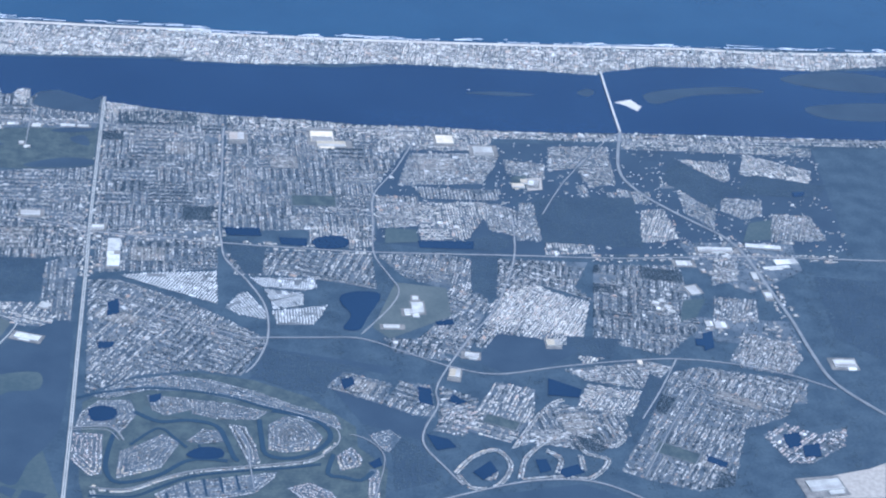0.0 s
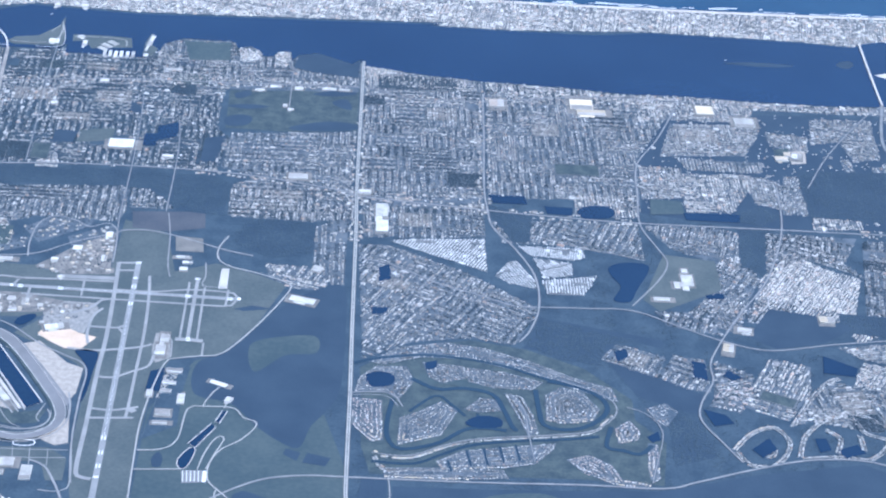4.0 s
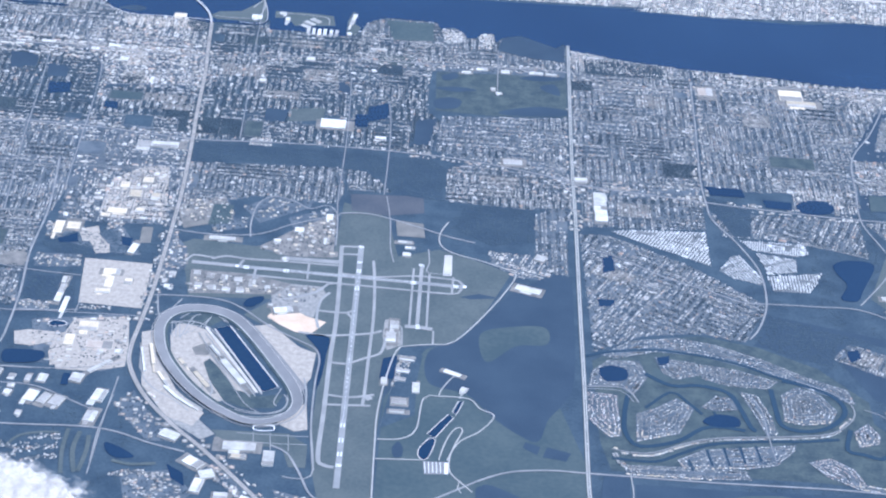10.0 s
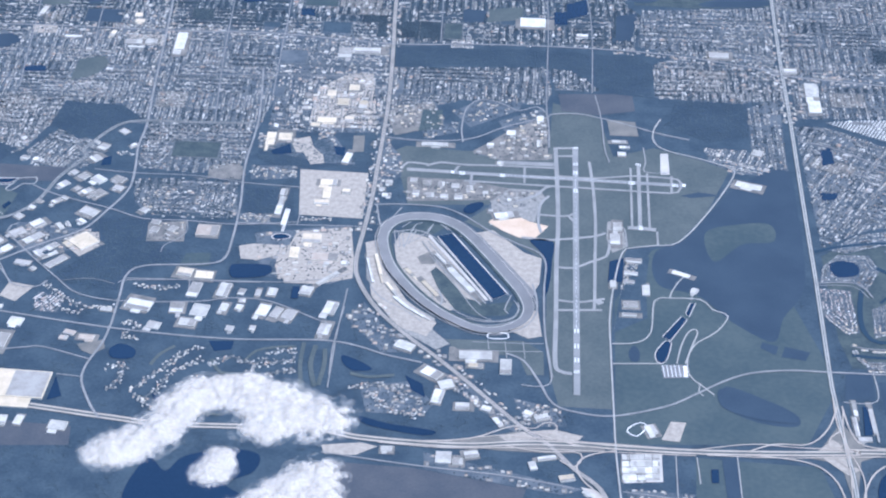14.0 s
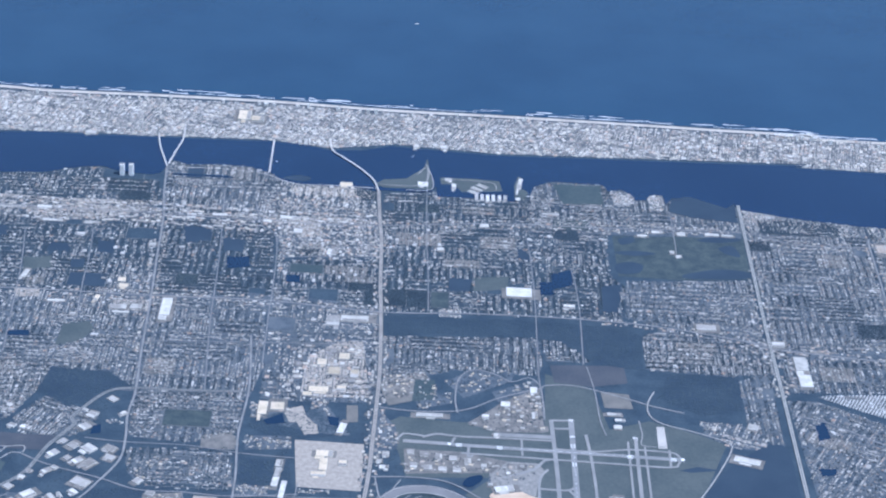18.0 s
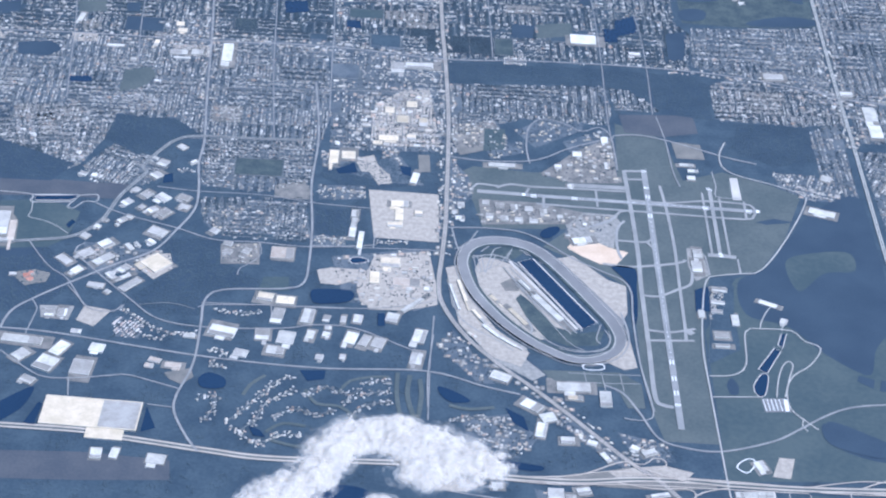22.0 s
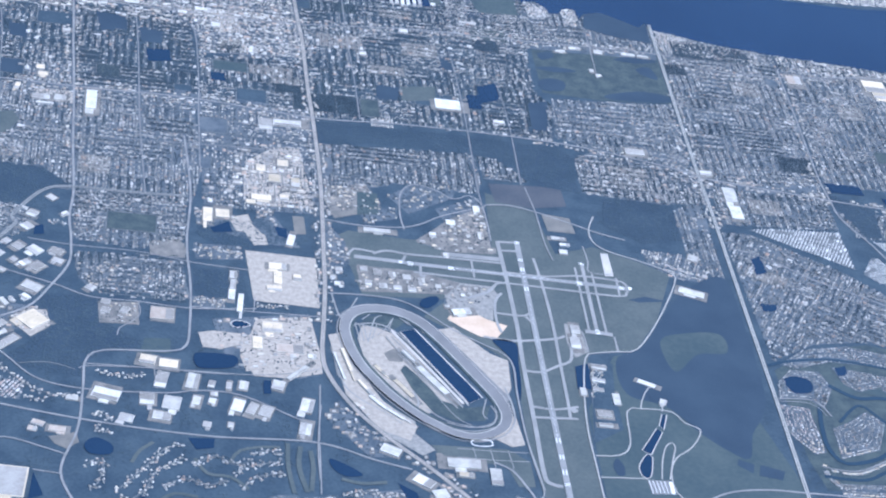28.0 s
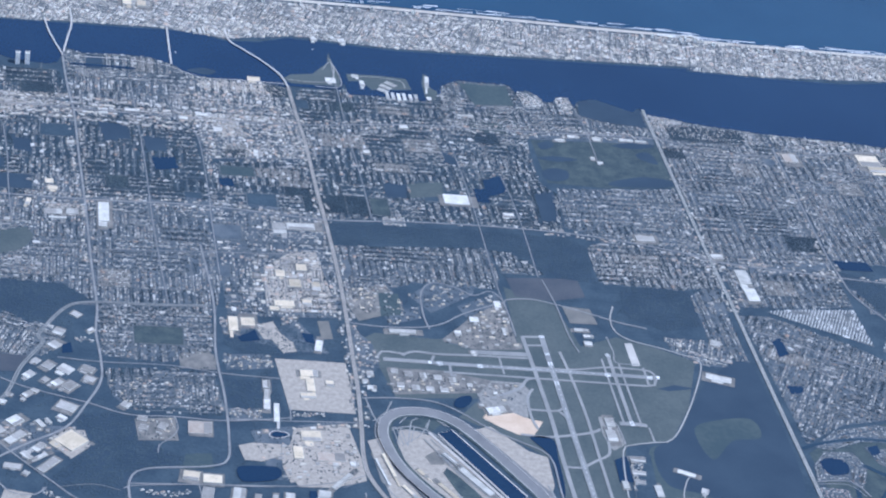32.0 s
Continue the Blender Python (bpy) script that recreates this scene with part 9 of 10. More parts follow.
cove("estate houses round canals", homes, 24, pts=[(213.6, 112.7), (227.5, 121.2), (245.4, 136), (258.1, 124.3), (244.4, 91.2), (211.7, 77.7)])
cove("estate houses round canals", homes, 0, pts=[(262.5, 126.2), (275, 142.7), (288.5, 140.4), (292.3, 126.3), (273.3, 122.9)])
cove("estate houses round canals", bright, 0, pts=[(293.6, 149.8), (307.1, 146.7), (314.4, 122.8), (317.3, 98.3), (308.6, 96.1), (302.6, 119.4)])
cove("estate houses round canals", homes, 24, pts=[(324.6, 149.2), (338.1, 161.8), (354.6, 154.5), (365.7, 133.7), (359.2, 117.2), (336.5, 112.1), (323.5, 116.5)])
cove("estate houses round canals", homes, 24, pts=[(201, 49.7), (243.7, 52.5), (288.6, 52.7), (292.4, 41.9), (250.8, 38), (202.5, 38)])
cove("estate houses round canals", homes, 24, pts=[(240.2, 60.1), (259.7, 74.1), (329.4, 87.7), (326.3, 78.5), (311.8, 60.2), (288.7, 54), (243.6, 49.8)])
cove("estate houses round canals", tiles, 24, pts=[(335.3, 67.8), (352.8, 74.9), (368.5, 62.9), (374.3, 46.2), (395.2, 41.6), (392.3, 36.1), (368.4, 39.1), (345.8, 52.8)])
cove("estate houses round canals", tiles, 20, pts=[(397.8, 92.3), (405.2, 90.9), (402.5, 48.8), (395.2, 41.6), (394.3, 61.3)])
cove("estate houses round canals", tiles, 24, pts=[(374.2, 108.8), (386.6, 121.4), (394, 105.8), (391.1, 95.1), (375.6, 89.4)])
cove("estate houses round canals", homes, 0, pts=[(400.5, 137.2), (417.3, 144.7), (425.8, 133.9), (413.8, 112.7), (406.1, 123.3)])
row("estate houses along a winding road", 1.5, homes, 0.4, single=40, pts=[(195.7, 68), (207.8, 63.7), (224.2, 65.3), (249.8, 80), (275.4, 88.7), (330.5, 96.8), (357.5, 104.3), (374.7, 124.5)])
row("estate houses along a winding road", 1.5, homes, 0.4, single=0, pts=[(195.5, 62.5), (201, 49.7), (212.8, 44.3)])
row("curving rows of villas round ponds", 1.4, homes, 0.4, single=30, pts=[(462.4, 88.8), (478.2, 109.8), (496.7, 118.1), (505.2, 98.1), (491.8, 72.5), (472.4, 69.5), (464, 85.3)])
row("curving rows of villas round ponds", 1.4, homes, 0.4, pts=[(484.4, 93.5), (492.4, 90.3), (489, 81.5), (482.8, 82.7)])
row("curving rows of villas round ponds", 1.4, homes, 0.4, pts=[(510.4, 82.6), (519.2, 109.8), (540.6, 133.1), (558.4, 134.1), (565.9, 115.9), (581.3, 105.7), (563.9, 83.1), (540.6, 84.1), (512.1, 79.9)])
row("curving rows of villas round ponds", 1.4, homes, 0.4, pts=[(535.8, 118), (544.8, 107.4), (539.3, 89.1)])
row("curving rows of villas round ponds", 1.4, homes, 0.4, pts=[(560.8, 111.9), (560.4, 93.7)])
row("curving rows of villas", 1.4, homes, 0.4, pts=[(512.9, 124.2), (531.8, 159.3), (549.2, 182.2), (559.3, 188.3)])
row("curving rows of villas", 1.4, homes, 0.4, pts=[(549.8, 160.3), (576.1, 157.9), (599.3, 140.1), (587.2, 124.4), (568, 138.4), (546.4, 141)])
hood("pale roofs along the river bank", 0, 4, 2.0, 0.85, bright, 0.15, calm=-0.5, shops=0.15, pts=[(301, 702), (435, 689.4), (639.7, 682.7), (976.8, 689.4), (968, 660.3), (635.2, 654.4), (432.7, 656.3), (300.5, 667.5)])
hood("houses near the airfield", 90, 6, 2.2, 0.8, homes, 0.3, pts=[(-20.3, 447.8), (14.6, 453.1), (20.4, 410.3), (-16.4, 409.6)])
hood("bright mobile homes by the parkway", 20, 3, 1.6, 0.9, bright, 0.05, calm=-0.5, pts=[(103.8, 325.7), (137.9, 323.7), (157, 303.6), (153.6, 286.6), (126.9, 289), (107.4, 304.5)])
hood("rows of houses by the parkway", 0, 5, 1.9, 0.85, homes, 0.2, pts=[(68.1, 451.9), (87.5, 453.3), (143.9, 423.5), (174.7, 420.9), (175.7, 402.2), (85.9, 403.5), (66.9, 404.1)])
hood("pale-roofed beachside houses and motels", 14, 5.0, 1.8, 0.95, bright, 0.08, shops=0.24, calm=-0.85, floor=byway, pts=[(-900, 795), (-642.8, 916.6), (-523.3, 911.8), (-398.6, 910.6), (-388.5, 817.4), (-465.7, 819), (-564.7, 814.2), (-623.2, 821.7)])
hood("pale-roofed beachside houses and motels", 21, 5.0, 1.8, 0.95, bright, 0.08, shops=0.24, calm=-0.85, floor=byway, pts=[(-398.6, 910.6), (-286, 910.9), (-167.2, 903.3), (-49, 901.4), (68.9, 898.1), (62.5, 819.1), (-51.9, 815.6), (-108.9, 820.5), (-154.7, 826.5), (-222.7, 808.9), (-280.4, 821.8), (-388.8, 820.1)])
hood("pale-roofed beachside houses and motels", 10, 5.0, 1.8, 0.95, bright, 0.08, shops=0.24, calm=-0.85, floor=byway, pts=[(68.9, 898.1), (186.4, 893.3), (285, 890.9), (424.5, 881.7), (609.1, 882.6), (799, 888.1), (1038.2, 892.8), (1400, 995), (1400, 950), (941.9, 845.7), (758.3, 842.8), (691.5, 815.7), (637.4, 821.5), (571, 824.8), (480.9, 827.6), (332, 815.5), (244.6, 818.3), (274.2, 827.2), (62.5, 819.1)])
hood("mixed roofs of the old town", 90, 6.2, 1.9, 0.8, homes, 0.3, shops=0.13, calm=1.5, pts=[(-900, 735), (-604.3, 730.1), (-496.1, 740.9), (-387, 751.8), (-368.1, 638.2), (-357.8, 488.6), (-466.3, 491.1), (-554.2, 488.3), (-900, 480)])
hood("mixed roofs of the old town", 90, 5.6, 1.8, 0.85, homes, 0.2, shops=0.16, calm=0.2, pts=[(-379.1, 772), (-299.8, 773.5), (-264.5, 744.9), (-258.6, 642.8), (-369.7, 643.9)])
hood("pale roofs of the town centre", 0, 5.6, 1.9, 0.85, bright, 0.18, shops=0.2, calm=0.4, pts=[(-264.5, 744.9), (-220, 736.8), (-170.3, 731.7), (-163.4, 634.6), (-161, 579.2), (-254.5, 570.7), (-262.9, 625.3)])
hood("roofs deep in trees", 90, 6.2, 1.8, 0.75, homes, 0.5, shops=0.05, calm=2.2, pts=[(-369.9, 635.8), (-263.5, 636.6), (-254.2, 497.7), (-357.4, 493.6)])
hood("mixed roofs of the old town", 90, 6.0, 1.8, 0.8, homes, 0.28, shops=0.14, calm=1.0, pts=[(-256.2, 565.1), (-161, 573.8), (-158.2, 481.2), (-253.8, 490.7)])
hood("mixed roofs of the old town", 90, 6.2, 1.8, 0.82, homes, 0.28, shops=0.13, calm=1.4, pts=[(-161.8, 711.5), (-109.9, 722.7), (-22.2, 721.4), (50.6, 707.7), (46.8, 565.9), (60.3, 546), (52.3, 484.7), (-33.8, 482.2), (-157.2, 481.3), (-163, 612)])
hood("riverside homes", 0, 6, 2.2, 0.8, homes, 0.2, pts=[(-21.5, 737.5), (2.6, 771.4), (55.7, 770.3), (112.3, 750.6), (185, 714.6), (177.5, 660.8), (46.5, 656.6), (-25.2, 659.1)])
hood("tight rows of pale roofs", 90, 5, 1.9, 0.8, homes, 0.16, pts=[(61.3, 556.6), (175.9, 569), (172.2, 456.3), (145.1, 463.6), (83.6, 479.6), (55.2, 489.9)])
hood("rows of grey roofs", 90, 4.95, 1.7, 0.9, homes, 0.2, pts=[(-900, 470), (-552.8, 481.4), (-465.7, 487.1), (-359.7, 483.4), (-350.5, 332), (-372.2, 331.9), (-417.4, 361.2), (-440.3, 291.3), (-510.6, 277.5), (-900, 350)])
hood("rows of grey roofs", -3, 6.5, 2.0, 0.85, homes, 0.18, pts=[(-357.3, 483.6), (-259.5, 487.2), (-250.7, 383.9), (-258.8, 330.9), (-311.9, 318.1), (-347.5, 294.5), (-349.6, 332)])
hood("college and hospital district", 0, 9, 3.2, 0.5, bright, 0.12, shops=0.1, pts=[(-256.7, 482.5), (-159.6, 476.2), (-156.3, 330.6), (-249.5, 327.4)])
hood("houses under trees", 90, 7, 2.4, 0.75, homes, 0.34, pts=[(-154.8, 438.1), (-21, 447.5), (-19.7, 403.1), (-24.4, 384.8), (-94.4, 387.9), (-153.8, 356.6)])
hood("houses beside the wood", 90, 6.5, 2.2, 0.75, homes, 0.25, pts=[(66.7, 456.9), (87.8, 473.1), (176.9, 449.2), (178, 410.4), (140.9, 398.3), (70.7, 401.6)])
hood("rows of houses beside the parkway", 0, 6, 1.9, 0.85, homes, 0.16, pts=[(144.3, 390.9), (171.6, 411.3), (168.7, 279.4), (142.8, 328.3)])
hood("dense rows of houses", 0, 5.4, 1.7, 0.9, homes, 0.2, pts=[(179.6, 729.6), (227.4, 721.4), (300, 702.9), (289.9, 453.1), (182.6, 438.4), (180.7, 623.3)])
hood("riverside rows of pale roofs", 0, 4, 1.7, 0.9, bright, 0.08, pts=[(179.5, 736.1), (204.9, 732.2), (238.6, 722.6), (283.3, 707.7), (282.1, 663.4), (180.5, 672.2)])
hood("dense rows of houses", 0, 5.4, 1.7, 0.95, homes, 0.15, pts=[(302.8, 703.2), (389.2, 692.6), (494.6, 677.6), (436.5, 542.4), (429.2, 440.5), (367.5, 459.3), (294, 453.4)])
hood("dense rows of houses", 0, 4.95, 1.615, 0.95, bright, 0.1, pts=[(370.5, 466.8), (428.6, 471.5), (427.1, 430.3), (367.8, 428.7), (371.6, 446.2)])
hood("bright rows of a mobile home park", 26, 5.4, 1.2, 1.0, trailer, 0.0, size=0.78, calm=-1.0, floor=byway, pts=[(206.7, 372.4), (226, 376.7), (288, 381.3), (288.5, 327), (268.5, 338.5), (240.2, 353.2)])
hood("dense rows of houses", 90, 4.6, 1.6, 0.95, homes, 0.12, calm=-0.85, pts=[(476, 617), (563.6, 622.8), (558.2, 599.5), (540, 557.5), (458.6, 550.3)])
hood("dense rows of houses", 0, 5.0, 1.6, 0.95, homes, 0.12, calm=-0.85, pts=[(474.3, 546.7), (556.2, 545.9), (550, 524.1), (480.1, 525.7)])
hood("dense rows of houses", 0, 4.8, 1.6, 0.95, homes, 0.12, calm=-0.85, pts=[(436.4, 527.6), (476, 527.7), (470.1, 470.8), (432.6, 465.6)])
hood("dense rows of houses", 90, 4.6, 1.6, 0.95, bright, 0.12, calm=-0.85, pts=[(476.5, 516.6), (535.1, 519.9), (540.8, 503.7), (512.9, 448.9), (471.4, 443.7), (470.5, 494.4)])
hood("rows of houses", 0, 5.0, 1.7, 0.9, homes, 0.12, calm=-0.85, pts=[(529.7, 519.6), (552, 515.4), (565.4, 505.1), (559.3, 456.5), (535.7, 465.8)])
hood("pale roofs near the shore", 90, 5.0, 1.8, 0.8, bright, 0.12, calm=-0.85, pts=[(449.7, 662), (505.2, 657.1), (561.4, 655.9), (554.5, 625.8), (479.6, 625.7), (445.9, 618.7)])
hood("rows of houses under trees", 0, 5.5, 2.0, 0.75, homes, 0.12, calm=-0.85, pts=[(566.1, 608.4), (606.8, 602.6), (601.5, 569.3), (567.4, 578.9)])
hood("rows of houses under trees", 90, 5.5, 2.0, 0.7, homes, 0.12, calm=-0.85, pts=[(615.4, 639.7), (675.6, 643.7), (670.2, 564.2), (642.7, 554.5), (636, 594.9), (607.1, 587.2)])
hood("houses along wooded lanes", 20, 6.5, 2.2, 0.7, homes, 0.12, calm=-0.85, pts=[(570, 521.9), (596, 517.9), (587.7, 449.6), (558.1, 448.1)])
hood("ring of houses in a wood", 60, 4.0, 2.0, 0.85, homes, 0.12, calm=-0.85, pts=[(599.3, 504.8), (615.9, 509), (621.7, 496.2), (611.5, 482.7), (597.3, 486.2)])
hood("row of pale houses by the road", 0, 4.2, 1.7, 0.95, bright, 0.12, calm=-0.85, pts=[(583.4, 445.2), (629.6, 445.5), (626.4, 427.8), (580.8, 422.5)])
hood("houses along a wooded lane", -12, 7.5, 2.0, 0.8, homes, 0.12, calm=-0.85, pts=[(629.9, 559.4), (638.2, 559.9), (646, 455.8), (634.9, 452)])
hood("houses along a wooded lane", -8, 7.5, 2.0, 0.8, homes, 0.12, calm=-0.85, pts=[(657.8, 547.3), (667.1, 547.9), (657.1, 466.9), (649, 463.3)])
hood("pale sheds and stores", 90, 5.0, 2.6, 0.9, bright, 0.12, calm=-0.85, pts=[(669.7, 552.6), (699.9, 547.5), (695.4, 525.8), (664.6, 522.9)])
hood("pale homes on a loose grid", 20, 4.6, 2.0, 0.85, bright, 0.12, calm=-0.85, pts=[(685, 511.8), (707.6, 516.4), (709.7, 459), (689.5, 450.6), (672.6, 449.8)])
hood("pale stores by the highway", 90, 5.0, 2.6, 0.9, bright, 0.12, calm=-0.85, pts=[(717, 582.2), (733.3, 585.6), (728.5, 558.4), (711.8, 557.4)])
hood("pale apartment blocks", 90, 4.4, 2.4, 0.95, bright, 0.12, calm=-0.85, pts=[(744.6, 619.9), (791.7, 614.4), (785.3, 578.1), (754.8, 564.6), (741.6, 580.2)])
hood("bright diagonal rows of homes", -22, 4.6, 1.5, 1.0, bright, 0.12, calm=-0.85, pts=[(812.8, 635.4), (873, 602.6), (865, 573.5), (797.3, 590.7)])
hood("rows of pale houses", 20, 4.6, 1.7, 0.92, homes, 0.12, calm=-0.85, pts=[(769, 542.4), (807, 535.5), (799.5, 506), (780.2, 498.3), (761.5, 514.9)])
hood("rows of houses", 20, 4.8, 1.7, 0.92, homes, 0.12, calm=-0.85, pts=[(810.3, 509.9), (847.1, 508.6), (851.2, 461), (796.4, 456.1)])
hood("houses near the shore road", 90, 5.0, 2.0, 0.75, bright, 0.12, calm=-0.85, pts=[(689, 639.6), (745.8, 638.4), (808.4, 636.3), (881.2, 632.4), (886.8, 652.7), (790.7, 658.9), (692.4, 657.3)])
hood("houses under trees", 0, 6.0, 2.2, 0.55, homes, 0.12, calm=-0.85, pts=[(728.8, 559.6), (766.7, 556.1), (748.3, 477), (725.9, 508.5)])
hood("rows of houses", 20, 4.8, 1.7, 0.9, homes, 0.12, calm=-0.85, pts=[(739.5, 439.6), (757, 425), (747.1, 384.2), (721.5, 373.3)])
hood("rows of houses", 20, 4.8, 1.8, 0.8, homes, 0.12, calm=-0.85, pts=[(719.6, 353.9), (756.6, 350.7), (749.5, 312.8), (709.6, 311.2)])
hood("rows of houses", 28, 4.4, 1.7, 0.95, homes, 0.12, calm=-0.85, pts=[(732.5, 293.9), (770.6, 280), (773.6, 255.4), (756.9, 229.1), (716.9, 240.5)])
hood("single houses deep in the woods", 40, 10, 3.4, 0.35, homes, 0.0, loose=1.6, floor_it=False, pts=[(571.2, 645.4), (887.1, 654), (866.7, 440.7), (536.6, 434.6)])
hood("single houses along wooded lanes", 10, 11, 3.0, 0.3, homes, 0.0, loose=1.2, floor_it=False, pts=[(449.7, 662), (571.2, 645.4), (536.6, 434.6), (430.3, 439.5)])
hood("rows of houses", 0, 5.4, 1.7, 0.85, homes, 0.2, pts=[(182.7, 436.4), (231.1, 430.1), (290.1, 442.9), (289.1, 385.3), (226, 378.7), (185.1, 377.5)])
hood("bright rows of a mobile home park", -24, 5.2, 1.2, 1.0, trailer, 0.0, size=0.8, calm=-1.0, floor=byway, pts=[(294.5, 321.8), (308, 347.4), (314.2, 347.6), (330.3, 311.5), (327.2, 304.2), (305.9, 311.4)])
hood("bright rows of a mobile home park", -27, 4.8, 1.2, 1.0, trailer, 0.0, size=0.8, calm=-1.0, floor=byway, pts=[(328.3, 353.9), (360.7, 347.8), (359.5, 327.3), (335.5, 320.8)])
hood("bright rows of a mobile home park", 0, 5.0, 1.2, 1.0, trailer, 0.0, size=0.8, calm=-1.0, floor=byway, pts=[(333.4, 317.1), (380, 328.2), (374.2, 311.5), (366.2, 296.8), (337.1, 295.6)])
hood("bright rows of a mobile home park", 8, 4.0, 1.2, 1.0, trailer, 0.0, size=0.8, calm=-1.0, floor=byway, pts=[(316.5, 372.4), (370.8, 373), (373.3, 357.8), (360.9, 351.6), (326.5, 357.6)])
hood("rows of houses", 28, 5, 1.8, 0.9, homes, 0.15, pts=[(180.5, 362.9), (206.8, 364.9), (272.8, 323.2), (326.8, 273.6), (323.8, 260.5), (305.8, 217.6), (270.2, 225.3), (225.3, 216.8), (185.8, 190.2)])
hood("rows of estate houses", 25, 4, 1.8, 0.95, homes, 0.12, pts=[(370.1, 205.2), (378.9, 230.3), (424.4, 208.5), (414.2, 176), (401.2, 179.2)])
hood("rows of estate houses", 29, 4, 1.8, 0.95, homes, 0.12, pts=[(414.4, 177.6), (431.6, 213), (455.7, 206.3), (454.7, 162.7), (435.2, 165.5)])
hood("rows of estate houses", 70, 4.5, 1.8, 0.9, homes, 0.15, pts=[(462.6, 206.7), (491.7, 188.4), (482.7, 156.6), (455, 147.4)])
hood("apartment blocks on lawns", 25, 5, 2.2, 0.9, bright, 0.1, size=1.1, pts=[(487.1, 172.3), (509, 213.6), (539.2, 203.2), (533.2, 167.1), (509.1, 127.7), (476.6, 144.8)])
hood("rows of estate houses", 80, 4.5, 1.8, 0.9, homes, 0.15, pts=[(507.9, 120.2), (549.5, 183.8), (605.7, 171.2), (606, 140.4), (576.9, 116.4), (526.7, 128.6)])
hood("rows of houses", 15, 4.5, 1.615, 0.95, homes, 0.15, pts=[(429.2, 415.4), (465.1, 423.1), (513.9, 411.9), (502.6, 348.5), (450, 377.9)])
hood("rows of houses", 20, 4.5, 1.615, 0.9, homes, 0.18, pts=[(295.1, 415.1), (424.6, 420), (423.4, 357), (361.7, 376.2), (303.4, 376.7)])
hood("rows of pale homes", 31, 4, 1.6, 0.95, bright, 0.06, calm=-0.8, pts=[(520.2, 335.8), (547.6, 370.6), (606.6, 341.8), (589.7, 277.7), (564.1, 267.4), (505.7, 285.4)])
hood("rows of houses", 31, 5, 1.8, 0.9, homes, 0.15, pts=[(536.8, 413.6), (574.3, 411.5), (611.5, 342.2), (567.6, 372), (526.6, 345.5)])
hood("rows of houses", 30, 4.5, 1.615, 0.85, homes, 0.22, pts=[(478.7, 351.4), (505.5, 371.6), (520.5, 334.1), (494.6, 278.6), (452.1, 277.4), (479.5, 314.1)])
hood("rows of estate houses", 20, 5, 2, 0.8, homes, 0.2, pts=[(423.9, 276.5), (461.5, 277.6), (476.5, 243.4), (431.4, 255)])
hood("rows of pale homes", 28, 4, 1.6, 0.95, bright, 0.05, calm=-0.8, pts=[(526.7, 343.7), (560.5, 373.7), (603.6, 332.3), (590.2, 281.5), (557.9, 289.5), (517, 306.3)])
hood("rows of estate houses", 28, 4, 1.6, 0.9, homes, 0.1, pts=[(505.1, 287.8), (522.4, 311), (538.6, 288.9), (525.4, 262), (497.7, 265.6)])
hood("tight rows of pale homes", 29, 3.6, 1.6, 0.95, bright, 0.04, calm=-0.8, pts=[(583.3, 212.5), (632.3, 201.2), (615.9, 164.5), (568.6, 179.5)])
hood("rows of pale homes", 75, 4, 1.8, 0.9, homes, 0.12, calm=-0.8, pts=[(568.1, 233.1), (641.4, 247.8), (658.8, 239.7), (633.1, 205.3), (584, 216.6)])
hood("rows of houses", 10, 5.4, 1.7, 0.85, homes, 0.2, pts=[(535.6, 412.4), (616.8, 410.8), (592.6, 355.6), (560.5, 373.7), (531.6, 343.9)])
hood("rows of houses", 10, 5.4, 1.87, 0.75, homes, 0.28, pts=[(621.1, 405.9), (698.9, 409.1), (696.4, 302.9), (657.6, 257), (599.8, 281.8), (609.3, 337.2)])
hood("rows of houses", 29, 4.5, 1.8, 0.92, homes, 0.12, pts=[(588.9, 91.8), (624.3, 160.7), (657, 231.1), (682.7, 240.3), (760.8, 208.3), (735.9, 166.8), (699.5, 150.3), (672.7, 74.6), (644.8, 67.1), (608.7, 81.1)])
hood("rows of houses", 25, 5, 1.8, 0.9, homes, 0.12, pts=[(708.8, 249.7), (734.1, 294.9), (769.3, 277.9), (757.8, 233.6)])
hood("clay-roofed villas round ponds", 45, 4.5, 1.8, 0.9, tiles, 0.12, pts=[(711.4, 142.7), (733.8, 158.8), (757.4, 143.4), (784, 155.7), (773.8, 128.2), (742.4, 104.9), (724.4, 104.7)])
hood("apartment rows in the wood", 0, 4.0, 1.7, 1.0, bright, 0.0, calm=-1.0, pts=[(-107.8, 488.8), (-88, 491.3), (-89.2, 462.4), (-107.7, 460)])
hood("townhouses", 0, 8, 2.2, 0.55, homes, 0.34, calm=1.0, pts=[(-348, 248.6), (-264.3, 256.3), (-261.1, 196.1), (-322.2, 198.1), (-340.9, 218.7)])
hood("small brown-roofed townhouses", 30, 4, 1.8, 0.8, tiles, 0.2, pts=[(-390.7, 94.9), (-370, 86.8), (-372, 70.5), (-389.8, 72.3)])
hood("rows of houses", 20, 4.95, 1.7, 0.9, homes, 0.18, pts=[(-439.7, 284.5), (-419.7, 320.7), (-372.6, 293.3), (-389.4, 262.5), (-429.6, 259.7)])
hood("rows of houses", 75, 4.95, 1.7, 0.9, homes, 0.18, pts=[(-474.5, 376.2), (-424.4, 365.7), (-429.9, 324.5), (-444.2, 284.2), (-452.3, 279.3), (-700, 280), (-700, 330)])
hood("rows of houses under trees", 0, 6, 2.0, 0.8, homes, 0.24, pts=[(-351.4, 329.8), (-263.6, 335.8), (-263, 279.4), (-298.6, 260.2), (-346.9, 265.3)])


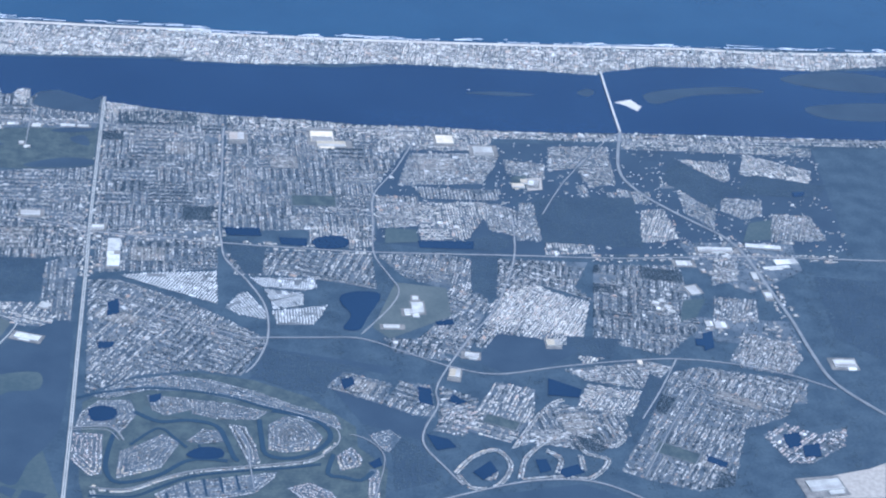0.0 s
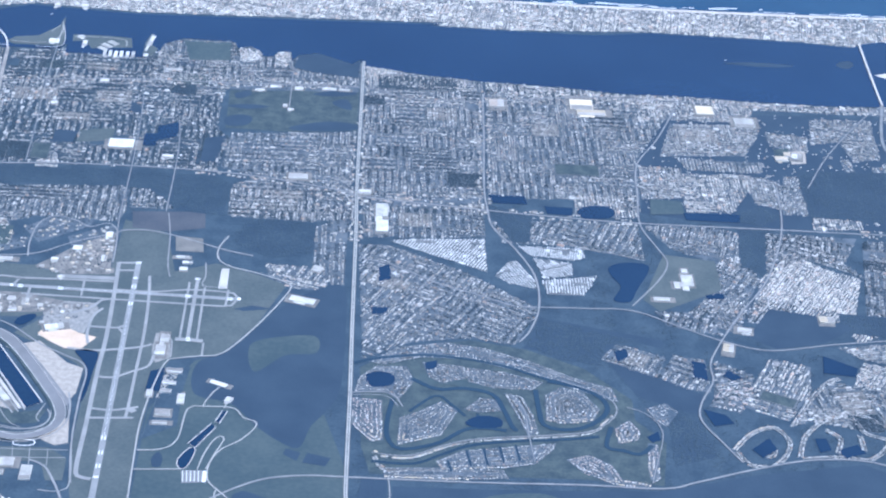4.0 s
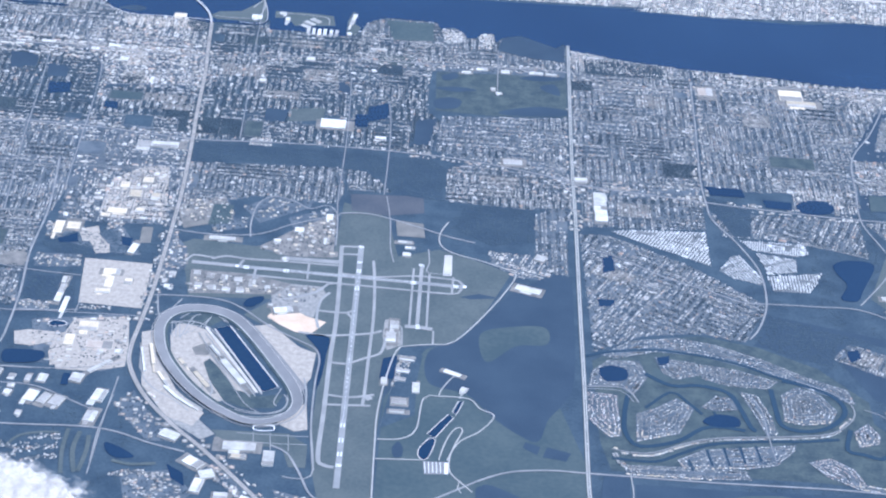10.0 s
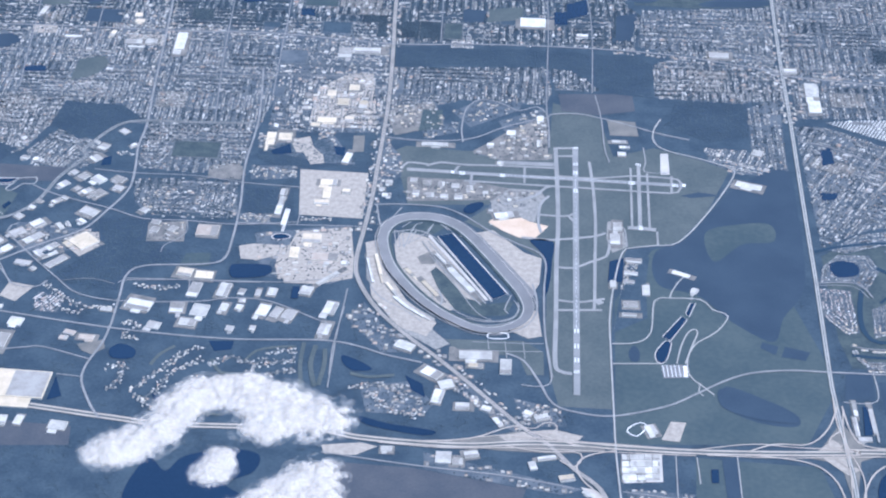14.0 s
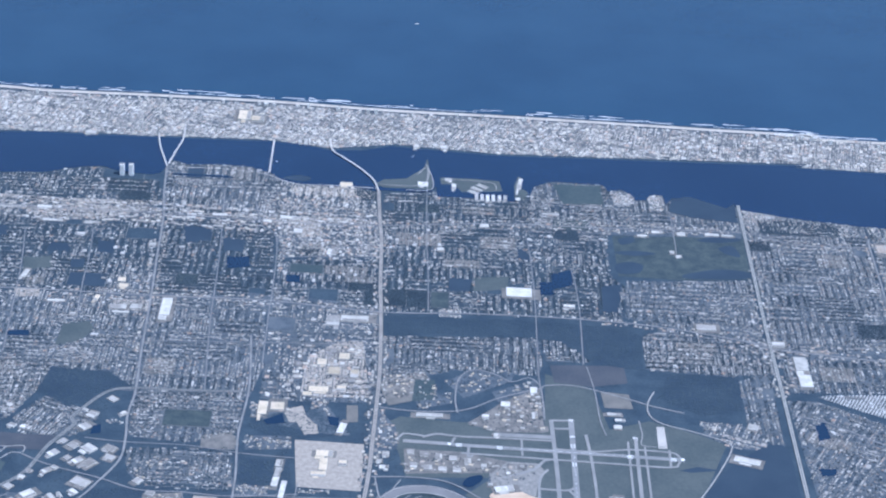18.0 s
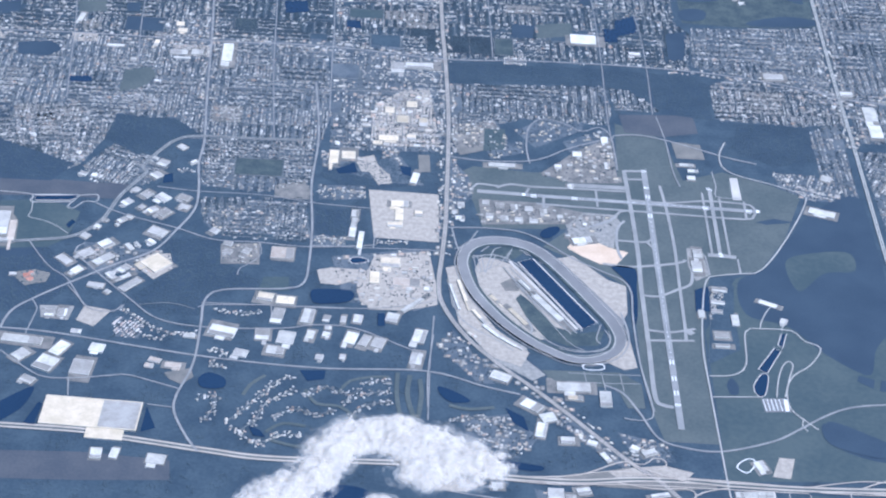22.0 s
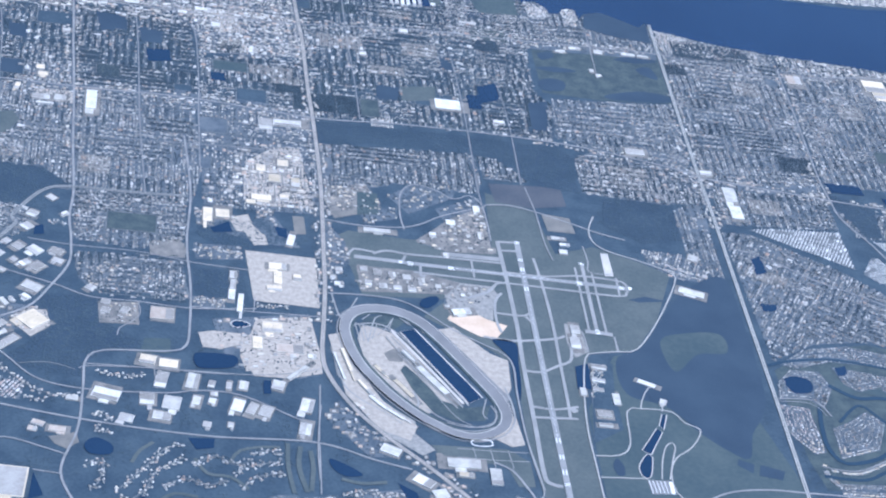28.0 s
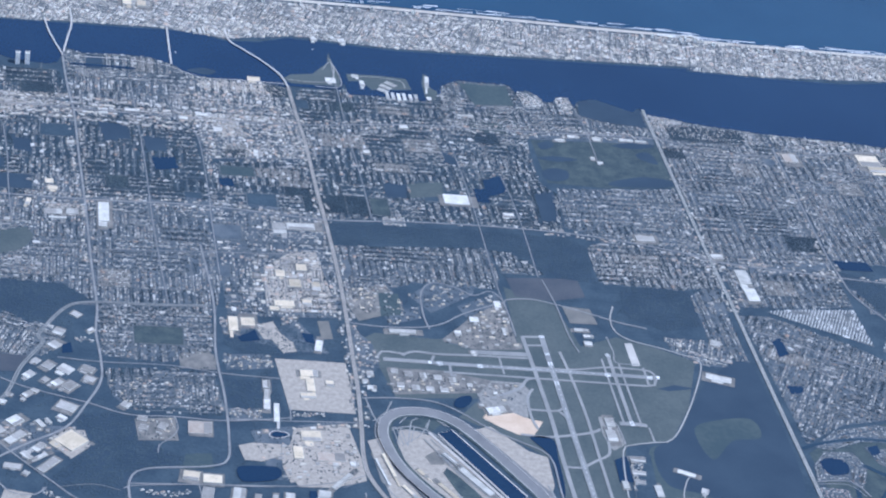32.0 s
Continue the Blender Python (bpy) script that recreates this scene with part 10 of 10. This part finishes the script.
# ---- loose trees ----
BLOCKS.extend(OPEN)
wild("loose dark trees on open land", 0.30, pts=[(-700, -110), (500, -110), (500, 40), (170, 40), (170, 0), (60, 0), (20, 90), (-60, 90), (-150, 330), (-700, 330)])
wild("loose dark trees on open land", 0.22, bias=0.5, pts=[(60, -40), (165, -40), (165, 330), (90, 200), (60, 200)])
wild("loose dark trees on open land", 0.22, pts=[(-160, 300), (170, 300), (170, 480), (-160, 480)])
wild("loose dark trees between the estates", 0.26, pts=[(178, 30), (1000, 30), (1000, 450), (178, 450)])
wild("dark trees south of the motorway", 0.20, pts=[(-700, -300), (500, -300), (500, -110), (-700, -110)])
wild("dark trees along the river", 0.22, bias=-0.2, pts=[(-900, 690), (1500, 640), (1500, 720), (200, 760), (-900, 780)])
band("ring_track", paint, 0.8, "small pale ring-shaped track", "track", z=0.4, closed=True, pts=[(33.4, -36.9), (35.7, -31.4), (42.2, -26.8), (46.7, -29.5), (44, -36.2), (39, -41.3)])

# ---- runway markings ----
def marks(name, quads):
    co, faces = [], []
    for x0, y0, x1, y1 in quads:
        k = len(co)
        co += [(x0, y0, 0.68), (x1, y0, 0.68), (x1, y1, 0.68), (x0, y1, 0.68)]
        faces.append((k, k + 1, k + 2, k + 3))
    return tagged(mesh(name, co, faces, [paint]), "white painted runway markings", "marking", kind="structure")


bars = [(-1.9 + 0.5 * i, y, -1.6 + 0.5 * i, y + 3.2) for y in (24, 292, 316) for i in range(8)]
bars += [(s * 1.1 - 0.45, y, s * 1.1 + 0.45, y + 5) for y in (36, 52, 70, 252, 278) for s in (-1, 1)]
bars += [(-0.09, y, 0.09, y + 3.6) for y in range(76, 286, 6)]
marks("runway_marking", bars)
bars = [(x, 270.6 + 0.5 * i - x * 0.039, x + 4.5, 270.9 + 0.5 * i - x * 0.039) for x in (-92, -60, 42, 76) for i in range(-5, 5)]
bars += [(x, 271.2 - x * 0.039, x + 3.6, 271.4 - x * 0.039) for x in range(-54, 40, 6)]
marks("runway_marking", bars)
marks("runway_marking", [(48 + 0.6 * i, y, 48.35 + 0.6 * i, y + 3) for y in (206, 295) for i in range(5)])

# ---- clouds ----
def mist(name, low, high, least, most, scale):
    """White cloud surface, thin or dense by the noise, lit softly as vapour is."""
    m = bpy.data.materials.new(name)
    m.use_nodes = True
    n, l = m.node_tree.nodes, m.node_tree.links
    n.remove(n["Principled BSDF"])
    lit, back, clear = n.new("ShaderNodeBsdfDiffuse"), n.new("ShaderNodeBsdfTranslucent"), n.new("ShaderNodeBsdfTransparent")
    lit.inputs[0].default_value = back.inputs[0].default_value = (0.79, 0.755, 0.71, 1)
    both, veil = n.new("ShaderNodeMixShader"), n.new("ShaderNodeMixShader")
    both.inputs[0].default_value = 0.3
    tex, geo, span = n.new("ShaderNodeTexNoise"), n.new("ShaderNodeNewGeometry"), n.new("ShaderNodeMapRange")
    tex.inputs["Scale"].default_value, tex.inputs["Detail"].default_value, tex.inputs["Roughness"].default_value = scale, 9, 0.62
    l.new(geo.outputs["Position"], tex.inputs["Vector"])
    for key, v in (("From Min", low), ("From Max", high), ("To Min", least), ("To Max", most)):
        span.inputs[key].default_value = v
    l.new(tex.outputs[0], span.inputs["Value"])
    up, unit = n.new("ShaderNodeVectorMath"), n.new("ShaderNodeVectorMath")
    up.operation, up.inputs[1].default_value = "ADD", (0.1, -0.1, 0.7)
    unit.operation = "NORMALIZE"
    l.new(geo.outputs["Normal"], up.inputs[0])
    l.new(up.outputs[0], unit.inputs[0])
    l.new(unit.outputs[0], lit.inputs["Normal"])
    l.new(lit.outputs[0], both.inputs[1])
    l.new(back.outputs[0], both.inputs[2])
    l.new(span.outputs[0], veil.inputs[0])
    l.new(clear.outputs[0], veil.inputs[1])
    l.new(both.outputs[0], veil.inputs[2])
    l.new(veil.outputs[0], n["Material Output"].inputs[0])
    return m


VEILS = [mist("faint_vapour", 0.46, 0.72, 0.0, 0.2, 0.12), mist("thin_vapour", 0.42, 0.66, 0.0, 0.4, 0.13), mist("ragged_vapour", 0.36, 0.66, 0.03, 0.5, 0.12),
         mist("full_vapour", 0.3, 0.6, 0.25, 0.85, 0.1), mist("dense_vapour", 0.26, 0.46, 0.85, 1.0, 0.09)]


def cloud(label, size, height, pts):
    """Nested billowing veils over a flat base, thin at the ragged rim and dense in the heart."""
    rng = np.random.default_rng(len(pts) * 17 + 3)
    p = np.array(pts, float)
    lo, hi, step = p.min(0) - size * 2.4, p.max(0) + size * 2.4, size / 14
    nx, ny = int((hi[0] - lo[0]) / step), int((hi[1] - lo[1]) / step)
    gx, gy = np.meshgrid(lo[0] + np.arange(nx) * step, lo[1] + np.arange(ny) * step)
    bulk = np.zeros(gx.shape)
    for (x, y), r in zip(p, rng.uniform(0.8, 1.25, len(p)) * size):
        bulk = 1 - (1 - bulk) * (1 - 0.95 * np.exp(-((gx - x) ** 2 + (gy - y) ** 2) / r ** 2))
    big, small = np.zeros(gx.shape), np.zeros(gx.shape)
    for i in range(ny):
        for k in range(nx):
            if bulk[i, k] > 0.03:
                at = Vector((gx[i, k] / size, gy[i, k] / size, height * 0.1))
                big[i, k] = noise.fractal(at * 1.3, 0.9, 2.1, 4)
                small[i, k] = noise.turbulence(at * 1.8, 4, False)
    field = bulk + (0.42 * big - 0.14 * small) * np.clip(bulk * 1.8, 0, 1) - 0.2
    e = new("cloud", None)
    e.location = (*pts[0], height)
    for k, material in enumerate(VEILS):
        over = field - (-0.13, -0.07, 0.0, 0.08, 0.18)[k]
        tall = size * 0.5 * np.clip(over, 0, None) ** 0.7 * (1.1 - 0.16 * small) + 0.02
        solid = over > 0
        cell = solid[:-1, :-1] & solid[1:, :-1] & solid[:-1, 1:] & solid[1:, 1:]
        rows, cols = np.nonzero(cell)
        a = rows * nx + cols
        quad = np.stack([a, a + 1, a + nx + 1, a + nx], 1)
        if not len(quad):
            continue
        flat = lambda z: np.stack([gx - pts[0][0], gy - pts[0][1], z], -1).reshape(-1, 3)
        co = np.concatenate([flat(tall), flat(-0.25 * tall)])
        faces = np.concatenate([quad, quad[:, ::-1] + nx * ny])
        used, back = np.unique(faces, return_inverse=True)
        ob = mesh("billow" if k > 1 else "wisp", co[used], back.reshape(faces.shape), [material], parent=e)
        ob.data.shade_smooth()
    return tagged(e, label, "cloud")


def boat(label, size, pts):
    """A white motor boat: pointed hull, cabin, windscreen and a pale wake."""
    e = new("boat", None)
    e.matrix_world = pose(pts[0][0], pts[0][1], 0.3, 0, 0, 20)
    hull = np.array([(-1, -0.35, 0), (0.4, -0.35, 0), (1.2, 0, 0.05), (0.4, 0.35, 0), (-1, 0.35, 0), (-1, -0.4, 0.35), (0.4, -0.42, 0.4), (1.4, 0, 0.5), (0.4, 0.42, 0.4), (-1, 0.4, 0.35)]) * size
    bm = bmesh.new()
    v = [bm.verts.new(c) for c in hull]
    for i in range(5):
        j = (i + 1) % 5
        bm.faces.new((v[i], v[j], v[j + 5], v[i + 5]))
    bm.faces.new(v[5:])
    me = bpy.data.meshes.new("hull")
    bm.to_mesh(me)
    bm.free()
    me.materials.append(paint)
    new("hull", me).parent = e
    box("cabin", white, -0.2 * size, 0, 0.36 * size, 0.7 * size, 0.5 * size, 0.35 * size, e)
    box("windscreen", glassy, 0.18 * size, 0, 0.4 * size, 0.06 * size, 0.44 * size, 0.24 * size, e)
    return tagged(e, label, "boat")


boat("white motor boat far out on the ocean", 1.6, pts=[(-141.1, 1158.3)])
boat("white motor boat on the river", 1.0, pts=[(551.7, 767.2)])
boat("white motor boat on the river", 0.9, pts=[(-137.4, 799)])
boat("white motor boat on the river", 0.9, pts=[(-272.2, 771)])
cloud("heaped white cumulus cloud over the motorway", 12, 150, pts=[(-265.3, -253.8), (-252.7, -245.8), (-239.3, -232.8), (-230.5, -209.7), (-216.5, -196), (-197.2, -194.7), (-180.2, -201.3), (-164.3, -213), (-151.2, -215.6), (-179.2, -221.4)])
cloud("ragged white cumulus cloud", 10, 145, pts=[(-206.8, -260.9), (-204, -248.8), (-208.3, -299.9), (-192.9, -292.2), (-177.6, -282.2), (-163.5, -272.1), (-149.6, -259.6), (-147, -282.5), (-171.9, -302)])
cloud("small ragged white cloud", 6, 140, pts=[(91.8, -285.5), (99.6, -281.5)])
cloud("thin ragged white cloud", 5, 130, pts=[(263.1, -185.7), (274.8, -187.9), (284.7, -190.2), (327.9, -196.4)])

for e in villas:
    for part in (*e.children, e):
        bpy.data.objects.remove(part)
